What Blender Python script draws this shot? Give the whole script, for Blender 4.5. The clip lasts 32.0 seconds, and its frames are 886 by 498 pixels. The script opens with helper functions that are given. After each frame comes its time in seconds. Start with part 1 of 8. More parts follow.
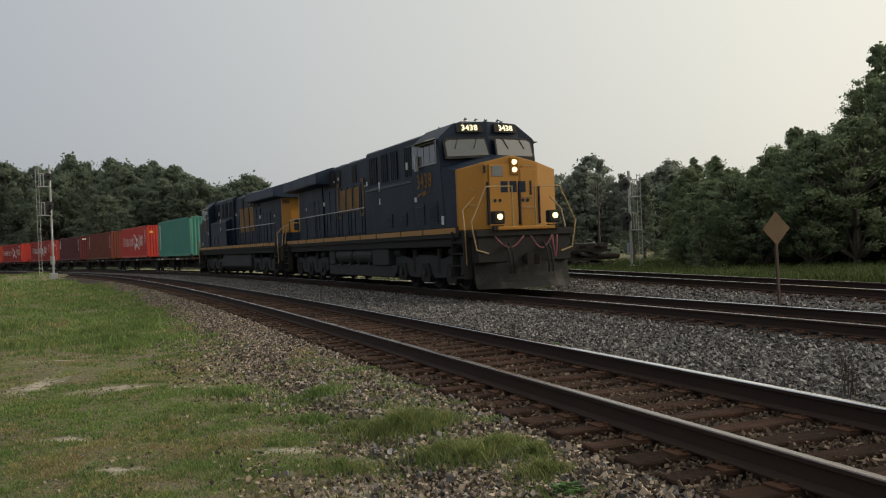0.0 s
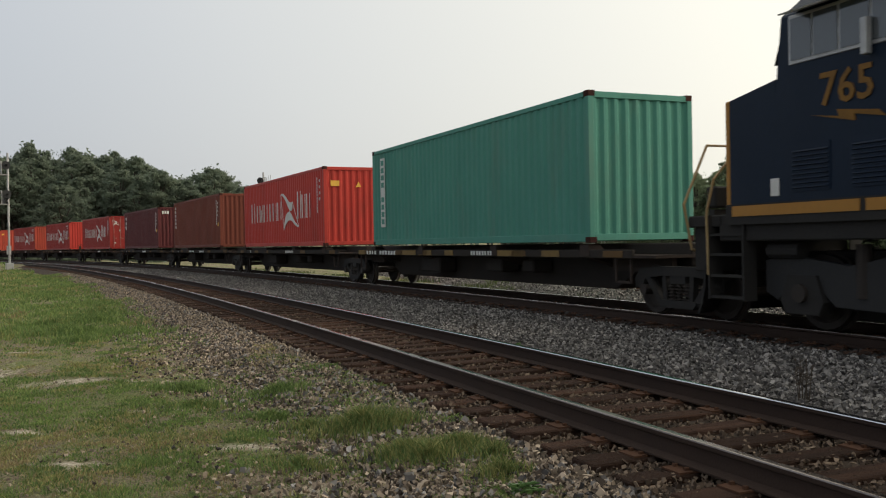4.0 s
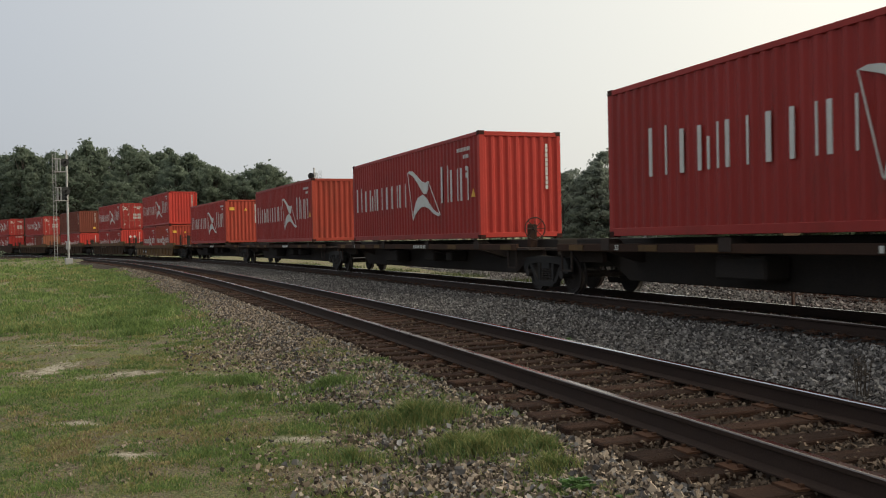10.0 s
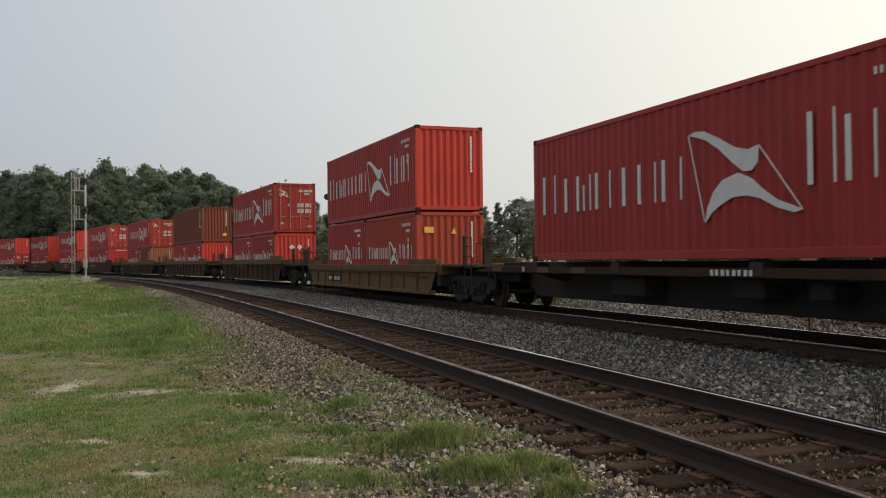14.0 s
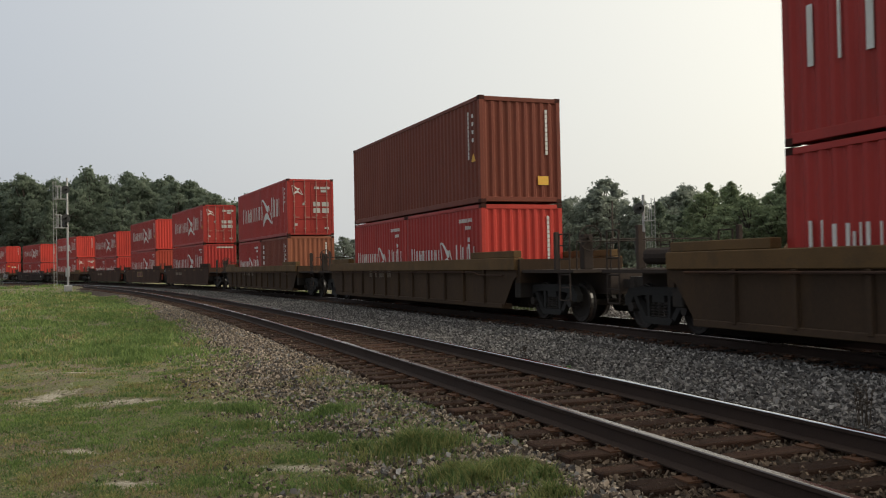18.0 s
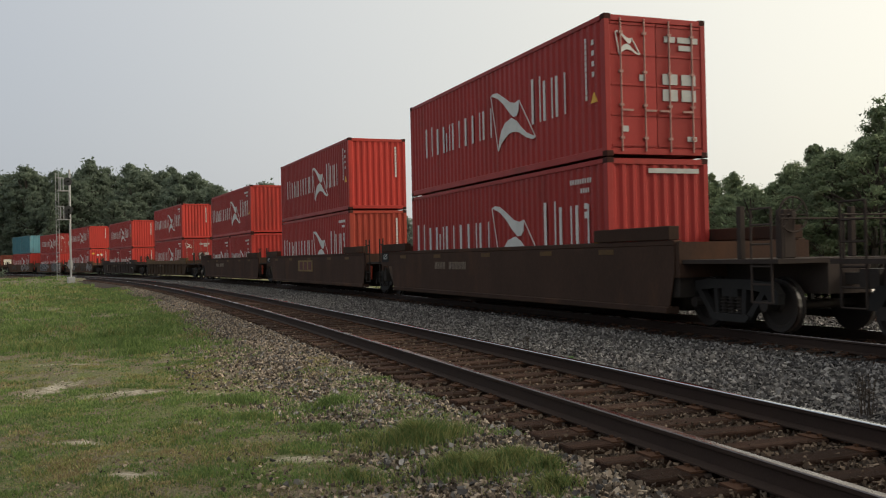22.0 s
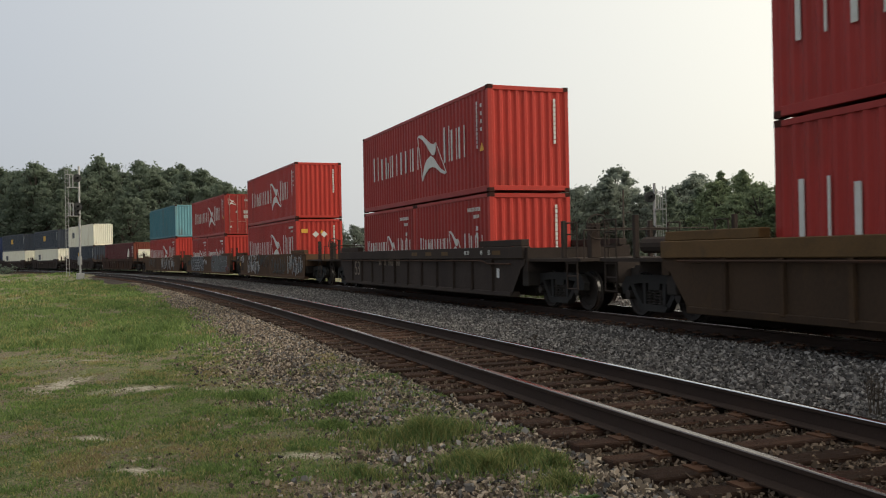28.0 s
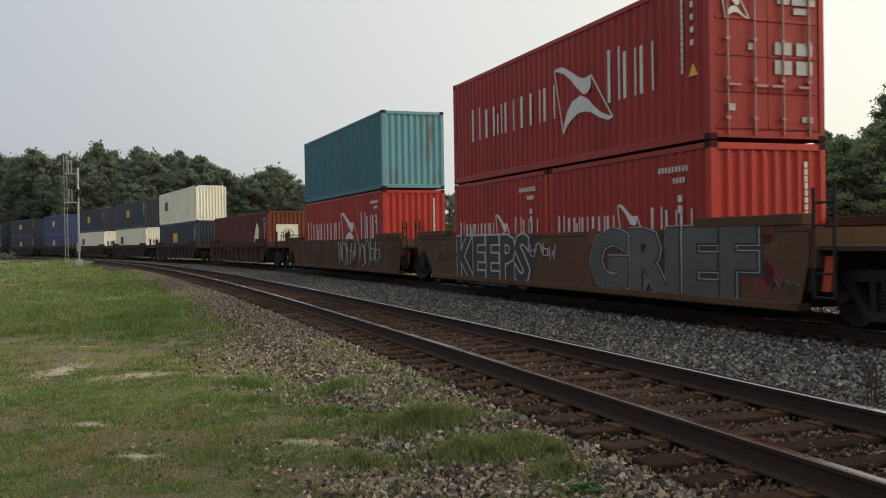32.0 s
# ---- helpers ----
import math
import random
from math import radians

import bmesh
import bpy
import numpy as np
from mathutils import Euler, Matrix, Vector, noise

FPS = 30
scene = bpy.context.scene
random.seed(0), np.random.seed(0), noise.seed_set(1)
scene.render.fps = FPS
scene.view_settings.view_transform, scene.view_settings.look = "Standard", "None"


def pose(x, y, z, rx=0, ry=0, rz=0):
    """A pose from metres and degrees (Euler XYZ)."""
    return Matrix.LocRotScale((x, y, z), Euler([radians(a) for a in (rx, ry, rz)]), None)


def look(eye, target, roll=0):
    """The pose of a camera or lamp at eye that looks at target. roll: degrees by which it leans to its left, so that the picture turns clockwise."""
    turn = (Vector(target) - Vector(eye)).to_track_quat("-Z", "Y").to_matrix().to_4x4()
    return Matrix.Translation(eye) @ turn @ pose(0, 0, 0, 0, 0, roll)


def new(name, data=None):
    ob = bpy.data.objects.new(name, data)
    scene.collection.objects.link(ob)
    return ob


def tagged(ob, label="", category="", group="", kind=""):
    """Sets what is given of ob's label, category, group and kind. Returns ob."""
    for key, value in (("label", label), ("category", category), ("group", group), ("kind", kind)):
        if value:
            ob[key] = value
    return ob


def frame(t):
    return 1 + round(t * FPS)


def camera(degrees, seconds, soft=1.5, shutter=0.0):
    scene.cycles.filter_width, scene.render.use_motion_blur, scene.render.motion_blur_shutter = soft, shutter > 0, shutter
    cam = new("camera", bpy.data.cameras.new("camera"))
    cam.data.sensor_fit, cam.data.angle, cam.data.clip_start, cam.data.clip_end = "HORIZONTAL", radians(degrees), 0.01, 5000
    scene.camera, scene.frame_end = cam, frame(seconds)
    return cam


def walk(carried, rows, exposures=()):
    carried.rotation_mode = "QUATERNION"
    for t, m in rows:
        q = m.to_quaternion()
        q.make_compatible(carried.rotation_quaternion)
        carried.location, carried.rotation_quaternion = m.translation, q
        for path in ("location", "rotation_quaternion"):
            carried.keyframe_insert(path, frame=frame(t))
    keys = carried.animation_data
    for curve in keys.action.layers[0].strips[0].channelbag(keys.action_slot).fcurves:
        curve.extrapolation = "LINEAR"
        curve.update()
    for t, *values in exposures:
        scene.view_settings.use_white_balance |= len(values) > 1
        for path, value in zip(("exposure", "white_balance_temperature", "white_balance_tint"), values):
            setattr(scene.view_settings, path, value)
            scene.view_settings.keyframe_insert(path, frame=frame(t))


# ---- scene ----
import itertools

# ---------------------------------------------------------------- camera and its path
cam = camera(51.5, 32.0, soft=1.1, shutter=0.1)
EYE = (0.0, 0.0, 1.319)
TURNS = [
    (0.0, 89.74, 2.29, 0.07), (0.5, 89.42, 1.52, 0.06), (1.0, 89.1, 1.64, -0.96), (1.5, 89.74, 1.61, -2.44), (2.0, 90.26, 1.26, -2.9),
    (2.5, 90.52, 1.24, -2.6), (4.5, 89.42, 0.98, -1.97), (5.0, 89.73, 1.08, -1.38), (5.5, 89.87, 0.94, -1.09), (6.0, 89.47, 1.14, -1.05),
    (6.5, 89.13, 1.64, -0.78), (7.0, 88.97, 1.84, -0.63), (7.5, 89.1, 1.82, -0.65), (8.0, 89.45, 1.82, -0.47), (8.5, 89.46, 1.68, -0.18),
    (9.0, 89.41, 1.44, 0.01), (9.5, 89.29, 1.23, 0.45), (10.0, 89.3, 1.18, 0.9), (10.5, 89.59, 1.15, 1.06), (11.0, 90.07, 0.87, 1.34),
    (11.5, 90.24, 0.81, 1.76), (12.0, 90.16, 0.83, 1.92), (12.5, 90.23, 0.68, 1.95), (13.0, 90.43, 0.59, 1.95), (13.5, 90.59, 0.62, 1.89),
    (15.5, 90.73, 0.78, 1.67), (16.0, 90.6, 0.87, 1.62), (16.5, 90.61, 0.84, 1.62), (17.0, 90.48, 0.84, 1.62), (17.5, 90.51, 1.03, 1.41),
    (18.0, 91.02, 1.12, 0.88), (18.5, 91.44, 1.1, 0.57), (19.0, 91.4, 1.24, 0.78), (19.5, 91.22, 1.26, 0.89), (20.0, 90.92, 1.13, 0.86),
    (20.5, 90.41, 1.2, 0.95), (21.0, 90.04, 1.33, 1.12), (21.5, 90.17, 1.33, 1.12), (22.0, 90.46, 1.23, 1.03), (22.5, 90.42, 1.3, 1.06),
    (23.0, 90.27, 1.36, 1.33), (23.5, 90.36, 1.13, 1.44), (24.0, 90.07, 0.94, 1.47), (24.5, 89.76, 0.91, 1.71), (25.0, 89.78, 0.76, 1.66),
    (25.5, 90.12, 0.75, 1.23), (27.5, 90.36, 0.93, 1.61), (28.0, 90.31, 1.07, 1.53), (28.5, 90.21, 1.11, 1.51), (29.0, 90.03, 1.08, 1.5),
    (29.5, 90.03, 0.95, 1.64), (30.0, 90.05, 0.82, 1.77), (30.5, 90.07, 0.77, 1.78), (31.0, 89.85, 0.93, 1.78), (31.5, 89.55, 0.97, 1.74),
    (32.0, 89.52, 0.92, 1.47)]
EXPOSURES = [(0.0, -0.16), (1.0, -0.08), (2.0, 0.12), (5.0, 0.14), (6.0, 0.06), (8.0, 0.12), (13.0, 0.08), (16.0, 0.10), (17.0, -0.02), (18.0, 0.12), (20.0, 0.08), (22.0, 0.04), (23.0, 0.14), (25.0, 0.12), (28.0, 0.15), (32.0, 0.11)]
walk(cam, [(t, pose(*EYE, rx, ry, rz)) for t, rx, ry, rz in TURNS], EXPOSURES)

# ---------------------------------------------------------------- sky and sun (a low sun behind morning haze, off to the right)
SUN_AZ, SUN_EL = 2.0, 28.0          # degrees: azimuth from +x towards +y, elevation
world = bpy.data.worlds.new("sky")
world.use_nodes = True
scene.world = world
wn, wl = world.node_tree.nodes, world.node_tree.links
sky = wn.new("ShaderNodeTexSky")
sky.sky_type = "NISHITA"
sky.sun_disc = False
sky.sun_elevation = radians(SUN_EL)
sky.sun_rotation = radians(90 - SUN_AZ)
sky.air_density, sky.dust_density, sky.ozone_density = 1.0, 8.0, 1.5
# bright haze, whiter and warmer round the hidden sun
az, el = radians(SUN_AZ), radians(SUN_EL)
SUNWARD = (math.cos(az) * math.cos(el), math.sin(az) * math.cos(el), math.sin(el))
where = wn.new("ShaderNodeTexCoord")
toward = wn.new("ShaderNodeVectorMath")
toward.operation = "DOT_PRODUCT"
toward.inputs[1].default_value = SUNWARD
wl.new(where.outputs["Generated"], toward.inputs[0])
half = wn.new("ShaderNodeMath")
half.operation = "MULTIPLY_ADD"
half.inputs[1].default_value, half.inputs[2].default_value = 0.5, 0.5
wl.new(toward.outputs["Value"], half.inputs[0])
haze = wn.new("ShaderNodeValToRGB")
haze.color_ramp.interpolation = "B_SPLINE"
for at, tone in ((0.0, (0.245, 0.28, 0.335)), (0.33, (0.33, 0.352, 0.385)), (0.50, (0.47, 0.478, 0.474)), (0.70, (0.655, 0.640, 0.568)), (1.0, (1.0, 0.93, 0.74))):
    e = haze.color_ramp.elements.new(at) if 0 < at < 1 else haze.color_ramp.elements[-1 if at else 0]
    e.color = (*tone, 1)
wl.new(half.outputs[0], haze.inputs[0])
bright = wn.new("ShaderNodeVectorMath")
bright.operation = "SCALE"
bright.inputs["Scale"].default_value = 10.3
wl.new(haze.outputs[0], bright.inputs[0])
veil = wn.new("ShaderNodeMixRGB")
veil.inputs[0].default_value = 0.8
wl.new(sky.outputs[0], veil.inputs[1])
wl.new(bright.outputs[0], veil.inputs[2])
wl.new(veil.outputs[0], wn["Background"].inputs[0])
wn["Background"].inputs[1].default_value = 0.15
sun = new("sun", bpy.data.lights.new("sun", "SUN"))
sun.data.energy, sun.data.angle, sun.data.color = 1.1, radians(18), (1.0, 0.92, 0.80)
sun.matrix_world = look([60 * c for c in SUNWARD], (0, 0, 0))


# ---------------------------------------------------------------- materials
def surf(name, a, b, rough=0.7, metal=0.0, scale=3.0, fine=40.0, bump=0.15, dirt=None, amount=0.4, stretch=(1, 1, 1), vary=0.0, depth=0.02, spec=0.5):
    """Two colours mixed by coarse and fine noise, streaks of dirt, fine relief, and some difference from object to object."""
    m = bpy.data.materials.new(name)
    m.use_nodes = True
    n, l = m.node_tree.nodes, m.node_tree.links
    out = n["Principled BSDF"]
    tc = n.new("ShaderNodeTexCoord")
    mp = n.new("ShaderNodeMapping")
    mp.inputs["Scale"].default_value = stretch
    l.new(tc.outputs["Object"], mp.inputs[0])
    info = n.new("ShaderNodeObjectInfo")
    shift = n.new("ShaderNodeVectorMath")
    shift.operation = "MULTIPLY_ADD"
    shift.inputs[1].default_value = (37.0, 37.0, 37.0)
    comb = n.new("ShaderNodeCombineXYZ")
    for i in range(3):
        l.new(info.outputs["Random"], comb.inputs[i])
    l.new(comb.outputs[0], shift.inputs[0])
    l.new(mp.outputs[0], shift.inputs[2])
    big, small = n.new("ShaderNodeTexNoise"), n.new("ShaderNodeTexNoise")
    for tex, sc, de in ((big, scale, 5), (small, fine, 4)):
        tex.inputs["Scale"].default_value = sc
        tex.inputs["Detail"].default_value = de
        l.new(shift.outputs[0], tex.inputs["Vector"])
    mix = n.new("ShaderNodeMixRGB")
    mix.inputs[1].default_value, mix.inputs[2].default_value = (*a, 1), (*b, 1)
    add = n.new("ShaderNodeMath")
    add.operation = "MULTIPLY_ADD"
    add.inputs[1].default_value = 0.45
    l.new(small.outputs[0], add.inputs[0])
    half = n.new("ShaderNodeMath")
    half.operation = "MULTIPLY"
    half.inputs[1].default_value = 0.55
    l.new(big.outputs[0], half.inputs[0])
    l.new(half.outputs[0], add.inputs[2])
    ramp = n.new("ShaderNodeMapRange")
    ramp.inputs[1].default_value, ramp.inputs[2].default_value = 0.32, 0.68
    l.new(add.outputs[0], ramp.inputs[0])
    l.new(ramp.outputs[0], mix.inputs[0])
    col = mix
    if dirt:
        spot = n.new("ShaderNodeTexNoise")
        spot.inputs["Scale"].default_value = scale * 0.7
        spot.inputs["Detail"].default_value = 8
        spot.inputs["Roughness"].default_value = 0.7
        l.new(shift.outputs[0], spot.inputs["Vector"])
        cut = n.new("ShaderNodeMapRange")
        cut.inputs[1].default_value, cut.inputs[2].default_value = 0.52, 0.78
        cut.inputs[4].default_value = amount
        l.new(spot.outputs[0], cut.inputs[0])
        col = n.new("ShaderNodeMixRGB")
        col.inputs[2].default_value = (*dirt, 1)
        l.new(cut.outputs[0], col.inputs[0])
        l.new(mix.outputs[0], col.inputs[1])
    if vary:
        hsv = n.new("ShaderNodeHueSaturation")
        mr = n.new("ShaderNodeMapRange")
        mr.inputs[3].default_value, mr.inputs[4].default_value = 1 - vary, 1 + vary
        l.new(info.outputs["Random"], mr.inputs[0])
        l.new(mr.outputs[0], hsv.inputs["Value"])
        l.new(col.outputs[0], hsv.inputs["Color"])
        col = hsv
    l.new(col.outputs[0], out.inputs["Base Color"])
    rr = n.new("ShaderNodeMapRange")
    rr.inputs[3].default_value, rr.inputs[4].default_value = max(0.02, rough - 0.12), min(1, rough + 0.12)
    l.new(big.outputs[0], rr.inputs[0])
    l.new(rr.outputs[0], out.inputs["Roughness"])
    out.inputs["Metallic"].default_value = metal
    out.inputs["Specular IOR Level"].default_value = spec
    if bump:
        bp = n.new("ShaderNodeBump")
        bp.inputs["Strength"].default_value = bump
        bp.inputs["Distance"].default_value = depth
        l.new(small.outputs[0], bp.inputs["Height"])
        l.new(bp.outputs[0], out.inputs["Normal"])
    return m


def glow(name, colour, strength):
    m = bpy.data.materials.new(name)
    m.use_nodes = True
    p = m.node_tree.nodes["Principled BSDF"]
    p.inputs["Base Color"].default_value = (*colour, 1)
    p.inputs["Emission Color"].default_value = (*colour, 1)
    p.inputs["Emission Strength"].default_value = strength
    return m


def island(name, a, b, rough=0.9, third=None, spec=0.3, through_light=0.0):
    """For many small joined pieces: each island takes its own tone between two or three colours."""
    m = bpy.data.materials.new(name)
    m.use_nodes = True
    n, l = m.node_tree.nodes, m.node_tree.links
    out = n["Principled BSDF"]
    geo = n.new("ShaderNodeNewGeometry")
    ramp = n.new("ShaderNodeValToRGB")
    ramp.color_ramp.elements[0].color, ramp.color_ramp.elements[1].color = (*a, 1), (*b, 1)
    if third:
        e = ramp.color_ramp.elements.new(0.5)
        e.color = (*third, 1)
    l.new(geo.outputs["Random Per Island"], ramp.inputs[0])
    l.new(ramp.outputs[0], out.inputs["Base Color"])
    out.inputs["Roughness"].default_value = rough
    out.inputs["Specular IOR Level"].default_value = spec
    if through_light:
        out.inputs["Transmission Weight"].default_value = 0.0
        tr = n.new("ShaderNodeBsdfTranslucent")
        ms = n.new("ShaderNodeMixShader")
        ms.inputs[0].default_value = through_light
        l.new(ramp.outputs[0], tr.inputs[0])
        l.new(out.outputs[0], ms.inputs[1])
        l.new(tr.outputs[0], ms.inputs[2])
        l.new(ms.outputs[0], n["Material Output"].inputs[0])
    return m


RUST = (0.10, 0.045, 0.025)
M = {}
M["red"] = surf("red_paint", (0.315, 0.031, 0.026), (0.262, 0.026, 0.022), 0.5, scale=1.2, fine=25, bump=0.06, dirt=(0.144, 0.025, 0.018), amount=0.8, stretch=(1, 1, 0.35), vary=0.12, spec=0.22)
# lighter copy of the red: the front ends' brighter light is put into it
M["bright_lit_red"] = surf("bright_lit_red_paint", (0.450, 0.044, 0.032), (0.385, 0.038, 0.028), 0.5, scale=1.2, fine=25, bump=0.06, dirt=(0.180, 0.032, 0.022), amount=0.8, stretch=(1, 1, 0.35), vary=0.1, spec=0.22)
# more orange than the red; for some front ends and one short box
M["orange_red"] = surf("orange_red_paint", (0.365, 0.055, 0.032), (0.305, 0.047, 0.029), 0.6, scale=1.4, fine=25, bump=0.06, dirt=(0.173, 0.050, 0.029), amount=0.8, stretch=(1, 1, 0.35), vary=0.1, spec=0.22)
M["brown"] = surf("brown_paint", (0.165, 0.043, 0.026), (0.13, 0.035, 0.022), 0.6, scale=1.4, fine=25, bump=0.06, dirt=(0.09, 0.035, 0.022), amount=0.6, stretch=(1, 1, 0.35), vary=0.1, spec=0.22)
M["maroon"] = surf("maroon_paint", (0.105, 0.022, 0.024), (0.085, 0.019, 0.02), 0.55, scale=1.4, fine=25, bump=0.06, dirt=(0.06, 0.02, 0.018), amount=0.6, stretch=(1, 1, 0.35), vary=0.1, spec=0.22)
M["green"] = surf("green_paint", (0.075, 0.255, 0.200), (0.062, 0.212, 0.168), 0.6, scale=1.4, fine=25, bump=0.06, dirt=(0.12, 0.19, 0.15), amount=0.6, stretch=(1, 1, 0.35), spec=0.22)
M["teal"] = surf("teal_paint", (0.050, 0.165, 0.205), (0.042, 0.135, 0.17), 0.55, scale=1.4, fine=25, bump=0.06, dirt=(0.11, 0.075, 0.05), amount=0.75, stretch=(1, 1, 0.25), spec=0.22)
# paler than the teal sides; for the front end
M["pale_teal"] = surf("pale_teal_paint", (0.15, 0.33, 0.38), (0.12, 0.27, 0.31), 0.6, scale=2.2, fine=25, bump=0.06, dirt=(0.16, 0.075, 0.03), amount=0.9, stretch=(1, 1, 0.3), spec=0.22)
M["white"] = surf("white_paint", (0.76, 0.74, 0.62), (0.68, 0.66, 0.54), 0.55, scale=1.8, fine=25, bump=0.05, dirt=(0.34, 0.22, 0.10), amount=0.7, stretch=(1, 1, 0.3))
M["navy"] = surf("navy_blue_paint", (0.010, 0.019, 0.036), (0.008, 0.014, 0.028), 0.5, scale=1.4, fine=25, bump=0.05, dirt=(0.025, 0.026, 0.03), amount=0.5, stretch=(1, 1, 0.35))
M["blue"] = surf("blue_paint", (0.022, 0.040, 0.13), (0.018, 0.033, 0.105), 0.5, scale=1.4, fine=25, bump=0.05, dirt=(0.05, 0.06, 0.10), amount=0.5, stretch=(1, 1, 0.35))
# corner castings, darker than the containers' paint
M["casting"] = surf("dark_corner_casting", (0.060, 0.022, 0.017), (0.030, 0.014, 0.012), 0.85, scale=4, fine=40, bump=0.15, spec=0.1)
M["mark"] = surf("white_lettering_paint", (0.62, 0.62, 0.60), (0.50, 0.50, 0.47), 0.6, scale=4, fine=60, bump=0.03)
M["paper"] = surf("grimy_white_label", (0.46, 0.46, 0.44), (0.34, 0.34, 0.33), 0.7, scale=6, fine=60, bump=0.0)
# paler and more orange than the brown sides; for the front end
M["brown_end"] = surf("orange_brown_paint", (0.27, 0.095, 0.052), (0.215, 0.077, 0.043), 0.65, scale=1.4, fine=25, bump=0.06, dirt=(0.14, 0.06, 0.038), amount=0.6, stretch=(1, 1, 0.35), spec=0.2)
M["faint_mark"] = surf("faded_lettering_paint", (0.20, 0.155, 0.115), (0.13, 0.098, 0.072), 0.8, scale=6, fine=60, bump=0.03)
M["yellow_mark"] = surf("yellow_label", (0.72, 0.42, 0.05), (0.60, 0.33, 0.04), 0.6, scale=4, fine=60, bump=0.03)
M["dark_mark"] = surf("dark_print", (0.016, 0.016, 0.017), (0.025, 0.024, 0.024), 0.8, scale=4, fine=60, bump=0.0, spec=0.1)
M["steel"] = surf("galvanised_bars", (0.33, 0.20, 0.17), (0.26, 0.13, 0.11), 0.5, 0.3, scale=5, fine=50, bump=0.05)
M["car_black"] = surf("grimy_black_car_paint", (0.024, 0.021, 0.019), (0.036, 0.030, 0.026), 0.9, scale=1.6, fine=30, bump=0.2, dirt=(0.045, 0.031, 0.022), amount=0.5, spec=0.15)
M["car_brown"] = surf("dirty_yellow_brown_car_paint", (0.110, 0.064, 0.038), (0.072, 0.043, 0.028), 0.85, scale=0.9, fine=30, bump=0.2, dirt=(0.045, 0.028, 0.020), amount=0.8, stretch=(1, 1, 0.4), vary=0.15, spec=0.1)
M["car_gold"] = surf("dusty_golden_brown_car_paint", (0.150, 0.082, 0.030), (0.105, 0.060, 0.025), 0.8, scale=0.9, fine=30, bump=0.2, dirt=(0.06, 0.038, 0.022), amount=0.8, spec=0.25)
M["car_umber"] = surf("grimy_brown_car_paint", (0.060, 0.038, 0.024), (0.038, 0.027, 0.020), 0.9, scale=0.9, fine=30, bump=0.2, dirt=(0.100, 0.056, 0.026), amount=0.6, stretch=(1, 1, 0.4), vary=0.15, spec=0.08)
M["car_dark"] = surf("dark_brown_car_paint", (0.064, 0.037, 0.027), (0.041, 0.027, 0.021), 0.9, scale=0.9, fine=30, bump=0.2, dirt=(0.120, 0.056, 0.030), amount=0.6, stretch=(1, 1, 0.4), vary=0.15, spec=0.08)
# near-black brown for the darkest cars and for decks, ladders, posts and cross members
M["car_near_black"] = surf("black_brown_car_paint", (0.056, 0.043, 0.037), (0.037, 0.030, 0.027), 0.9, scale=0.9, fine=30, bump=0.2, dirt=(0.07, 0.045, 0.032), amount=0.5, stretch=(1, 1, 0.4), vary=0.15, spec=0.08)
M["car_yellow"] = surf("worn_yellow_car_paint", (0.125, 0.070, 0.025), (0.080, 0.047, 0.020), 0.8, scale=1.6, fine=30, bump=0.15, dirt=(0.05, 0.034, 0.022), amount=0.9, spec=0.25)
M["panel_yellow"] = surf("faded_panel_yellow", (0.20, 0.125, 0.03), (0.14, 0.085, 0.025), 0.8, scale=2, fine=30, bump=0.1, dirt=(0.06, 0.04, 0.025), amount=0.8)
M["panel_red"] = surf("faded_panel_red", (0.10, 0.02, 0.018), (0.075, 0.017, 0.015), 0.8, scale=2, fine=30, bump=0.1)
M["wheel"] = surf("wheel_steel", (0.026, 0.022, 0.020), (0.042, 0.034, 0.029), 0.75, 0.1, scale=3, fine=40, bump=0.1, spec=0.25)
M["tread"] = surf("worn_wheel_tread", (0.30, 0.29, 0.28), (0.22, 0.21, 0.20), 0.35, 1.0, scale=6, fine=60, bump=0.02)
M["orange_flag"] = surf("red_orange_valve_paint", (0.55, 0.075, 0.03), (0.45, 0.06, 0.03), 0.6, scale=4, fine=40, bump=0.05)
M["loco_blue"] = surf("dark_blue_loco_paint", (0.0065, 0.0155, 0.033), (0.005, 0.0115, 0.025), 0.5, scale=0.8, fine=20, bump=0.04, dirt=(0.016, 0.022, 0.034), amount=0.5, stretch=(1, 1, 0.5), spec=0.16)
# darker, faded copy of the yellow with the flanks' shade in its colour
M["shaded_faded_yellow"] = surf("shaded_faded_yellow_lettering", (0.21, 0.105, 0.020), (0.15, 0.076, 0.016), 0.6, scale=2.5, fine=30, bump=0.03, dirt=(0.05, 0.032, 0.015), amount=0.7, spec=0.2)
M["loco_grey"] = surf("dusty_roof_paint", (0.055, 0.065, 0.08), (0.085, 0.09, 0.095), 0.45, scale=0.8, fine=20, bump=0.05)
# lighter copy of the blue: sky light on the flared housing painted in
M["loco_skylit"] = surf("skylit_blue_loco_paint", (0.016, 0.031, 0.058), (0.012, 0.024, 0.046), 0.5, scale=0.8, fine=20, bump=0.04, dirt=(0.03, 0.035, 0.045), amount=0.4, spec=0.25)
M["loco_yellow"] = surf("golden_yellow_loco_paint", (0.34, 0.160, 0.024), (0.29, 0.137, 0.022), 0.42, scale=0.9, fine=20, bump=0.04, dirt=(0.17, 0.095, 0.035), amount=0.5, stretch=(1, 1, 0.5), spec=0.3)
M["loco_black"] = surf("black_underframe", (0.021, 0.020, 0.020), (0.033, 0.031, 0.029), 0.8, scale=1.4, fine=30, bump=0.15, dirt=(0.030, 0.026, 0.022), amount=0.5, spec=0.15)
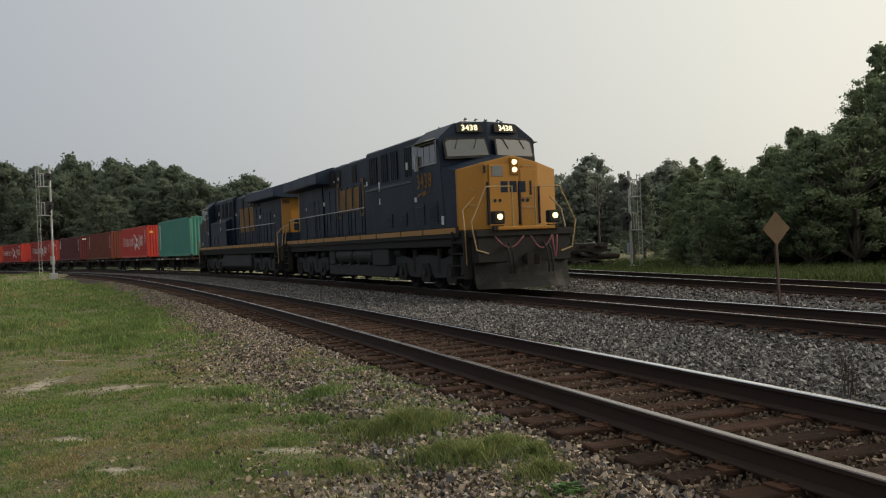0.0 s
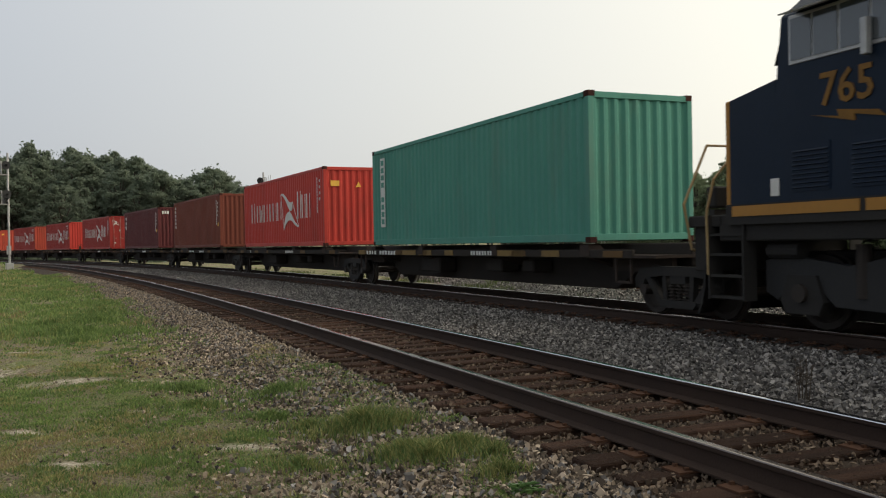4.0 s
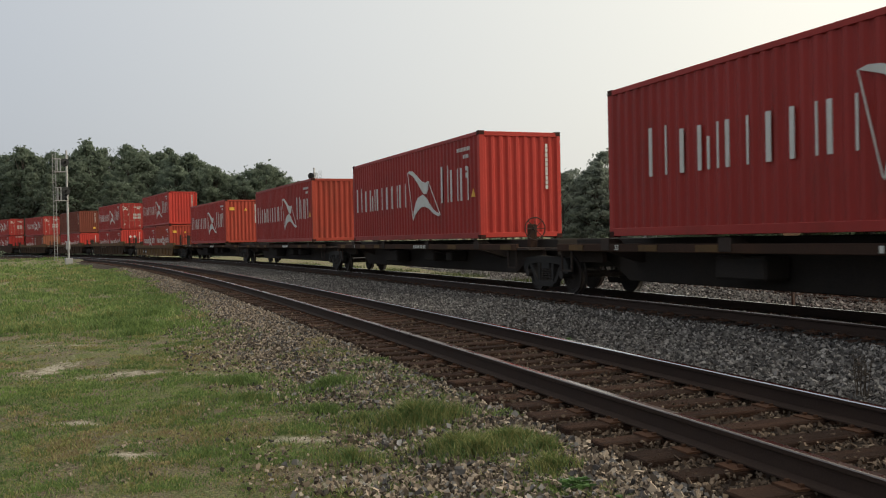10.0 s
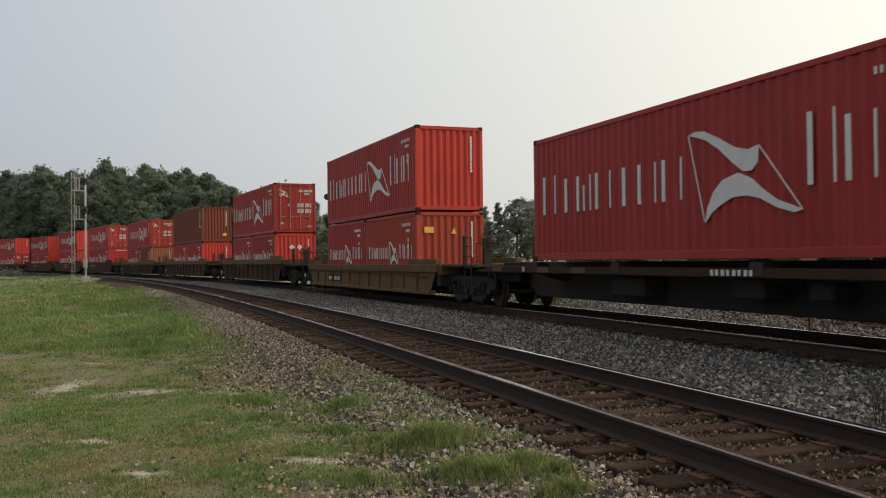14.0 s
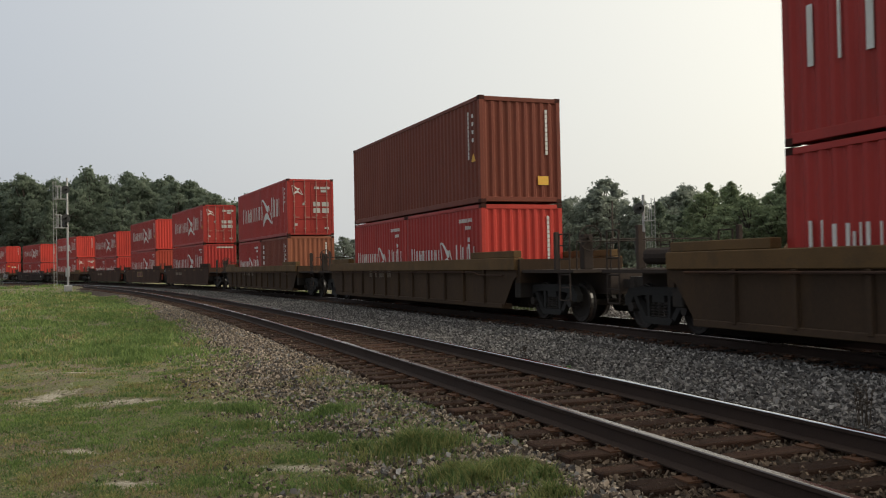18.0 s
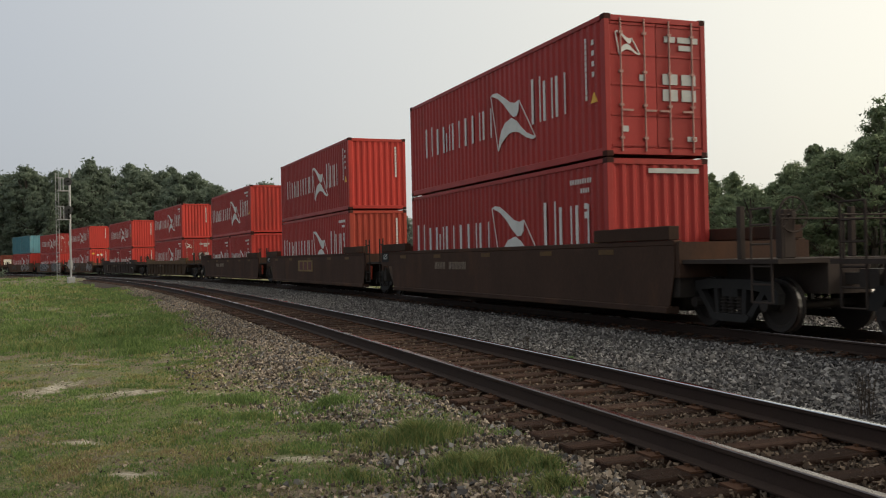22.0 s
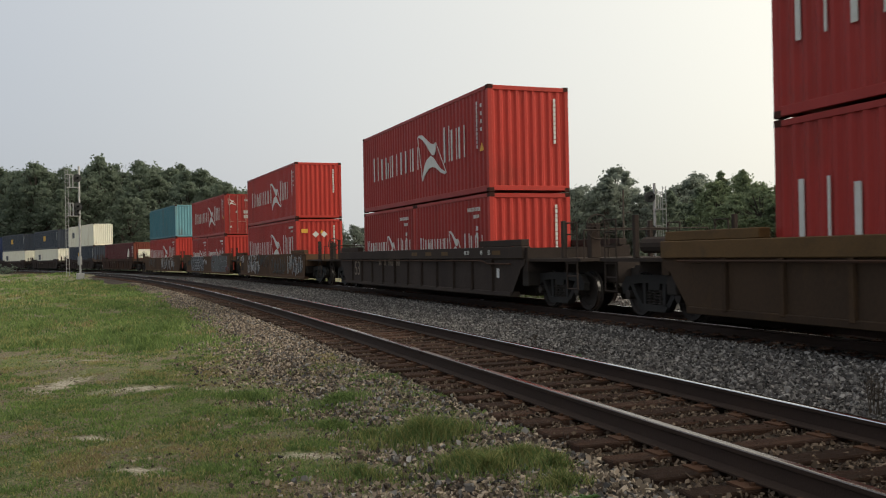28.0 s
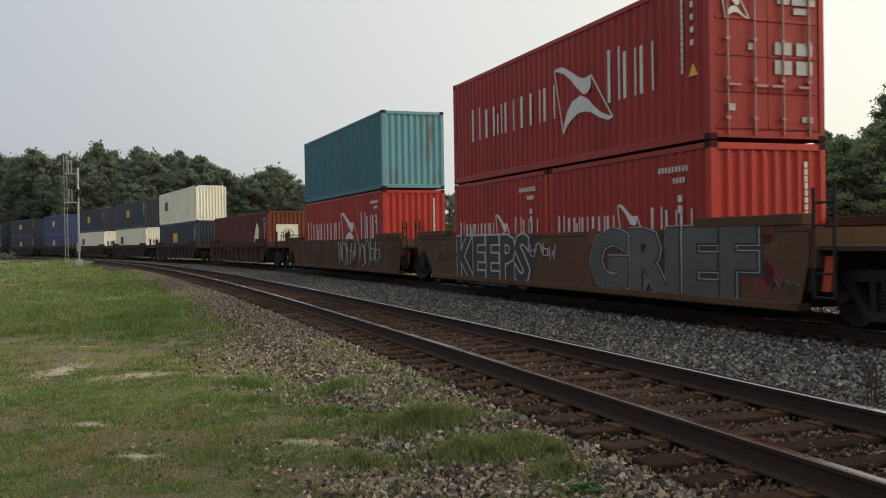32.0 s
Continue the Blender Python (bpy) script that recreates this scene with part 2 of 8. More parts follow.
M["tank"] = surf("dusty_dark_tank", (0.020, 0.0205, 0.022), (0.032, 0.031, 0.031), 0.65, scale=1.0, fine=25, bump=0.08, dirt=(0.055, 0.048, 0.040), amount=0.5, spec=0.2)
M["plow"] = surf("dusty_grey_plough", (0.030, 0.029, 0.028), (0.018, 0.0175, 0.017), 0.9, scale=2.0, fine=25, bump=0.1, dirt=(0.10, 0.094, 0.086), amount=0.6, spec=0.12)
M["rail_yellow"] = surf("yellow_handrail_paint", (0.33, 0.22, 0.09), (0.25, 0.17, 0.075), 0.5, scale=4, fine=40, bump=0.05)
M["hose"] = surf("red_rubber_hose", (0.20, 0.05, 0.06), (0.14, 0.04, 0.045), 0.6, scale=6, fine=60, bump=0.1)
M["glass"] = surf("window_glass", (0.05, 0.06, 0.065), (0.045, 0.05, 0.055), 0.06, scale=1, fine=10, bump=0.0, spec=1.0)
M["lamp"] = glow("headlight", (1.0, 0.74, 0.34), 2.6)
M["lamp_off"] = surf("unlit_lamp_glass", (0.35, 0.36, 0.36), (0.3, 0.31, 0.31), 0.15, scale=4, fine=40, bump=0)
M["board"] = glow("lit_numbers", (1.0, 0.88, 0.58), 0.95)
M["silver"] = surf("aluminium_paint", (0.42, 0.42, 0.42), (0.33, 0.33, 0.33), 0.45, 0.5, scale=3, fine=40, bump=0.05, dirt=(0.2, 0.17, 0.14), amount=0.4)
M["signal_black"] = surf("black_signal_paint", (0.014, 0.015, 0.016), (0.02, 0.02, 0.021), 0.6, scale=3, fine=40, bump=0.05)
M["sign"] = surf("faded_rusty_sign", (0.12, 0.072, 0.030), (0.085, 0.052, 0.025), 0.8, scale=4, fine=40, bump=0.1, dirt=(0.06, 0.04, 0.028), amount=0.8)
M["rust_post"] = surf("rusty_post", (0.07, 0.04, 0.028), (0.05, 0.03, 0.022), 0.8, scale=6, fine=60, bump=0.2)
M["rail_side"] = surf("rusty_rail_side", (0.030, 0.019, 0.015), (0.044, 0.028, 0.021), 0.85, 0.0, scale=2.5, fine=60, bump=0.2, dirt=(0.026, 0.017, 0.013), amount=0.6, spec=0.2)
M["rail_top"] = surf("polished_rail_head", (0.72, 0.71, 0.69), (0.60, 0.59, 0.57), 0.13, 1.0, scale=0.7, fine=50, bump=0.02)
# darker metal stands in for a head that mirrors no bright sky
M["rail_dark_reflection"] = surf("dark_reflection_rail_head", (0.13, 0.105, 0.090), (0.27, 0.23, 0.205), 0.25, 1.0, scale=1.2, fine=50, bump=0.03)
M["tie"] = surf("weathered_sleeper_wood", (0.082, 0.044, 0.029), (0.036, 0.023, 0.018), 0.95, scale=2.2, fine=35, bump=0.8, dirt=(0.022, 0.016, 0.013), amount=0.85, stretch=(7, 0.8, 7), vary=0.4, depth=0.03, spec=0.12)
M["plate"] = surf("rusty_tie_plate", (0.066, 0.032, 0.019), (0.095, 0.048, 0.028), 0.9, 0.1, scale=8, fine=70, bump=0.2, spec=0.2)
M["bark"] = surf("grey_brown_bark", (0.085, 0.070, 0.056), (0.050, 0.041, 0.034), 0.95, scale=2, fine=18, bump=0.6, stretch=(3, 3, 0.6), depth=0.05)
M["log"] = surf("old_stacked_wood", (0.060, 0.047, 0.038), (0.035, 0.028, 0.024), 0.95, scale=3, fine=30, bump=0.4, vary=0.4)


# ---------------------------------------------------------------- mesh helpers
def box(bm, x0, x1, y0, y1, z0, z1):
    v = [bm.verts.new((x, y, z)) for x in (x0, x1) for y in (y0, y1) for z in (z0, z1)]
    for f in ((0, 1, 3, 2), (4, 6, 7, 5), (0, 4, 5, 1), (2, 3, 7, 6), (0, 2, 6, 4), (1, 5, 7, 3)):
        bm.faces.new([v[i] for i in f])
    return v


def prism(bm, outline, axis, lo, hi):
    """A closed outline in the two axes other than `axis`, drawn out from lo to hi."""
    def at(p, w):
        return {"x": (w, p[0], p[1]), "y": (p[0], w, p[1]), "z": (p[0], p[1], w)}[axis]
    a = [bm.verts.new(at(p, lo)) for p in outline]
    b = [bm.verts.new(at(p, hi)) for p in outline]
    k = len(outline)
    bm.faces.new(a[::-1])
    bm.faces.new(b)
    for i in range(k):
        bm.faces.new((a[i], a[(i + 1) % k], b[(i + 1) % k], b[i]))
    return a + b


def rod(bm, p, q, r, n=8, r2=None):
    """A round bar from p to q."""
    p, q = Vector(p), Vector(q)
    d = (q - p).normalized()
    side = d.orthogonal().normalized()
    up = d.cross(side)
    r2 = r if r2 is None else r2
    rings = []
    for c, w in ((p, r), (q, r2)):
        rings.append([bm.verts.new(c + (side * math.cos(a) + up * math.sin(a)) * w) for a in (2 * math.pi * i / n for i in range(n))])
    for i in range(n):
        j = (i + 1) % n
        bm.faces.new((rings[0][i], rings[0][j], rings[1][j], rings[1][i]))
    bm.faces.new(rings[0][::-1])
    bm.faces.new(rings[1])


def pipe(bm, points, r, n=6):
    """One bent round bar through all the points."""
    pts = [Vector(p) for p in points]
    k = len(pts)
    steps = [(q - p).normalized() for p, q in zip(pts, pts[1:])]
    side, rings = steps[0].orthogonal().normalized(), []
    for i, p in enumerate(pts):
        d = steps[min(i, k - 2)] + steps[max(i - 1, 0)]
        d = d.normalized() if d.length > 1e-4 else steps[min(i, k - 2)]
        side = side - d * side.dot(d)
        side = side.normalized() if side.length > 1e-4 else d.orthogonal().normalized()
        up = d.cross(side)
        rings.append([bm.verts.new(p + (side * math.cos(a) + up * math.sin(a)) * r) for a in (2 * math.pi * m / n for m in range(n))])
    for ra, rb in zip(rings, rings[1:]):
        for m in range(n):
            o = (m + 1) % n
            bm.faces.new((ra[m], ra[o], rb[o], rb[m]))
    bm.faces.new(rings[0][::-1])
    bm.faces.new(rings[-1])


def mesh_of(name, bm, material, smooth=False):
    bmesh.ops.recalc_face_normals(bm, faces=bm.faces)
    me = bpy.data.meshes.new(name)
    bm.to_mesh(me)
    bm.free()
    me.materials.append(material)
    if smooth:
        me.shade_smooth()
    return me


def part(name, bm, material=None, parent=None, label="", smooth=False, bevel=0.0):
    """One mesh object, under a thing or a part. bm: a bmesh, or a mesh that is shared."""
    if isinstance(bm, bmesh.types.BMesh):
        if bevel:
            bmesh.ops.bevel(bm, geom=bm.edges[:], offset=bevel, segments=1, affect="EDGES", clamp_overlap=True)
        bm = mesh_of(name, bm, material, smooth)
    ob = new(name, bm)
    ob.parent = parent
    if label:
        ob["label"] = label
    return ob


def B():
    return bmesh.new()


def boxed(*c, bevel=0.0):
    bm = B()
    box(bm, *c)
    if bevel:
        bmesh.ops.bevel(bm, geom=bm.edges[:], offset=bevel, segments=1, affect="EDGES", clamp_overlap=True)
    return bm


def rodded(p, q, r, n=8):
    bm = B()
    rod(bm, p, q, r, n)
    return bm


def raw_mesh(name, verts, faces, material):
    me = bpy.data.meshes.new(name)
    me.from_pydata(verts.tolist() if hasattr(verts, "tolist") else verts, [], faces.tolist() if hasattr(faces, "tolist") else faces)
    me.materials.append(material)
    me.update()
    return me


def text_mesh(body, size, material, depth=0.004, slant=0.0, thick=0.0):
    """Raised lettering in the built-in font, standing in the x-z plane and centred."""
    cu = bpy.data.curves.new("lettering", "FONT")
    cu.body, cu.size, cu.extrude, cu.shear, cu.offset = body, size, depth, slant, thick
    cu.align_x, cu.align_y, cu.resolution_u = "CENTER", "CENTER", 2
    ob = bpy.data.objects.new("lettering", cu)
    me = bpy.data.meshes.new_from_object(ob)
    me.transform(Matrix.Rotation(radians(90), 4, "X"))
    me.materials.clear()
    me.materials.append(material)
    bpy.data.objects.remove(ob)
    return me


# ---------------------------------------------------------------- the line of the tracks
KNOTS = (-480, -120, -40, 0, 30, 60, 100, 160, 360, 420, 700)
BEND = (0, 0, 0.153, 0.141, 0.168, 0.225, 0.194, 0.187, 0.187, 0, 0)
LINE_S = np.arange(-480.0, 700.5, 1.0)
_k = np.interp(LINE_S, KNOTS, BEND) / 100
_h = np.concatenate([[0], np.cumsum((_k[1:] + _k[:-1]) / 2)])
_h += radians(110.155) - _h[480]
_d = np.stack([np.cos(_h), np.sin(_h)], 1)
_p = np.concatenate([[[0, 0]], np.cumsum((_d[1:] + _d[:-1]) / 2, 0)])
_p += np.array([3.0167, 4.9877]) - _p[480]
GAUGE = 1.507
FAR_TRACK = 6.05


def on_line(s, off=0.0):
    """Place and heading, s metres up the line; off: metres to its far side, away from the camera."""
    x, y, h = np.interp(s, LINE_S, _p[:, 0]), np.interp(s, LINE_S, _p[:, 1]), np.interp(s, LINE_S, _h)
    return x + off * np.sin(h), y - off * np.cos(h), h


U_H = radians(103.7)
U_AT = np.array([9.23, 18.38])


def on_branch(r, off=0.0):
    """The straight third track, which runs into a parallel of the far track nearby."""
    x, y = U_AT[0] + r * math.cos(U_H), U_AT[1] + r * math.sin(U_H)
    h = U_H
    if r < -6.0:
        a = on_line(-0.6 + r * 0.995, FAR_TRACK + 4.75)
        w = min(1.0, (-6.0 - r) / 14.0)
        w = w * w * (3 - 2 * w)
        x, y, h = x + (a[0] - x) * w, y + (a[1] - y) * w, U_H + (a[2] - U_H) * w
    return x + off * math.sin(h), y - off * math.cos(h), h


# how far the train has come, by time
TRAIN_T = np.array([0, 2.5, 6, 10, 14, 18, 22, 26, 32.0])
TRAIN_D = np.array([0.0, 33.83, 81.10, 134.92, 188.65, 242.42, 295.61, 348.35, 427.43])


def spline(xs, ys):
    n, h = len(xs), np.diff(xs)
    a, b = np.eye(n), np.zeros(n)
    for i in range(1, n - 1):
        a[i, i - 1:i + 2] = h[i - 1], 2 * (h[i - 1] + h[i]), h[i]
        b[i] = 6 * ((ys[i + 1] - ys[i]) / h[i] - (ys[i] - ys[i - 1]) / h[i - 1])
    m = np.linalg.solve(a, b)

    def value(x):
        i = min(max(int(np.searchsorted(xs, x)) - 1, 0), n - 2)
        d, e, w = x - xs[i], xs[i + 1] - x, h[i]
        return (m[i] * e ** 3 + m[i + 1] * d ** 3) / (6 * w) + (ys[i] / w - m[i] * w / 6) * e + (ys[i + 1] / w - m[i + 1] * w / 6) * d
    return value


come = spline(TRAIN_T, TRAIN_D)


def on_train(u, span, t, z=0.0):
    """The pose of a thing whose middle is u metres behind the train's origin and which rides on two points, span metres apart."""
    s = u - come(t)
    ax, ay, _ = on_line(s - span / 2, FAR_TRACK)
    bx, by, _ = on_line(s + span / 2, FAR_TRACK)
    return pose((ax + bx) / 2, (ay + by) / 2, z, 0, 0, math.degrees(math.atan2(ay - by, ax - bx)))


RIDERS = []


def rides(ob, u, span, z=0.0, ahead=0.0, turned=0.0, aside=0.0):
    """Place a thing on the train, on a chord of span metres round u, so far ahead of its middle; motions() keys it."""
    seat = Matrix.Translation((ahead, aside, 0)) @ pose(0, 0, 0, 0, 0, turned)
    RIDERS.append((ob, u, span, z, seat))
    ob.matrix_basis = on_train(u, span, 0.0, z) @ seat
    return ob


# ---------------------------------------------------------------- ground, ballast, rails
def line_offset(px, py):
    """For plan points: metres to the far side of the near track's centre line, and metres up the line."""
    pts = np.stack([np.ravel(px), np.ravel(py)], 1)
    grid = _p[::4]
    best = np.empty(len(pts), int)
    for i in range(0, len(pts), 4000):
        c = pts[i:i + 4000]
        best[i:i + 4000] = ((c[:, None] - grid[None]) ** 2).sum(2).argmin(1) * 4
    d, h = pts - _p[best], _h[best]
    return d[:, 0] * np.sin(h) - d[:, 1] * np.cos(h), LINE_S[best] + d[:, 0] * np.cos(h) + d[:, 1] * np.sin(h)


def waves(x, y):
    return 0.035 * np.sin(x * 1.3 + 0.7 * np.sin(y * 0.9)) * np.cos(y * 1.1 + 0.5) + 0.02 * np.sin(x * 3.1 + y * 2.3) + 0.012 * np.sin(x * 6.3 - y * 5.1)


def ground_z(x, y):
    off, s = line_offset(x, y)
    x, y = np.ravel(x), np.ravel(y)
    z = -0.36 + waves(x, y) * np.clip((-2.2 - off) / 1.5, 0, 1)
    z = np.where(off > -2.2, -0.50, np.where(off > -2.9, -0.40 + (-2.2 - off) * 0.05, z))
    z = np.where(off > 9.2, np.interp(off, [9.2, 14, 20, 40, 200], [-0.42, -0.38, -0.55, -0.75, -0.4]) + waves(x, y) * 0.5, z)
    z += 0.55 * np.exp(-((x + 37.5) ** 2 + (y - 84) ** 2) / 40.0) * (off < -2.5)
    far = np.hypot(x, y)
    return z + np.clip((far - 160) / 600, 0, 1) * 3.0 * (off > 12)


def axis(near, far, step):
    out, v, d = [], 0.0, step
    while v < far:
        out.append(v)
        if v > near:
            d *= 1.13
        v += d
    return np.array(out)


# sandy bare spots in the grass: plan x, y and half widths
BARE = [(-4.35, 11.7, 0.62, 0.36), (-6.6, 15.2, 0.55, 0.2), (-3.7, 11.5, 0.5, 0.16), (-5.6, 12.4, 0.30, 0.8), (-2.3, 9.5, 0.45, 0.16), (-1.0, 10.2, 0.35, 0.35), (-3.6, 8.6, 0.4, 0.12), (-1.3, 7.6, 0.5, 0.15), (-0.75, 6.35, 0.45, 0.2), (-2.6, 7.2, 0.35, 0.12), (0.25, 7.6, 0.35, 0.2)]


def ground_material():
    m = bpy.data.materials.new("grassy_sandy_ground")
    m.use_nodes = True
    n, l = m.node_tree.nodes, m.node_tree.links
    out = n["Principled BSDF"]
    tc = n.new("ShaderNodeTexCoord")

    def noise_at(scale, detail, lo, hi, rough=0.6):
        t = n.new("ShaderNodeTexNoise")
        t.inputs["Scale"].default_value, t.inputs["Detail"].default_value, t.inputs["Roughness"].default_value = scale, detail, rough
        l.new(tc.outputs["Object"], t.inputs["Vector"])
        r = n.new("ShaderNodeMapRange")
        r.inputs[1].default_value, r.inputs[2].default_value = lo, hi
        l.new(t.outputs[0], r.inputs[0])
        return t, r

    def mixed(fac, a, b):
        x = n.new("ShaderNodeMixRGB")
        l.new(fac.outputs[0], x.inputs[0])
        for i, c in ((1, a), (2, b)):
            if isinstance(c, tuple):
                x.inputs[i].default_value = (*c, 1)
            else:
                l.new(c.outputs[0], x.inputs[i])
        return x
    _, f1 = noise_at(1.1, 9, 0.45, 0.62, 0.72)
    _, f2 = noise_at(11, 7, 0.53, 0.63, 0.7)
    fine, f3 = noise_at(42, 6, 0.38, 0.66, 0.7)
    _, sand = noise_at(0.9, 8, 0.62, 0.68, 0.74)
    ragged, _ = noise_at(5.5, 8, 0, 1, 0.8)
    near_bare = None
    for cx, cy, rx, ry in BARE:
        m1 = n.new("ShaderNodeMapping")
        m1.inputs["Location"].default_value, m1.inputs["Scale"].default_value = (-cx / rx, -cy / ry, 0), (1 / rx, 1 / ry, 0)
        l.new(tc.outputs["Object"], m1.inputs[0])
        dist = n.new("ShaderNodeVectorMath")
        dist.operation = "LENGTH"
        l.new(m1.outputs[0], dist.inputs[0])
        if near_bare is None:
            near_bare = dist.outputs["Value"]
        else:
            least = n.new("ShaderNodeMath")
            least.operation = "MINIMUM"
            l.new(near_bare, least.inputs[0])
            l.new(dist.outputs["Value"], least.inputs[1])
            near_bare = least.outputs[0]
    rough_edge = n.new("ShaderNodeMath")
    rough_edge.operation = "MULTIPLY_ADD"
    rough_edge.inputs[1].default_value = 5.0
    l.new(ragged.outputs[0], rough_edge.inputs[0])
    l.new(near_bare, rough_edge.inputs[2])
    bare = n.new("ShaderNodeMapRange")
    bare.inputs[1].default_value, bare.inputs[2].default_value = 3.5, 2.5
    l.new(rough_edge.outputs[0], bare.inputs[0])
    soil = mixed(f3, (0.105, 0.084, 0.058), (0.36, 0.30, 0.22))
    green = mixed(f3, (0.085, 0.110, 0.038), (0.25, 0.285, 0.110))
    turf = mixed(f1, soil, green)
    turf = mixed(f2, turf, green)
    pale = mixed(f3, (0.38, 0.33, 0.25), (0.70, 0.64, 0.53))
    l.new(mixed(bare, mixed(sand, turf, soil), pale).outputs[0], out.inputs["Base Color"])
    out.inputs["Roughness"].default_value = 0.95
    out.inputs["Specular IOR Level"].default_value = 0.15
    bp = n.new("ShaderNodeBump")
    bp.inputs["Strength"].default_value, bp.inputs["Distance"].default_value = 0.9, 0.06
    l.new(fine.outputs[0], bp.inputs["Height"])
    l.new(bp.outputs[0], out.inputs["Normal"])
    return m


gx, gy = axis(16, 2600, 0.3), axis(26, 2600, 0.3)
gx = np.unique(np.concatenate([-gx, axis(8, 2600, 0.4)]))
gy = np.unique(np.concatenate([-axis(4, 2600, 0.8), gy]))
GX, GY = np.meshgrid(gx, gy)
gz = ground_z(GX, GY)
idx = np.arange(GX.size).reshape(GX.shape)
gf = np.stack([idx[:-1, :-1], idx[:-1, 1:], idx[1:, 1:], idx[1:, :-1]], -1).reshape(-1, 4)
ground = part("ground", raw_mesh("ground", np.stack([GX.ravel(), GY.ravel(), gz], 1), gf, ground_material()))
ground.data.shade_smooth()
tagged(ground, "patchy grass and pale sandy soil beside the railway", "ground", kind="structure")


def strip(name, material, profile, rows, place, jitter=0.0):
    """A sheet drawn along a track: a cross profile of (off, z), at the given stretch of rows."""
    rnd = np.random.RandomState(5)
    v = []
    for s in rows:
        for off, z in profile:
            x, y, _ = place(s, off)
            v.append((x, y, z + (rnd.rand() - 0.5) * jitter))
    k = len(profile)
    i = np.arange((len(rows) - 1) * k).reshape(-1, k)[:, :-1].ravel()
    f = np.stack([i, i + 1, i + k + 1, i + k], 1)
    me = raw_mesh(name, np.array(v), f, material)
    me.shade_smooth()
    return me


def ballast_material():
    m = surf("ballast_stone", (0.12, 0.115, 0.11), (0.06, 0.056, 0.053), 0.95, scale=2.0, fine=26, bump=1.0, dirt=(0.12, 0.085, 0.06), amount=0.7, depth=0.05, spec=0.2)
    return m


M["ballast"] = ballast_material()
# the train's shade over this strip is put into the fouled ballast's colour
M["shaded_foul"] = surf("shade_darkened_foul_ballast", (0.030, 0.027, 0.025), (0.016, 0.015, 0.014), 0.9, scale=2.0, fine=26, bump=1.0, dirt=(0.055, 0.044, 0.036), amount=0.6, depth=0.05, spec=0.2)
M["fouled"] = surf("fouled_brown_ballast", (0.070, 0.053, 0.040), (0.038, 0.029, 0.024), 0.95, scale=3.0, fine=30, bump=1.0, dirt=(0.10, 0.078, 0.062), amount=0.6, depth=0.04, spec=0.15)
reach = np.concatenate([np.arange(-470, -30, 10.0), np.arange(-30, 90, 0.5), np.arange(90, 200, 4.0), np.arange(200, 690, 10.0)])
bed = part("ballast_bed", strip("ballast_bed", M["fouled"], [(-2.95, -0.50), (-2.3, -0.320), (-1.5, -0.252), (-1.3, -0.256)], reach, on_line, 0.02))
tagged(bed, "sloping shoulder of broken grey and brown ballast stone", "ballast", kind="structure")
bed = part("ballast_bed", strip("ballast_bed", M["fouled"], [(-1.3, -0.256), (-0.6, -0.245), (0.0, -0.240), (0.6, -0.245), (1.3, -0.240)], reach, on_line, 0.015))
tagged(bed, "brown fouled ballast between the sleepers of the near track", "ballast", kind="structure")
bed = part("ballast_bed", strip("ballast_bed", M["ballast"], [(1.3, -0.235), (1.9, -0.24), (2.6, -0.26), (3.3, -0.265), (4.0, -0.25), (4.6, -0.228)], reach, on_line, 0.03))
tagged(bed, "bed of broken grey ballast between the tracks", "ballast", kind="structure")
bed = part("ballast_bed", strip("ballast_bed", M["shaded_foul"], [(4.6, -0.228), (5.3, -0.225), (6.05, -0.225), (6.8, -0.225), (7.5, -0.235)], reach, on_line, 0.02))
tagged(bed, "fouled ballast under the train's track, shade painted into it", "ballast", kind="structure")
bed = part("ballast_bed", strip("ballast_bed", M["ballast"], [(7.5, -0.235), (8.3, -0.33), (9.4, -0.52)], reach, on_line, 0.03))
tagged(bed, "sloping grey ballast beyond the train's track", "ballast", kind="structure")
reach_u = np.concatenate([np.arange(-300, -20, 8.0), np.arange(-20, 60, 0.8), np.arange(60, 330, 8.0)])
bed = part("ballast_bed", strip("ballast_bed", M["ballast"], [(-3.2, -0.46), (-2.2, -0.22), (-1.3, -0.13), (0, -0.13), (1.3, -0.13), (2.2, -0.25), (3.0, -0.5)], reach_u, on_branch, 0.03))
tagged(bed, "grey ballast under the third track", "ballast", kind="structure")

RAIL_H = 0.178
FOOT = [(-0.074, -RAIL_H), (0.074, -RAIL_H), (0.074, -RAIL_H + 0.012), (0.012, -RAIL_H + 0.034), (0.010, -0.048), (0.035, -0.036), (0.036, -0.010), (-0.036, -0.010), (-0.035, -0.036), (-0.010, -0.048), (-0.012, -RAIL_H + 0.034), (-0.074, -RAIL_H + 0.012)]
HEAD = [(-0.036, -0.010), (0.036, -0.010), (0.033, -0.002), (0.022, 0.0), (-0.022, 0.0), (-0.033, -0.002)]


def rail_mesh(name, material, outline, rows, place, off, z0=0.0):
    v = []
    for s in rows:
        for o, z in outline:
            x, y, _ = place(s, off + o)
            v.append((x, y, z + z0))
    k, n = len(outline), len(rows)
    f = [(r * k + i, r * k + (i + 1) % k, (r + 1) * k + (i + 1) % k, (r + 1) * k + i) for r in range(n - 1) for i in range(k)]
    f += [tuple(range(k - 1, -1, -1)), tuple((n - 1) * k + i for i in range(k))]
    return raw_mesh(name, v, f, material)


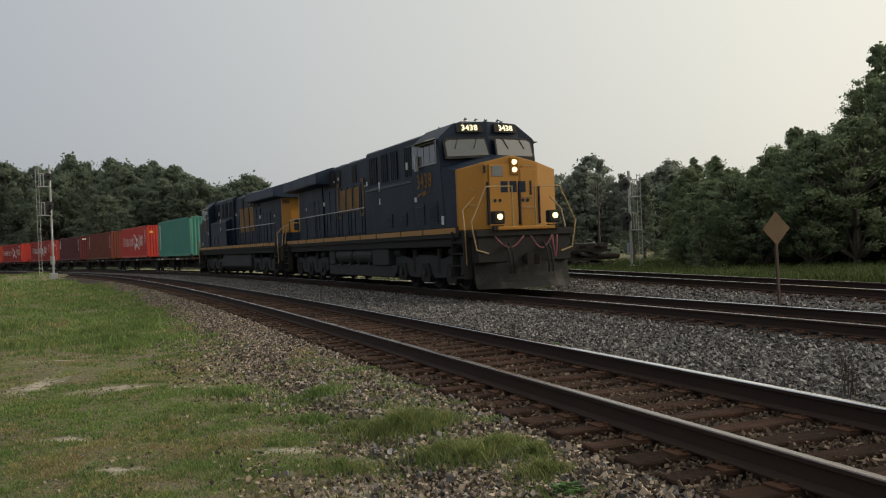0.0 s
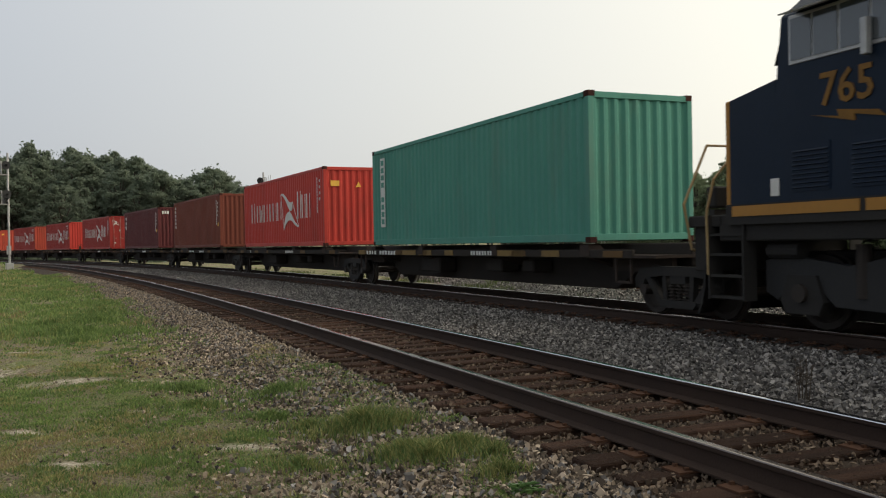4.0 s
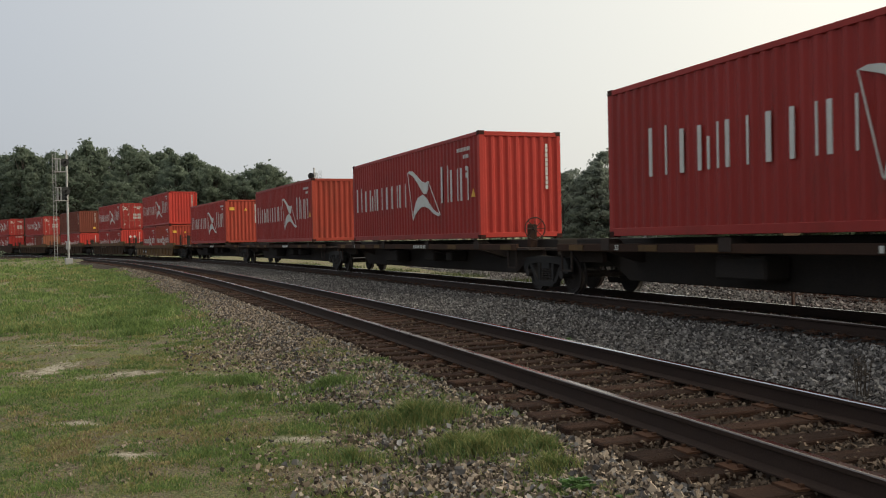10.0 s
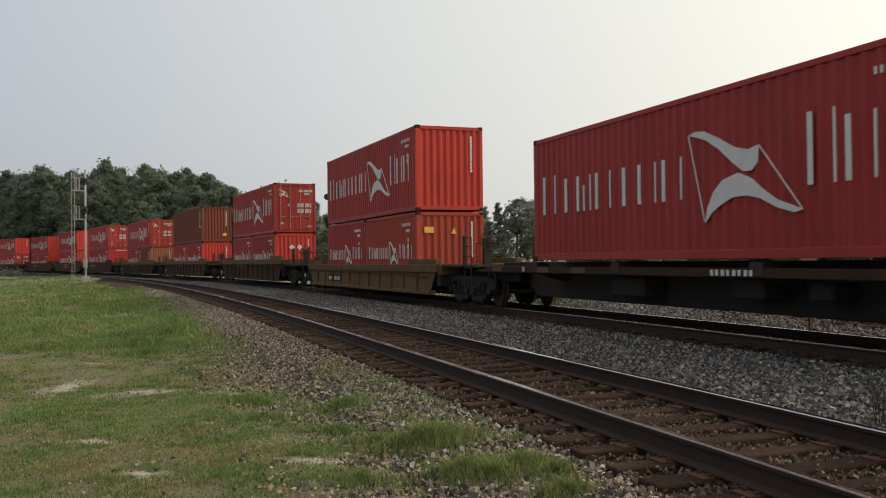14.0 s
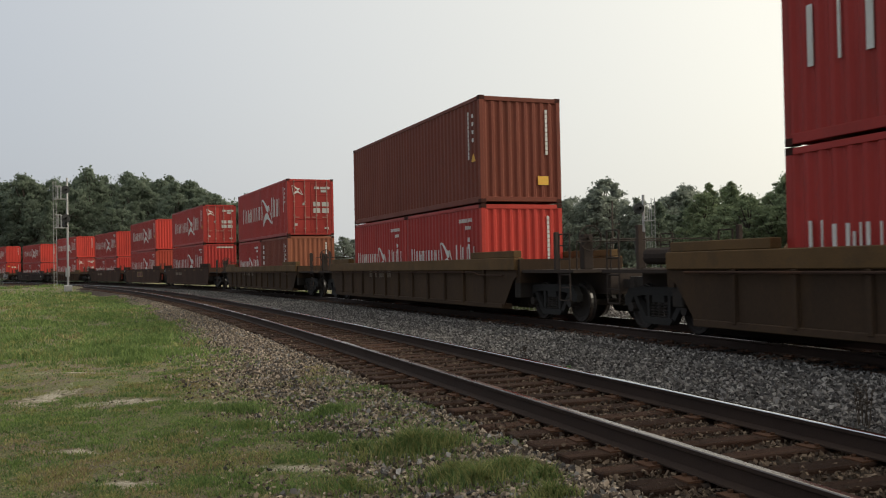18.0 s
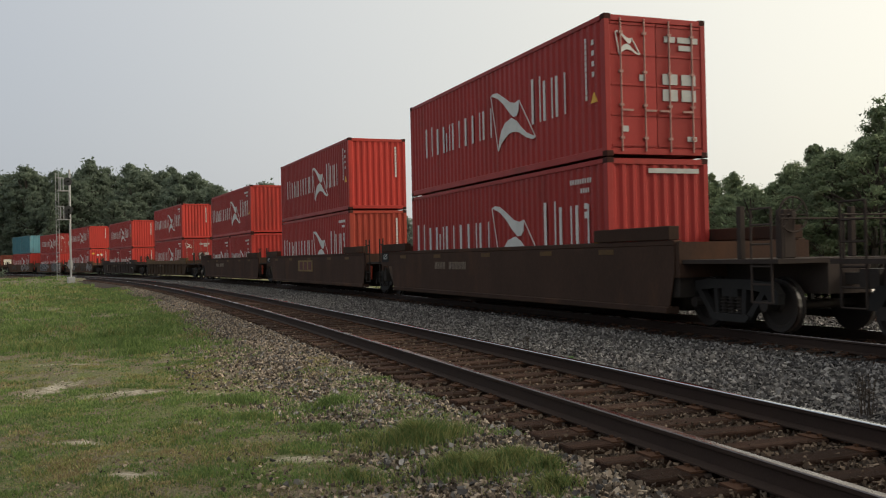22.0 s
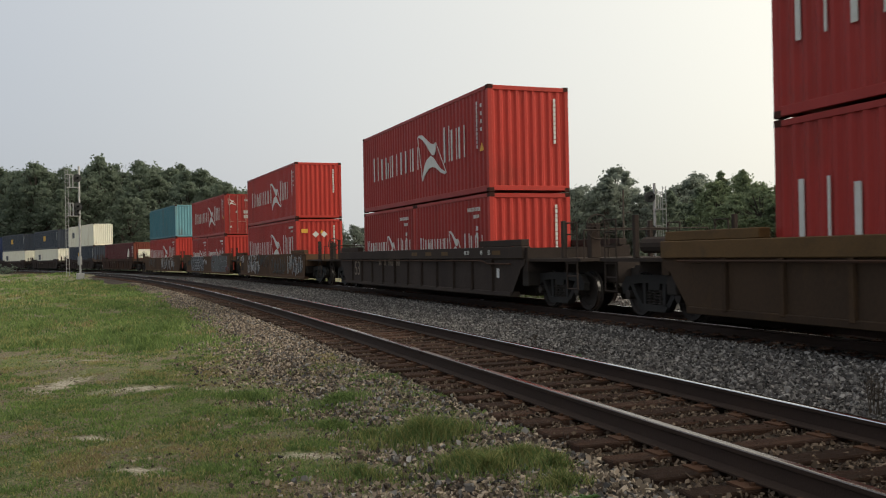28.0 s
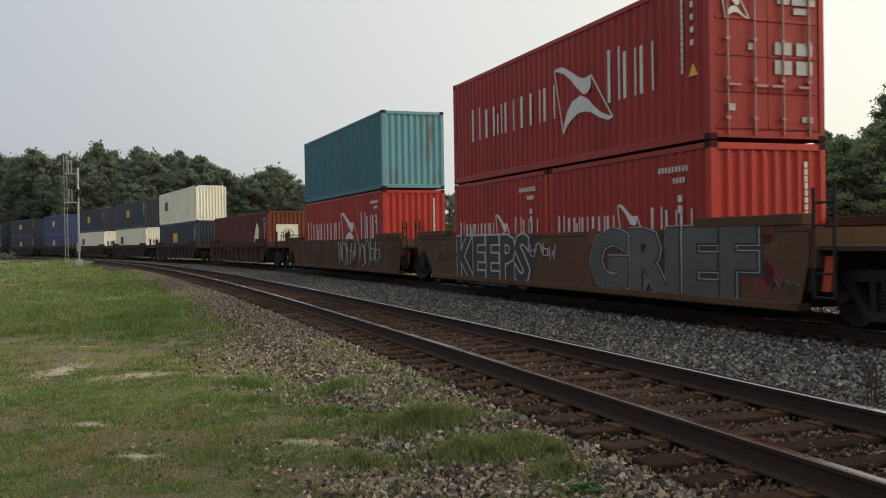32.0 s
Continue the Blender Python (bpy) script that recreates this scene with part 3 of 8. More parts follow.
def track(label, place, off, rows, ties, tie_z, z0, dull):
    """Two rails on wooden ties; the ties near the camera are pieces of their own."""
    root = tagged(new("railway_track"), label, "railway track", kind="structure")
    for side in (-1, 1):
        rail = part("rail", rail_mesh("rail", M["rail_side"], FOOT, rows, place, off + side * GAUGE / 2, z0), None, root)
        part("rail_head", rail_mesh("rail_head", M["rail_dark_reflection"] if dull == side else M["rail_top"], HEAD, rows, place, off + side * GAUGE / 2, z0 + 0.0005), None, rail, "polished running surface")
    rnd = random.Random(3)
    shapes = []
    for k in range(8):
        bm = B()
        w, hl = rnd.uniform(0.105, 0.125), rnd.uniform(1.26, 1.34)
        for v in box(bm, -w, w, -hl, hl, -0.17, 0):
            v.co += Vector((rnd.uniform(-0.012, 0.012), rnd.uniform(-0.02, 0.02), rnd.uniform(-0.006, 0.006)))
        bmesh.ops.bevel(bm, geom=bm.edges[:], offset=0.012, segments=1, affect="EDGES", clamp_overlap=True)
        shapes.append(mesh_of("sleeper", bm, M["tie"]))
    plates, rest = B(), []
    lo, hi, step = ties
    s = lo
    while s < hi:
        x, y, h = place(s, off)
        near = -9 < s < 62
        m = pose(x, y, tie_z + rnd.uniform(-0.012, 0.004), 0, 0, math.degrees(h) + rnd.uniform(-1.6, 1.6))
        if near:
            t = part("sleeper", rnd.choice(shapes), None, root)
            t.matrix_basis = m
        else:
            rest.append((m, rnd.choice(shapes)))
        if -9 < s < 40:
            for side in (-1, 1):
                c = m @ Matrix.Translation((0, side * GAUGE / 2, 0))
                vs = box(plates, -0.10, 0.10, -0.18, 0.18, 0.0, 0.014)
                for dx, dy in ((-0.06, 0.10), (0.06, -0.10), (-0.06, -0.10), (0.06, 0.10)):
                    vs += box(plates, dx - 0.012, dx + 0.012, dy - 0.015, dy + 0.015, 0.014, 0.034)
                for v in vs:
                    v.co = c @ v.co
        s += step * rnd.uniform(0.94, 1.06)
    if plates.verts:
        tagged(part("tie_plates", plates, M["plate"], root, "rusty tie plates and spikes under the rails"), kind="stuff")
    else:
        plates.free()
    if rest:
        vs, fs, k = [], [], 0
        for m, me in rest:
            co = [m @ v.co for v in me.vertices]
            vs += [tuple(c) for c in co]
            fs += [tuple(i + k for i in p.vertices) for p in me.polygons]
            k += len(co)
        tagged(part("far_sleepers", raw_mesh("far_sleepers", vs, fs, M["tie"]), None, root), kind="stuff")
    return root


rail_rows = np.concatenate([np.arange(-470, -40, 10.0), np.arange(-40, 200, 2.0), np.arange(200, 690, 10.0)])
track("empty near main track with shiny worn rails on weathered brown sleepers", on_line, 0.0, rail_rows, (-60, 200, 0.515), -RAIL_H - 0.012, 0.0, -1)
track("main track that the freight train runs on, polished rails", on_line, FAR_TRACK, rail_rows, (-60, 200, 0.53), -RAIL_H - 0.012, -0.015, -1)
branch_rows = np.concatenate([np.arange(-300, -40, 10.0), np.arange(-40, 30, 1.0), np.arange(30, 331, 10.0)])
track("third track beyond the main line on grey ballast", on_branch, 0.0, branch_rows, (-60, 120, 0.53), -RAIL_H + 0.088, 0.10, 1)


# ---------------------------------------------------------------- shipping containers
CACHE = {}


def shared(key, make):
    if key not in CACHE:
        CACHE[key] = make()
    return CACHE[key]


HW = 1.219


def wavy(bm, lo, hi, z0, z1, pitch, depth, place):
    """A folded steel sheet; place(a, d, z) gives the point a along it and d deep."""
    n = max(2, round((hi - lo) / pitch))
    p = (hi - lo) / n
    line = []
    for i in range(n):
        a = lo + i * p
        line += [(a, 0), (a + p * 0.26, 0), (a + p * 0.5, depth), (a + p * 0.76, depth)]
    line.append((hi, 0))
    lowv = [bm.verts.new(place(a, d, z0)) for a, d in line]
    topv = [bm.verts.new(place(a, d, z1)) for a, d in line]
    for i in range(len(line) - 1):
        bm.faces.new((lowv[i], lowv[i + 1], topv[i + 1], topv[i]))


def side_mesh(L, H, col, side):
    bm = B()
    wavy(bm, -L / 2 + 0.12, L / 2 - 0.12, 0.16, H - 0.10, 0.275, 0.036, lambda a, d, z: (a, side * (HW - 0.008 - d), z))
    return mesh_of("side_panel", bm, M[col])


def end_mesh(L, H, col, sign):
    bm = B()
    wavy(bm, -HW + 0.11, HW - 0.11, 0.16, H - 0.10, 0.245, 0.046, lambda a, d, z: (sign * (L / 2 - 0.012 - d), a, z))
    return mesh_of("end_panel", bm, M[col])


def roof_mesh(L, H, col):
    bm = B()
    wavy(bm, -L / 2 + 0.1, L / 2 - 0.1, -HW + 0.05, HW - 0.05, 0.21, 0.02, lambda a, d, z: (a, z, H - 0.02 - d))
    box(bm, -L / 2 + 0.1, L / 2 - 0.1, -HW + 0.06, HW - 0.06, 0.10, 0.15)
    return mesh_of("roof_panel", bm, M[col])


def single(name, key, col, *c):
    return shared((name, key, col), lambda: mesh_of(name, boxed(*c, bevel=0.008), M[col]))


WING_UP = [(0.014, 0.974), (0.08, 1.0), (0.17, 0.985), (0.306, 0.88), (0.448, 0.756), (0.56, 0.71), (0.65, 0.74), (0.64, 0.57), (0.59, 0.495), (0.52, 0.498), (0.42, 0.61), (0.306, 0.765), (0.18, 0.89), (0.08, 0.944)]
WING_LOW = [(0.476, 0.493), (0.59, 0.415), (0.674, 0.305), (0.787, 0.185), (0.98, 0.075), (0.915, 0.05), (0.787, 0.11), (0.646, 0.218), (0.53, 0.256), (0.42, 0.248), (0.306, 0.174), (0.235, 0.107), (0.17, 0.0), (0.193, 0.17), (0.25, 0.326), (0.334, 0.44)]


def wing(shape, x0, x1, z0, z1, place):
    bm = B()
    low, top = ([bm.verts.new(place(x0 + a * (x1 - x0), z0 + b * (z1 - z0), d)) for a, b in shape] for d in (-0.004, 0.012))
    bm.faces.new(low)
    bm.faces.new(top[::-1])
    for i in range(len(shape)):
        j = (i + 1) % len(shape)
        bm.faces.new((low[i], top[i], top[j], low[j]))
    return bm


def emblem(parent, key, x0, x1, z0, z1, place):
    """The two-winged white emblem, as plain flat shapes and two thin lines."""
    for k, shape in enumerate((WING_UP, WING_LOW)):
        part("emblem_wing", shared((key, "wing", k), lambda: mesh_of("emblem_wing", wing(shape, x0, x1, z0, z1, place), M["mark"])), None, parent)
    for k, ((a, b), (c, d)) in enumerate((((0.014, 0.97), (0.165, 0.02)), ((0.65, 0.73), (0.97, 0.08)))):
        pa, pb = place(x0 + a * (x1 - x0), z0 + b * (z1 - z0), 0.004), place(x0 + c * (x1 - x0), z0 + d * (z1 - z0), 0.004)
        part("emblem_line", shared((key, "line", k), lambda: mesh_of("emblem_line", rodded(pa, pb, 0.013, 4), M["mark"])), None, parent)


def line_name(parent, L, H, tall):
    """White bars, emblem, bars: where the shipping line's name stands on the near side."""
    dz = (H - 2.896) * 0.5
    if L < 8:
        spans, zb, hh, em, st = (-2.60, -0.10, -0.02, 1.08, 1.16, 2.56), 1.17 + dz, 0.41, (-0.30, 0.62), 0.034
    elif tall:
        spans, zb, hh, em, st = (-4.70, 0.50, 0.36, 3.00, 2.70, 4.50), 1.10 + dz, 0.76, (-0.42, 1.10), 0.055
    else:
        spans, zb, hh, em, st = (-5.65, 0.22, 0.28, 3.24, 3.20, 5.42), 1.08 + dz, 0.76, (-0.46, 1.14), 0.060
    y = -HW - 0.004

    def bar(x, w, tall_):
        key = ("bar", round(w, 3), round(tall_, 3))
        o = part("painted_bar", shared(key, lambda: mesh_of("painted_bar", boxed(0, w, -0.004, 0.012, 0, tall_), M["mark"])), None, parent)
        o.location = (x, y, zb)
    for a, b, weights, h in ((spans[0], spans[1], (2, 1, 3, 2, 1, 2, 2), hh), (spans[4], spans[5], (2, 2, 2), hh * (1.2 if L > 8 else 1.08))):
        cell = (b - a) / len(weights)
        for i, strokes in enumerate(weights):
            x0, x1 = a + (i + 0.10) * cell, a + (i + 0.86) * cell
            tall_ = h * (1.16 if i == 0 else 1.0)
            if strokes == 1:
                bar((x0 + x1) / 2 - st, st * 2.0, tall_)
            else:
                bar(x0, st * 1.75, tall_)
                bar(x1 - st * 0.8, st * 0.8, tall_)
            if strokes == 3:
                bar((x0 + x1) / 2 - st * 0.4, st * 1.1, tall_ * 0.72)
    emblem(parent, ("emblem", L, H, tall), spans[2], spans[3], zb + em[0], zb + em[1], lambda a, z, d: (a, y + d, z))


def small_marks(L, H):
    """Rows of small white number bars and notices near the front end of the side."""
    bm = B()
    y = -HW - 0.004
    for i in range(9):
        box(bm, L / 2 - 1.55 + i * 0.105, L / 2 - 1.55 + i * 0.105 + 0.045, y - 0.004, y + 0.012, H - 0.46, H - 0.355)
    for i in range(4):
        box(bm, L / 2 - 1.1 + i * 0.1, L / 2 - 1.1 + i * 0.1 + 0.045, y - 0.004, y + 0.012, H - 0.66, H - 0.56)
    box(bm, L / 2 - 0.95, L / 2 - 0.84, y - 0.004, y + 0.012, H - 1.00, H - 0.88)
    box(bm, L / 2 - 0.95, L / 2 - 0.84, y - 0.004, y + 0.012, H - 1.2, H - 1.06)
    return mesh_of("number_marking", bm, M["mark"])


def tall_marks(L, H):
    bm = B()
    y = -HW - 0.004
    for i in range(11):
        box(bm, L / 2 - 0.80, L / 2 - 0.745, y - 0.004, y + 0.012, H - 0.46 - i * 0.12, H - 0.36 - i * 0.12)
    for i in range(4):
        box(bm, L / 2 - 0.52, L / 2 - 0.44, y - 0.004, y + 0.012, H - 0.55 - i * 0.22, H - 0.45 - i * 0.22)
    return mesh_of("number_marking", bm, M["mark"])


def end_marks(L, H):
    bm = B()
    x = L / 2 + 0.004
    for i in range(10):
        box(bm, x - 0.012, x + 0.004, 0.745, 0.815, H - 0.435 - i * 0.125, H - 0.33 - i * 0.125)
    return mesh_of("number_marking", bm, M["mark"])


def tri_mark(bm, x, z, y, r):
    prism(bm, [(x - r, z), (x + r, z), (x, z + 1.7 * r)], "y", y - 0.004, y + 0.012)


def yellow_marks(L, H):
    bm = B()
    tri_mark(bm, L / 2 - 0.45, H - 1.75, -HW - 0.004, 0.13)
    return mesh_of("warning_label", bm, M["yellow_mark"])


def container(col, u, z, L=12.192, H=2.896, doors=False, name="line", end_col=None, extra="", label="", span=None, ahead=0.0):
    """A steel shipping container riding on the train, its base at height z."""
    root = tagged(new("shipping_container"), label, "shipping container", "containers on the train")
    # front end's paint; the brighter red has light painted in
    ec = end_col or col
    key = (L, H)
    for side in (-1, 1):
        part("side_panel", shared(("side", key, col, side), lambda: side_mesh(L, H, col, side)), None, root)
    part("roof_panel", shared(("roof", key, col), lambda: roof_mesh(L, H, col)), None, root)
    for x, y in itertools.product((-1, 1), (-1, 1)):
        cx, cy = x * (L / 2 - 0.07), y * (HW - 0.06)
        part("corner_post", single("corner_post", (key, x, y), ec if x == 1 else col, cx - 0.07, cx + 0.07, cy - 0.06, cy + 0.06, 0.1, H - 0.1), None, root)
    for y in (-1, 1):
        cy = y * (HW - 0.035)
        part("bottom_rail", single("bottom_rail", (key, y), col, -L / 2 + 0.1, L / 2 - 0.1, cy - 0.035, cy + 0.035, 0.022, 0.175), None, root)
        part("top_rail", single("top_rail", (key, y), col, -L / 2 + 0.1, L / 2 - 0.1, cy - 0.035, cy + 0.035, H - 0.115, H - 0.014), None, root)
    for x in (-1, 1):
        cx = x * (L / 2 - 0.05)
        part("header", single("header", (key, x), ec if x == 1 else col, cx - 0.05, cx + 0.05, -HW + 0.12, HW - 0.12, H - 0.14, H - 0.02), None, root)
        part("door_sill", single("door_sill", (key, x), ec if x == 1 else col, cx - 0.05, cx + 0.05, -HW + 0.12, HW - 0.12, 0.04, 0.17), None, root)
    for x, y, zc in itertools.product((-1, 1), (-1, 1), (0.06, H - 0.06)):
        cast = part("corner_casting", shared("cast", lambda: mesh_of("corner_casting", boxed(-0.089, 0.089, -0.081, 0.081, -0.06, 0.06, bevel=0.008), M["casting"])), None, root, "dark corner casting")
        cast.location = (x * (L / 2 - 0.087), y * (HW - 0.079), zc)
    part("end_panel", shared(("end", key, col, -1), lambda: end_mesh(L, H, col, -1)), None, root)
    if not doors:
        part("end_panel", shared(("end", key, ec, 1), lambda: end_mesh(L, H, ec, 1)), None, root)
        if "plain" not in extra:
            tagged(part("number_marking", shared(("endmarks", key), lambda: end_marks(L, H)), None, root, "white vertical row of small bars"), kind="stuff")
    else:
        for side in (-1, 1):
            def leaf(side=side):
                bm = B()
                y0, y1 = (0.008, HW - 0.125) if side > 0 else (-HW + 0.125, -0.008)
                box(bm, L / 2 - 0.055, L / 2 - 0.02, y0, y1, 0.18, H - 0.15)
                return mesh_of("door", bm, M[ec])
            d = part("door", shared(("leaf", key, ec, side), leaf), None, root, "flat door leaf with horizontal ribs")
            for z0 in np.linspace(0.22, H - 0.19, 5):
                y0, y1 = (0.018, HW - 0.135) if side > 0 else (-HW + 0.135, -0.018)
                part("door_rib", shared(("rib", key, ec, side), lambda: mesh_of("door_rib", boxed(L / 2 - 0.03, L / 2 - 0.004, y0, y1, -0.022, 0.022, bevel=0.005), M[ec])), None, d).location.z = z0
            for yy in (0.30, 0.86):
                part("lock_rod", shared(("rod", key, side, yy), lambda side=side, yy=yy: mesh_of("lock_rod", rodded((L / 2 + 0.022, side * yy, 0.10), (L / 2 + 0.022, side * yy, H - 0.08), 0.019, 8), M["steel"])), None, d, "galvanised locking bar")
            for yy in (0.30, 0.86):
                part("handle", shared(("latch", key, side, yy), lambda: mesh_of("handle", boxed(L / 2 + 0.02, L / 2 + 0.055, min(side * yy, side * (yy - 0.26)), max(side * yy, side * (yy - 0.26)), 0.92, 0.96), M["steel"])), None, d)
                for zz in (0.35, 1.02, 1.7, H - 0.4):
                    part("rod_bracket", shared(("bracket", key, side, yy), lambda: mesh_of("rod_bracket", boxed(L / 2 - 0.01, L / 2 + 0.045, side * yy - 0.045, side * yy + 0.045, 0, 0.05), M["steel"])), None, d).location.z = zz
        x = L / 2 + 0.006
        for y0, y1, z0, z1 in ((0.14, 0.50, 1.50, 1.72), (0.60, 0.95, 1.50, 1.72), (0.14, 0.50, 1.16, 1.40), (0.60, 0.95, 1.16, 1.40), (-0.42, -0.28, 1.55, 1.68), (0.20, 0.46, 2.38, 2.50), (0.52, 1.02, 2.38, 2.50), (0.55, 0.85, 2.22, 2.33), (0.72, 0.95, 0.33, 0.43), (-0.85, -0.70, 0.50, 0.62)):
            part("label_plate", shared(("paper", key, y0, z0), lambda: mesh_of("label_plate", boxed(x - 0.014, x + 0.003, y0, y1, min(z0, H - 0.3), min(z1, H - 0.18)), M["paper"])), None, root, "white notice on the door")
        if H > 2.7 and name == "line":
            emblem(root, ("door_emblem", key), -0.98, -0.38, 2.05, 2.55, lambda a, zz, d: (x + d * 0.3, a, zz))
    if name == "line":
        line_name(root, L, H, "tall" in extra)
        tagged(part("number_marking", shared(("small" if "tall" not in extra else "tall", key), lambda: small_marks(L, H) if "tall" not in extra else tall_marks(L, H)), None, root), kind="stuff")
    elif name == "numbers":
        tagged(part("number_marking", shared(("tall", key), lambda: tall_marks(L, H)), None, root), kind="stuff")
    if col == "brown" and L < 8:
        for i in range(6):
            part("name_bar", boxed(-2.45, -2.22, -HW - 0.008, -HW + 0.008, 0.62 + i * 0.29, 0.80 + i * 0.29), M["mark"], root, "white painted bar")
    if "tri" in extra:
        part("warning_label", shared(("tri", key), lambda: yellow_marks(L, H)), None, root, "yellow warning triangle")
    if "yend" in extra:
        x = L / 2 + 0.004
        y0, y1, z0, z1 = (0.50, 0.82, 0.50, 0.74) if "big" in extra else (-0.95, -0.62, H - 0.72, H - 0.52)
        part("warning_label", shared(("yend", key, "big" in extra), lambda: mesh_of("warning_label", boxed(x - 0.012, x + 0.004, y0, y1, z0, z1), M["yellow_mark"])), None, root, "yellow label")
        bm = B()
        prism(bm, [(0.02, H - 0.75), (0.22, H - 0.75), (0.12, H - 0.55)], "x", x - 0.012, x + 0.004)
        if "big" not in extra:
            part("warning_label", shared(("ytri", key), lambda: mesh_of("warning_label", bm, M["yellow_mark"])), None, root, "yellow warning triangle")
    if "placard" in extra:
        def diamond():
            bm = B()
            x = L / 2 + 0.004
            for yy in (-0.2, 0.25):
                prism(bm, [(yy - 0.17, H - 0.8), (yy, H - 0.97), (yy + 0.17, H - 0.8), (yy, H - 0.63)], "x", x - 0.012, x + 0.005)
            return mesh_of("placard", bm, M["mark"])
        part("placard", shared(("placard", key), diamond), None, root, "white diamond placards")
    spine = u < 210
    return rides(root, u, span or (17.6 if spine else 19.4), z, ahead + (0.25 if spine else 0.11), 0.0, -0.09 if spine else 0.0)


RED_L = "weathered red container with white bars and emblem"
SP = 1.26
c = container("green", 71.67, SP, name="none", extra="plain", label="weathered green forty-foot container with a white name strip")
def strip_name():
    bm = B()
    y = -HW - 0.004
    box(bm, -5.38, -5.02, y - 0.002, y + 0.012, 0.55, 2.62)
    return mesh_of("name_strip", bm, M["mark"])
st = part("name_strip", strip_name(), None, c, "white vertical strip")
for i in range(9):
    if i != 4:
        part("name_bar", boxed(-5.31, -5.09, -HW - 0.012, -HW - 0.006, 0.64 + i * 0.22, 0.79 + i * 0.22), M["green"], st, "green bar on the strip")
container("bright_lit_red", 88.83, SP, extra="tall yend", label=RED_L)
c = container("brown", 106.05, SP, name="numbers", end_col="brown", extra="tri yend big", label="rusty brown forty-foot container with small white bars")
for i in range(6):
    part("name_bar", boxed(-5.62, -5.40, -HW - 0.008, -HW + 0.008, 1.25 + i * 0.24, 1.41 + i * 0.24), M["mark"], c, "white painted bar")
c = container("maroon", 123.24, SP, name="numbers", extra="tri yend big", label="dark maroon forty-foot container with short white bars")
for i in range(3):
    part("name_bar", boxed(-5.50, -5.22, -HW - 0.008, -HW + 0.008, 1.55 + i * 0.36, 1.80 + i * 0.36), M["mark"], c, "white painted bar")
    part("name_bar", boxed(6.096 - 0.008, 6.096 + 0.008, -0.92 + i * 0.17, -0.80 + i * 0.17, 2.42, 2.62), M["mark"], c, "white painted bar")
part("name_bar", boxed(-5.78, -5.64, -HW - 0.008, -HW + 0.008, 1.68, 1.80), M["mark"], c, "white painted bar")
container("red", 141.52, SP, doors=True, extra="tall", label="red forty-foot container with door end and white notices")
container("red", 160.14, SP, extra="tri", end_col="bright_lit_red", label=RED_L)
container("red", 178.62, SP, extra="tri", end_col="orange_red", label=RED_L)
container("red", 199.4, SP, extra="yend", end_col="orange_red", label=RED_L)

LOW = 0.36
SHORT_L = "red twenty-foot container sunk in a well car, white bars"


def pair(u, top, za=2.591, cols=("red", "red"), ends=("bright_lit_red", "bright_lit_red"), names=("line", "line"), extras=("", "")):
    """Two twenty-foot boxes end to end in a well."""
    for i, (c2, e2, n2, x2) in enumerate(zip(cols, ends, names, extras)):
        container(c2, u, LOW, 6.058, za, name=n2, end_col=e2, extra=x2, label=SHORT_L if c2 != "brown" else "brown twenty-foot container sunk in a well car", ahead=-3.07 if i == 0 else 3.07)


STACK = LOW + 2.591 + 0.02
HIGH = LOW + 2.896 + 0.02
pair(220.43, None, cols=("red", "orange_red"), ends=("red", "orange_red"), extras=("", "yend"))
container("red", 220.43, STACK, end_col="bright_lit_red", label=RED_L + " on two short ones")
pair(243.92, None, extras=("", "placard"))
container("red", 243.92, STACK, doors=True, label="red container, door end with white notices, on two short ones")
pair(267.56, None)
container("brown", 267.56, STACK, name="numbers", extra="tri yend big", label="rusty brown forty-foot container stacked on two red short ones")
pair(290.97, None, cols=("red", "brown"), ends=("red", "brown_end"), names=("line", "numbers"))
container("red", 290.97, STACK, doors=True, extra="tall", label="red container, door end with white notices, on two short ones")
low_box = container("red", 314.41, LOW, end_col="red", extra="tri plain", label="red forty-foot container sunk in a well car, dull red end")
part("marking_strip", boxed(6.096 - 0.008, 6.096 + 0.008, -0.25, 0.98, 2.58, 2.68), M["paper"], low_box, "white horizontal marking strip")
container("red", 314.41, HIGH, doors=True, extra="tall tri", label="red container, door end with white notices, on top of another")
container("red", 333.85, LOW, end_col="orange_red", extra="tri", label="red forty-foot container sunk in a well car, orange-red end")
container("red", 333.85, HIGH, end_col="bright_lit_red", extra="tall tri", label=RED_L + " on another")
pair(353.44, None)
container("red", 353.44, STACK, end_col="bright_lit_red", extra="tri", label=RED_L + " on two short ones")
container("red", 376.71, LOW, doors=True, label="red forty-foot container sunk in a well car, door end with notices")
container("red", 376.71, HIGH, end_col="bright_lit_red", label=RED_L + " on another")
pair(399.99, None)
container("red", 399.99, STACK, end_col="bright_lit_red", extra="tall tri", label=RED_L + " on two short ones")
container("red", 423.71, LOW, end_col="bright_lit_red", extra="yend placard", label="red forty-foot container sunk in a well car, with placards")
container("red", 423.71, HIGH, end_col="bright_lit_red", extra="tall", label=RED_L + " on another")
pair(443.13, None)
container("red", 443.13, STACK, doors=True, extra="tall tri", label="red container, door end with white notices, on two short ones")
container("red", 462.27, LOW, H=2.896, end_col="bright_lit_red", label="red forty-foot container sunk in a well car")
container("teal", 462.27, HIGH, name="none", extra="plain", end_col="pale_teal", label="weathered teal forty-foot container with rusty patches")
long_box = container("maroon", 485.1, LOW, L=16.15, H=2.896, name="numbers", end_col="brown", extra="plain", label="long faded red container alone in a well car", span=19.4)
bm = B()
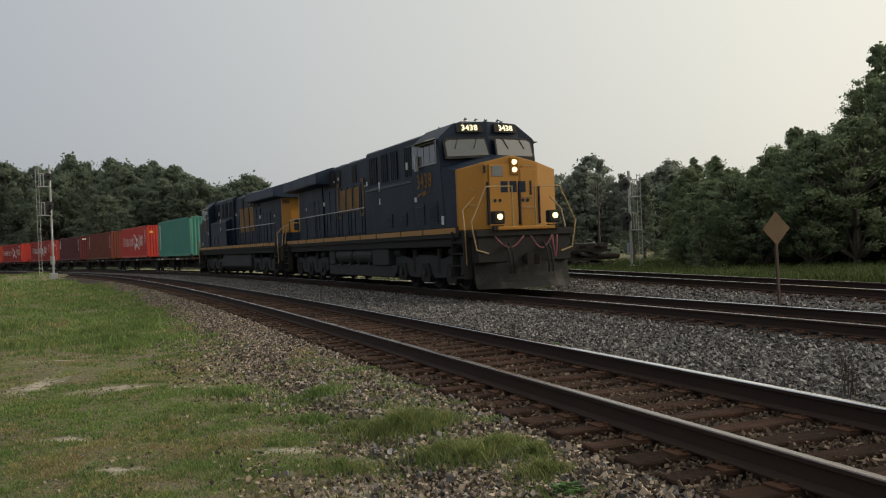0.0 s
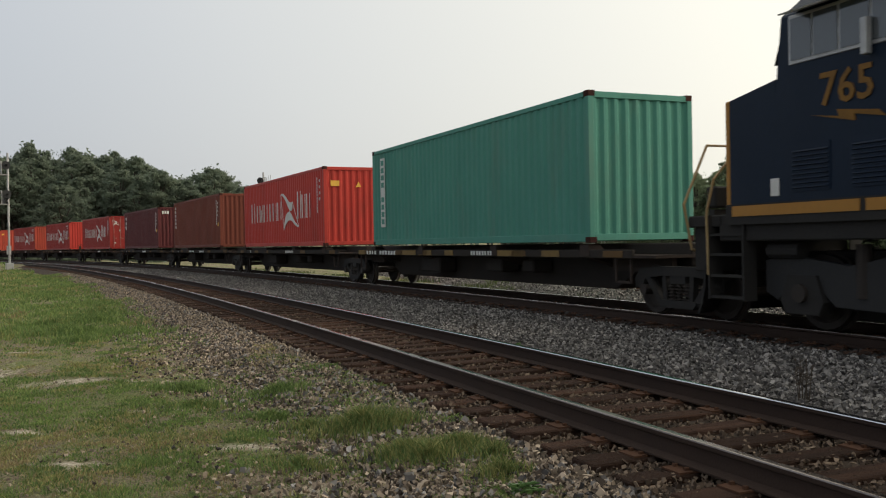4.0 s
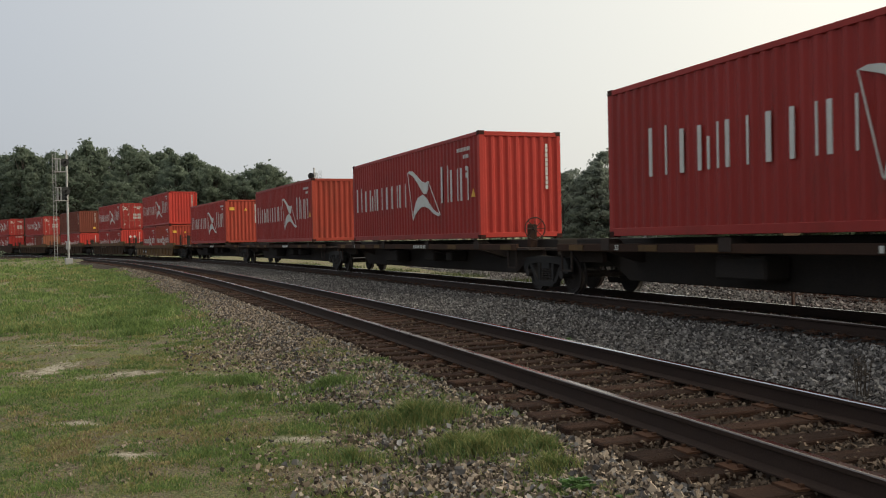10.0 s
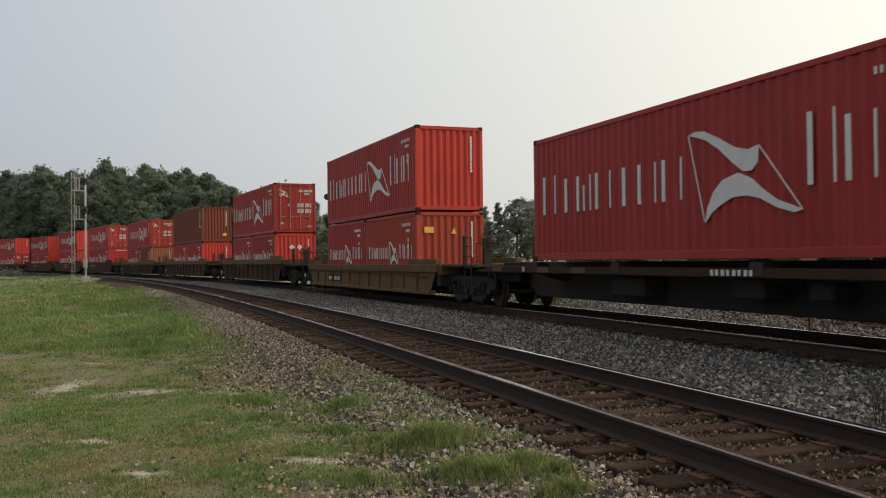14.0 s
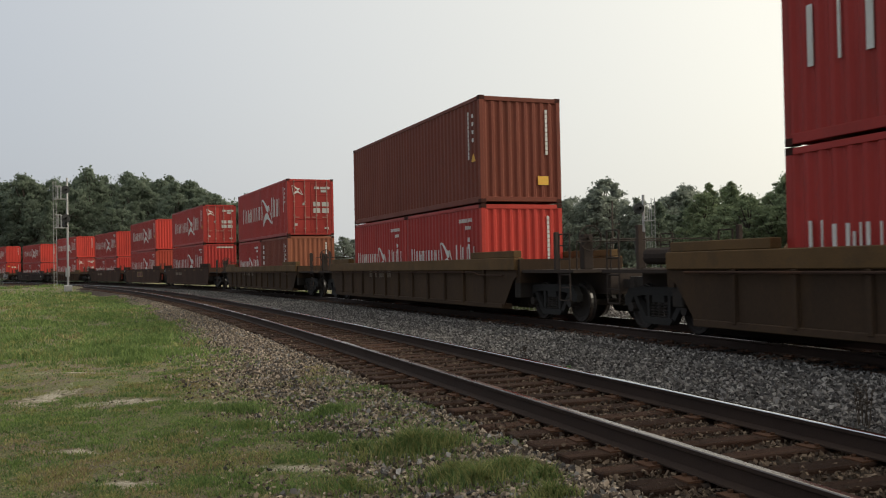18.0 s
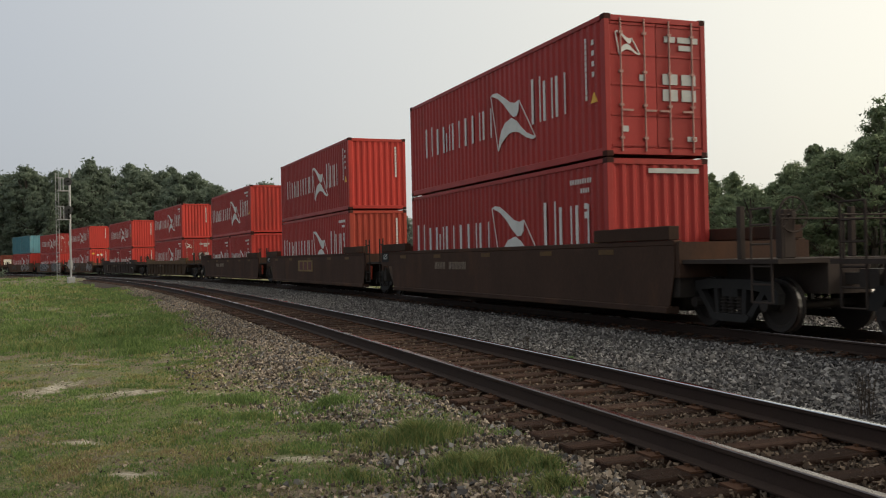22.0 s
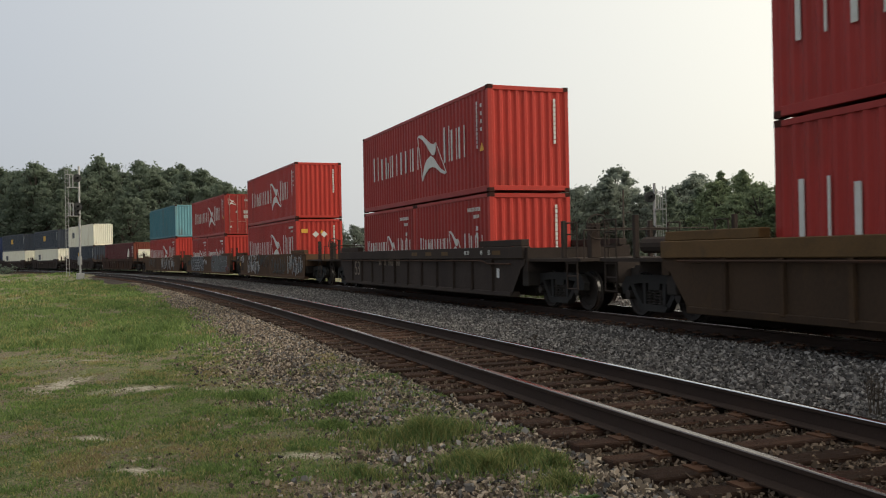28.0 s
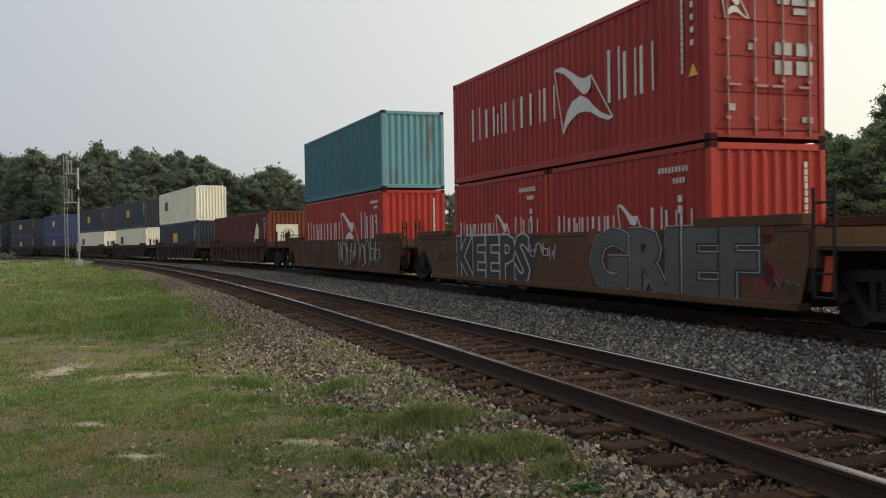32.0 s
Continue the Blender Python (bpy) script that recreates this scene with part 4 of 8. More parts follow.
prism(bm, [(4.6, 0.95), (5.3, 0.9), (5.8, 1.3), (5.9, 1.9), (5.5, 2.25), (5.1, 1.9), (4.8, 1.4)], "y", -HW - 0.008, -HW + 0.008)
part("company_block", bm, M["white"], long_box, "cream painted leaf shape")
part("company_block", boxed(8.075 - 0.006, 8.075 + 0.006, -0.7, 0.6, 1.15, 2.1), M["white"], long_box, "cream painted block on the end")


def company_patch(c, x, w, mat, label):
    """A plain painted block where a company name stands, on the near side."""
    for i in range(3):
        part("company_block", boxed(x + i * w / 3, x + (i + 0.8) * w / 3, -HW - 0.008, -HW + 0.008, 1.25, 2.05), M[mat], c, label)


company_patch(container("navy", 507.98, LOW, L=16.15, H=2.896, name="numbers", extra="plain", label="long dark blue container sunk in a well car", span=19.4), -1.5, 2.0, "yellow_mark", "golden yellow painted block")
company_patch(container("white", 507.98, HIGH, L=16.15, H=2.896, name="numbers", extra="plain", label="long dirty white container stacked on a dark blue one", span=19.4), -5.2, 1.5, "navy", "dark blue painted block")
for i, (lo_c, hi_c) in enumerate((("white", "navy"), ("white", "navy"), ("blue", "blue"), ("navy", "navy"), ("navy", "navy"))):
    u = 530.9 + i * 22.9
    for col, z, lab in ((lo_c, LOW, "long %s container sunk in a well car"), (hi_c, HIGH, "long %s container stacked on another")):
        c = container(col, u, z, L=16.15, H=2.896, name="numbers", extra="plain", label=lab % col, span=19.4)
        company_patch(c, -5.2 if col == "white" else -1.5, 1.6, "navy" if col == "white" else "yellow_mark", "painted block in dark blue" if col == "white" else "golden yellow painted block")


# ---------------------------------------------------------------- bogies, spine cars and well cars
def lathe(bm, profile, n, place, closed=True):
    """Turn a profile of (radius, along) round an axis; place(r cos, r sin, along)."""
    rings = []
    for r, w in profile:
        rings.append([bm.verts.new(place(r * math.cos(2 * math.pi * i / n), r * math.sin(2 * math.pi * i / n), w)) for i in range(n)])
    for a, b in zip(rings, rings[1:]):
        for i in range(n):
            j = (i + 1) % n
            bm.faces.new((a[i], a[j], b[j], b[i]))
    if closed:
        bm.faces.new(rings[0][::-1])
        bm.faces.new(rings[-1])


def wheel_mesh(R, side):
    bm = B()
    s = side
    lathe(bm, [(R * 0.16, s * 0.86), (R * 0.22, s * 0.855), (R * 0.30, s * 0.80), (R * 0.74, s * 0.775), (R * 0.82, s * 0.815), (R * 0.985, s * 0.815), (R, s * 0.79), (R, s * 0.72), (R + 0.028, s * 0.69), (R + 0.028, s * 0.665), (R * 0.80, s * 0.665), (R * 0.3, s * 0.70)], 24, lambda a, b, w: (a, w, b + R))
    return mesh_of("wheel", bm, M["wheel"])


def tread_mesh(R, side):
    bm = B()
    lathe(bm, [(R + 0.0015, side * 0.785), (R + 0.0015, side * 0.725)], 24, lambda a, b, w: (a, w, b + R), False)
    return mesh_of("tread", bm, M["tread"])


def sideframe_mesh(y):
    bm = B()
    y0, y1 = y - 0.07, y + 0.07
    prism(bm, [(-1.18, 0.62), (-1.02, 0.80), (-0.5, 0.84), (0.5, 0.84), (1.02, 0.80), (1.18, 0.62), (1.16, 0.46), (0.98, 0.46), (0.86, 0.64), (0.4, 0.68), (-0.4, 0.68), (-0.86, 0.64), (-0.98, 0.46), (-1.16, 0.46)], "y", y0, y1)
    for s in (-1, 1):
        prism(bm, [(s * 0.90, 0.66), (s * 0.76, 0.66), (s * 0.36, 0.20), (s * 0.50, 0.18)][::s], "y", y0 + 0.01, y1 - 0.01)
        prism(bm, [(s * 0.42, 0.70), (s * 0.31, 0.70), (s * 0.29, 0.26), (s * 0.38, 0.24)][::s], "y", y0 + 0.015, y1 - 0.015)
    prism(bm, [(-0.52, 0.24), (-0.42, 0.14), (0.42, 0.14), (0.52, 0.24), (0.42, 0.27), (-0.42, 0.27)], "y", y0 - 0.02, y1 + 0.02)
    return mesh_of("sideframe", bm, M["loco_black"])


def springs_mesh(y):
    bm = B()
    for x in (-0.19, 0.0, 0.19):
        for k in range(5):
            lathe(bm, [(0.055, 0.275 + k * 0.055), (0.088, 0.285 + k * 0.055), (0.055, 0.305 + k * 0.055)], 8, lambda a, b, w: (x + a, y + b, w))
        rod(bm, (x, y, 0.27), (x, y, 0.56), 0.05, 6)
    return mesh_of("springs", bm, M["wheel"])


def bogie(parent, x, name="bogie"):
    def bolster():
        bm = B()
        box(bm, -0.2, 0.2, -1.05, 1.05, 0.55, 0.72)
        lathe(bm, [(0.3, 0.70), (0.3, 0.84)], 12, lambda a, b, w: (a, b, w))
        for s in (-1, 1):
            rod(bm, (s * 0.62, -0.8, 0.42), (s * 0.62, 0.8, 0.42), 0.05, 6)
        return mesh_of("bogie", bm, M["loco_black"])
    b = part(name, shared("bolster", bolster), None, parent, "two-axle freight bogie, black with road dirt")
    b.location.x = x
    for s in (-1, 1):
        part("sideframe", shared(("sideframe", s), lambda: sideframe_mesh(s * 0.99)), None, b)
        part("spring_nest", shared(("springs", s), lambda: springs_mesh(s * 0.99)), None, b)
        for e in (-1, 1):
            w = part("wheel", shared(("wheel", s), lambda: wheel_mesh(0.43, s)), None, b, "steel wheel with polished tread")
            w.location.x = e * 0.89
            w = part("tread", shared(("tread", s), lambda: tread_mesh(0.43, s)), None, b)
            w.location.x = e * 0.89
            w = part("bearing_cap", shared(("cap", s), lambda: mesh_of("bearing_cap", rodded((0, s * 0.9, 0.43), (0, s * 1.10, 0.43), 0.095, 10), M["wheel"])), None, b)
            w.location.x = e * 0.89
    for e in (-1, 1):
        w = part("axle", shared("axle", lambda: mesh_of("axle", rodded((0, -0.98, 0.43), (0, 0.98, 0.43), 0.075, 10), M["wheel"])), None, b)
        w.location.x = e * 0.89
    return b


def coupler(parent, x, sign, z=0.86):
    def make():
        bm = B()
        box(bm, min(0, -sign * 0.9), max(0, -sign * 0.9), -0.09, 0.09, z - 0.1, z + 0.08)
        prism(bm, [(sign * 0.0, -0.16), (sign * 0.22, -0.20), (sign * 0.30, -0.06), (sign * 0.16, 0.02), (sign * 0.30, 0.12), (sign * 0.12, 0.18), (0, 0.12)], "z", z - 0.16, z + 0.14)
        return mesh_of("coupler", bm, M["wheel"])
    c = part("coupler", shared(("coupler", sign, z), make), None, parent)
    c.location.x = x
    return c


def lettered(parent, body, x, y, z, size, mat, name="lettering", flip=False, slant=0.0, thick=0.0, depth=0.004):
    t = part(name, shared(("text", body, size, mat, slant, thick), lambda: text_mesh(body, size, M[mat], depth, slant, thick)), None, parent)
    t.matrix_basis = pose(x, y, z, 0, 0, 180 if flip else 0)
    return t


def spine_car(front, rear, first, label, extra=""):
    """One platform of an articulated spine car, between the bogies at train metres front and rear."""
    L = rear - front
    h = L / 2
    root = tagged(new("spine_car"), label, "railway car", "spine cars of the train")

    def sill():
        bm = B()
        prism(bm, [(-h + 0.4, 1.235), (-h + 0.4, 0.82), (-h + 1.9, 0.76), (-h + 2.7, 0.34), (h - 2.7, 0.34), (h - 1.9, 0.76), (h - 0.4, 0.82), (h - 0.4, 1.235)], "y", -0.42, 0.42)
        return bm
    part("centre_sill", sill(), M["car_black"], root, bevel=0.02)
    for x, w, z0, z1 in ((-2.9, 1.3, 0.52, 0.92), (1.2, 0.8, 0.60, 0.95), (3.0, 0.5, 0.62, 0.90)):
        part("brake_gear", boxed(x, x + w, -0.95, -0.44, z0, z1, bevel=0.04), M["car_black"], root, "dark brake gear box")
    for s in (-1, 1):
        beam = part("side_beam", boxed(-h + 1.0, h - 1.0, s * 1.21 - 0.035, s * 1.21 + 0.035, 0.97, 1.13, bevel=0.012), M["car_dark" if "brown" in extra else "car_black"], root)
        for k, x in enumerate((-h + 1.6, -h + 4.4, -h + 6.2, h - 5.5, h - 1.9)):
            part("reflector", boxed(x, x + 0.62, s * 1.25 - 0.008, s * 1.25 + 0.006, 0.99, 1.11), M["car_yellow"], beam, "worn yellow patch")
    for x in (-6.05, -2.2, 2.2, 6.05):
        def arm():
            bm = B()
            prism(bm, [(-1.26, 1.23), (-1.26, 1.0), (-0.36, 0.72), (0.36, 0.72), (1.26, 1.0), (1.26, 1.23), (1.02, 1.23), (0.9, 1.12), (-0.9, 1.12), (-1.02, 1.23)], "x", -0.16, 0.16)
            return mesh_of("outrigger", bm, M["car_near_black"])
        o = part("outrigger", shared("outrigger", arm), None, root)
        o.location.x = x
    for s in (-1, 1):
        def deck():
            bm = B()
            box(bm, -1.0, 1.0, -1.22, 1.22, 0.98, 1.03)
            box(bm, -0.9, 0.9, -0.8, -0.7, 0.72, 0.98)
            box(bm, -0.9, 0.9, 0.7, 0.8, 0.72, 0.98)
            for yy in (-1.2, 1.16):
                box(bm, -0.25, -0.21, yy, yy + 0.04, 0.52, 0.98)
                box(bm, 0.21, 0.25, yy, yy + 0.04, 0.52, 0.98)
                box(bm, -0.25, 0.25, yy, yy + 0.04, 0.52, 0.56)
            return mesh_of("end_deck", bm, M["car_near_black"])
        d = part("end_deck", shared("spine_deck", deck), None, root)
        d.location.x = s * (h - 1.35)
    for s in (-1, 1):
        bm = B()
        for k in range(4):
            x = 1.0 + k * 0.30
            box(bm, x, x + 0.07, s * 1.25 - 0.012, s * 1.25 + 0.008, 1.0, 1.1)
            box(bm, x + 0.14, x + 0.21, s * 1.25 - 0.012, s * 1.25 + 0.008, 1.0, 1.1)
        tagged(part("number_marking", bm, M["mark"], root), kind="stuff")
    if "gold" in extra:
        for k in range(11):
            if k != 4:
                x = -h + 1.9 + k * 0.24
                part("number_bar", boxed(x, x + 0.13, -1.262, -1.244, 0.985, 1.10), M["mark"], root, "white painted number bar")
        for x, w in ((-h + 1.1, 0.6), (-h + 4.9, 1.1), (-h + 6.2, 0.9), (-h + 8.0, 0.5), (2.4, 1.2), (4.4, 0.7)):
            part("reflector", boxed(x, x + w, -1.258, -1.244, 0.985, 1.115), M["panel_yellow"], root, "worn yellow paint patch")
    lettered(root, "53", -h + 3.6, -1.252, 1.05, 0.15, "mark")
    if "words" in extra:
        lettered(root, "ALL PURPOSE SPINE CAR", -h + 6.4 + 1.0, -1.252, 1.05, 0.13, "mark")
    bogie(root, -h)
    if first:
        bogie(root, h)
        coupler(root, h + 1.6, 1)
    return rides(root, (front + rear) / 2, L)


SPINE = [63.1, 80.25, 97.44, 114.65, 132.4, 150.8, 169.75, 189.0, 209.6]
SPINES = []
for i in range(8):
    SPINES.append(spine_car(SPINE[i], SPINE[i + 1], i in (0, 4), "black skeletal spine car platform carrying one container", ("brown" if i >= 4 else "gold" if i == 0 else "") + (" words" if i == 2 else "")))


def hand_wheel(parent, x, y, z):
    def make():
        bm = B()
        n = 20
        pts = [(0, 0.28 * math.cos(2 * math.pi * i / n), 0.28 * math.sin(2 * math.pi * i / n)) for i in range(n + 1)]
        pipe(bm, pts, 0.016, 6)
        for i in range(4):
            a = math.pi * i / 4
            rod(bm, (0, 0.28 * math.cos(a), 0.28 * math.sin(a)), (0, -0.28 * math.cos(a), -0.28 * math.sin(a)), 0.011, 5)
        rod(bm, (-0.12, 0, 0), (0.02, 0, 0), 0.05, 8)
        return mesh_of("brake_wheel", bm, M["car_near_black"])
    w = part("brake_wheel", shared("hand_wheel", make), None, parent, "round hand brake wheel")
    w.location = (x, y, z)


hand_wheel(SPINES[5], 8.3, -0.62, 1.50)
part("brake_stand", boxed(8.05, 8.22, -0.72, -0.52, 1.03, 1.62, bevel=0.015), M["car_dark"], SPINES[5])


def well_car(u, front, rear, label, style="ribbed", ends=(True, True), paint="car_brown", marks=True, text="", top=1.47, group="well cars of the train", labelled=False):
    """A well car, middle at train metres u, on bogies at front and rear (train metres)."""
    root = tagged(new("well_car"), label, "railway car", group)
    hw, low = 1.44, 0.28
    hl = 8.75
    f, r = u - front, u - rear                 # bogies in the car's own metres: +f ahead, r behind
    ribbed = style == "ribbed"
    deep, edge = (min(0.30, top - 0.92), 1.52) if ribbed else (0.10, 1.452)
    for s in (-1, 1):
        bm = B()
        y0, y1 = (s * hw - 0.012, s * hw + 0.012)
        outline = [(-hl, 1.02), (-hl, top - 0.1), (hl, top - 0.1), (hl, 1.02), (hl - 0.2, 0.92), (hl - 0.75, low), (-hl + 0.75, low), (-hl + 0.2, 0.92)]
        if not ribbed:
            outline[3:] = [(hl, 0.95), (hl - 0.2, low), (-hl + 1.4, low), (-hl + 1.15, 1.02)]
        prism(bm, outline, "y", y0, y1)
        side = part("side_plate", bm, M[paint], root)
        if ribbed:
            for k in range(11):
                x = -6.9 + k * 1.38
                part("rib", shared(("rib", s, paint, top), lambda: mesh_of("rib", boxed(-0.05, 0.05, min(s * hw, s * (hw + 0.085)), max(s * hw, s * (hw + 0.085)), low + 0.02, top - deep, bevel=0.01), M[paint])), None, side).location.x = x
            bm = B()
            pipe(bm, [(-hl + 0.6, s * (hw + 0.11), top - deep - 0.05), (hl - 2.4, s * (hw + 0.11), top - deep - 0.05), (hl - 2.0, s * (hw + 0.11), top - deep - 0.13), (hl - 0.6, s * (hw + 0.11), top - deep - 0.13)], 0.022, 6)
            part("air_pipe", bm, M["car_dark"], side)
        else:
            for k, x in enumerate((-6.6, -3.4, 0.2, 3.6, 6.2)):
                part("reflector", boxed(x, x + 0.55, s * (hw + 0.014) - 0.006, s * (hw + 0.014) + 0.006, top - 0.24, top - 0.14), M["car_yellow"], side, "worn yellow patch")
        part("top_chord", shared(("chord", s, style, paint, top), lambda: mesh_of("top_chord", boxed(-hl, hl, min(s * 1.27, s * edge), max(s * 1.27, s * edge), top - deep, top, bevel=0.015), M["car_yellow"] if ribbed and paint in ("car_umber", "car_gold") else M[paint])), None, root, "worn yellow top edge" if ribbed and paint in ("car_umber", "car_gold") else "")
        part("bottom_chord", shared(("foot", s, style, paint), lambda: mesh_of("bottom_chord", boxed(-hl + (0.75 if ribbed else 1.4), hl - (0.75 if ribbed else 0.2), min(s * 1.22, s * 1.50), max(s * 1.22, s * 1.50), low - 0.06, low + 0.06, bevel=0.012), M[paint])), None, root)
        for e in (-1, 1):
            a, b = sorted((e * (hl - 0.1), e * (hl - 2.7)))
            part("walkway", shared(("walk", s, e, style, paint, top), lambda: mesh_of("walkway", boxed(a, b, min(s * 1.26, s * 1.48), max(s * 1.26, s * 1.48), top + 0.004, top + (0.25 if paint == "car_dark" and not ribbed else 0.17), bevel=0.012), M["car_yellow"] if ribbed and paint in ("car_umber", "car_gold") else M[paint])), None, root)

    for k in range(9):
        part("cross_member", shared("cross_member", lambda: mesh_of("cross_member", boxed(-0.14, 0.14, -1.42, 1.42, low - 0.05, low + 0.05), M["car_near_black"])), None, root).location.x = -7.2 + k * 1.8
    for e in (-1, 1):
        bm = B()
        prism(bm, [(e * 7.35, 0.26), (e * 7.47, 0.26), (e * 8.3, 1.1), (e * 8.18, 1.1)][::e], "y", -1.4, 1.4)
        part("end_bulkhead", shared(("bulkhead", e), lambda: mesh_of("end_bulkhead", bm, M["car_near_black"])), None, root)
    for e, at, own in ((1, f, ends[0]), (-1, r, ends[1])):
        reach_x = at + e * (1.55 if own else 0.2)
        a, b = sorted((e * (hl - 0.05), reach_x))
        deck = part("end_deck", boxed(a, b, -1.36, 1.36, 1.10, 1.17), M["car_near_black"], root)
        part("draft_sill", boxed(a, b, -0.42, 0.42, 0.62, 1.098), M["car_near_black"], deck)
        part("end_beam", boxed(e * (hl - 0.12) - 0.16, e * (hl - 0.12) + 0.16, -1.38, 1.38, 0.50, 0.98, bevel=0.02), M["car_black"], deck)
        part("brake_rigging", boxed(e * 7.7 - 0.35, e * 7.7 + 0.35, -0.8, 0.8, 0.22, 0.60, bevel=0.03), M["car_black"], deck)
        part("end_wall", boxed(e * hl - 0.11, e * hl + 0.11, -1.42, 1.42, 0.86, max(1.2, top - 0.04)), M[paint], deck)
        if own:
            coupler(root, reach_x + e * 0.35, e)
            for s in (-1, 1):
                bm = B()
                x = reach_x - e * 0.18
                for dx in (0, -e * 0.46):
                    rod(bm, (x + dx, s * 1.33, 0.50), (x + dx, s * 1.33, 1.95), 0.02, 6)
                for zz in (0.50, 0.78, 1.06, 1.40, 1.70, 1.95):
                    rod(bm, (x, s * 1.33, zz), (x - e * 0.46, s * 1.33, zz), 0.016, 5)
                part("ladder", bm, M["car_near_black"], deck, "steel side ladder")
                part("post", shared(("post", s, e), lambda: mesh_of("post", boxed(-0.05, 0.05, s * 1.15 - 0.05, s * 1.15 + 0.05, 1.17, 2.02, bevel=0.01), M["car_near_black"])), None, deck).location.x = reach_x - e * 1.1
            bm = B()
            pipe(bm, [(reach_x - e * 0.1, -1.2, 1.17), (reach_x - e * 0.1, -1.2, 1.78), (reach_x - e * 0.1, 1.2, 1.78), (reach_x - e * 0.1, 1.2, 1.17)], 0.02, 6)
            part("handrail", bm, M["car_near_black"], deck)
            if e == 1:
                hand_wheel(root, reach_x - 0.5, -0.62, 1.86)
                part("brake_stand", boxed(reach_x - 0.78, reach_x - 0.58, -0.74, -0.50, 1.17, 1.95, bevel=0.015), M["car_near_black"], root)
            else:
                bm = B()
                rod(bm, (reach_x + 0.5, -0.55, 1.42), (reach_x + 1.35, -0.55, 1.42), 0.17, 12)
                part("air_tank", bm, M["car_near_black"], root)
        else:
            for s in (-1, 1):
                if e == 1:
                    bm = B()
                    prism(bm, [(8.82, 0.52), (8.98, 0.52), (9.08, 1.02), (8.90, 1.02)], "y", s * 1.26 - 0.03, s * 1.26 + 0.03)
                    part("valve_plate", bm, M["orange_flag"], root, "red-orange painted leaning plate")
                bm = B()
                for dx in (-0.20, 0.20):
                    rod(bm, (e * 8.98 + dx, s * 1.38, 0.42), (e * 8.98 + dx, s * 1.38, 2.0), 0.028, 6)
                for zz in (0.44, 0.78, 1.12, 1.46, 1.78):
                    rod(bm, (e * 8.98 - 0.20, s * 1.38, zz), (e * 8.98 + 0.20, s * 1.38, zz), 0.018, 6)
                part("end_ladder", bm, M["car_black"], root, "dark steel end ladder")
    if ends[0]:
        bogie(root, f)
    bogie(root, r)
    if marks:
        for s in (-1, 1):
            bm = B()
            yy = s * (hw + 0.016)
            for k in range(4):
                x = -3.3 + k * 0.22
                box(bm, x, x + 0.05, yy - 0.006, yy + 0.006, 0.95, 1.16)
                box(bm, x + 0.1, x + 0.15, yy - 0.006, yy + 0.006, 0.95, 1.16)
            for k in range(6):
                x = -2.15 + k * 0.22
                box(bm, x, x + 0.05, yy - 0.006, yy + 0.006, 0.95, 1.16)
                box(bm, x + 0.1, x + 0.15, yy - 0.006, yy + 0.006, 0.95, 1.16)
            tagged(part("number_marking", bm, M["faint_mark"], root, "faded bars of a painted number"), kind="stuff")
    if text:
        for body, x, z, size, mat in text:
            lettered(root, body, x, -(edge + 0.006 if ribbed and z > 1.2 else hw + 0.02), z, size, mat, "lettering")
    if labelled:
        part("notice", boxed(7.12, 7.28, -hw - 0.02, -hw - 0.012, 0.68, 0.92), M["mark"], root, "white label")
        for x in (0.6, 1.9, 3.3, 7.0):
            part("reflector", boxed(x, x + 0.5, -edge - 0.008, -edge + 0.006, 1.27, 1.38), M["car_yellow"], root, "worn yellow patch")
    return rides(root, u, rear - front)


RIB_L = "grimy brown yellow-edged ribbed well car carrying stacked containers"
DARK_L = "dark brown ribbed well car carrying stacked containers"
SMOOTH_L = "dark brown smooth-sided articulated well car unit"
low_car = well_car(220.43, 220.43 - 9.75, 220.43 + 9.75, "dusty golden brown ribbed well car with low sides", paint="car_gold", marks=False, top=1.18)
plate = part("number_panel", boxed(-4.95, -2.75, -1.462, -1.443, 0.44, 0.74), M["car_black"], low_car, "black painted number panel")
for k in range(11):
    if k != 4:
        part("number_bar", boxed(-4.86 + k * 0.19, -4.74 + k * 0.19, -1.467, -1.460, 0.51, 0.67), M["mark"], plate, "white number bar")
for u in (243.92, 267.56, 290.97):
    well_car(u, u - 9.75, u + 9.75, RIB_L, paint="car_umber")
for i, u in enumerate((314.41, 333.85, 353.44)):
    w = well_car(u, (304.7, 324.13, 343.65)[i], (324.13, 343.65, 363.15)[i], SMOOTH_L, "smooth", (i == 0, i == 2), "car_dark", i != 1, top=1.52, text=(("125T", -8.28, 1.33, 0.24, "mark"),) if i < 2 else ())
    if i < 2:
        part("number_panel", boxed(-8.68, -7.92, -1.462, -1.446, 1.16, 1.47), M["dark_mark"], w, "black painted panel")
    if i == 1:
        panel = part("painted_panel", boxed(-1.58, 1.10, -1.462, -1.440, 0.76, 1.27), M["panel_yellow"], w, "faded yellow painted panel")
        for k, x in enumerate((-1.25, -0.45, 0.35)):
            part("company_block", boxed(x, x + 0.55, -1.468, -1.459, 0.84, 1.20), M["panel_red"], panel, "dark red painted block")
for u in (376.71, 399.99):
    lone = u < 380
    well_car(u, u - 9.75, u + 9.75, RIB_L if lone else DARK_L, paint="car_umber" if lone else "car_near_black", text=() if lone else (("53", -6.21, 0.80, 0.80, "faint_mark"), ("40 20", 5.25, 1.33, 0.16, "mark"), ("48", 6.28, 1.33, 0.16, "mark"), ("53", 6.80, 1.33, 0.16, "mark")), labelled=not lone)
SCRAWLED = []
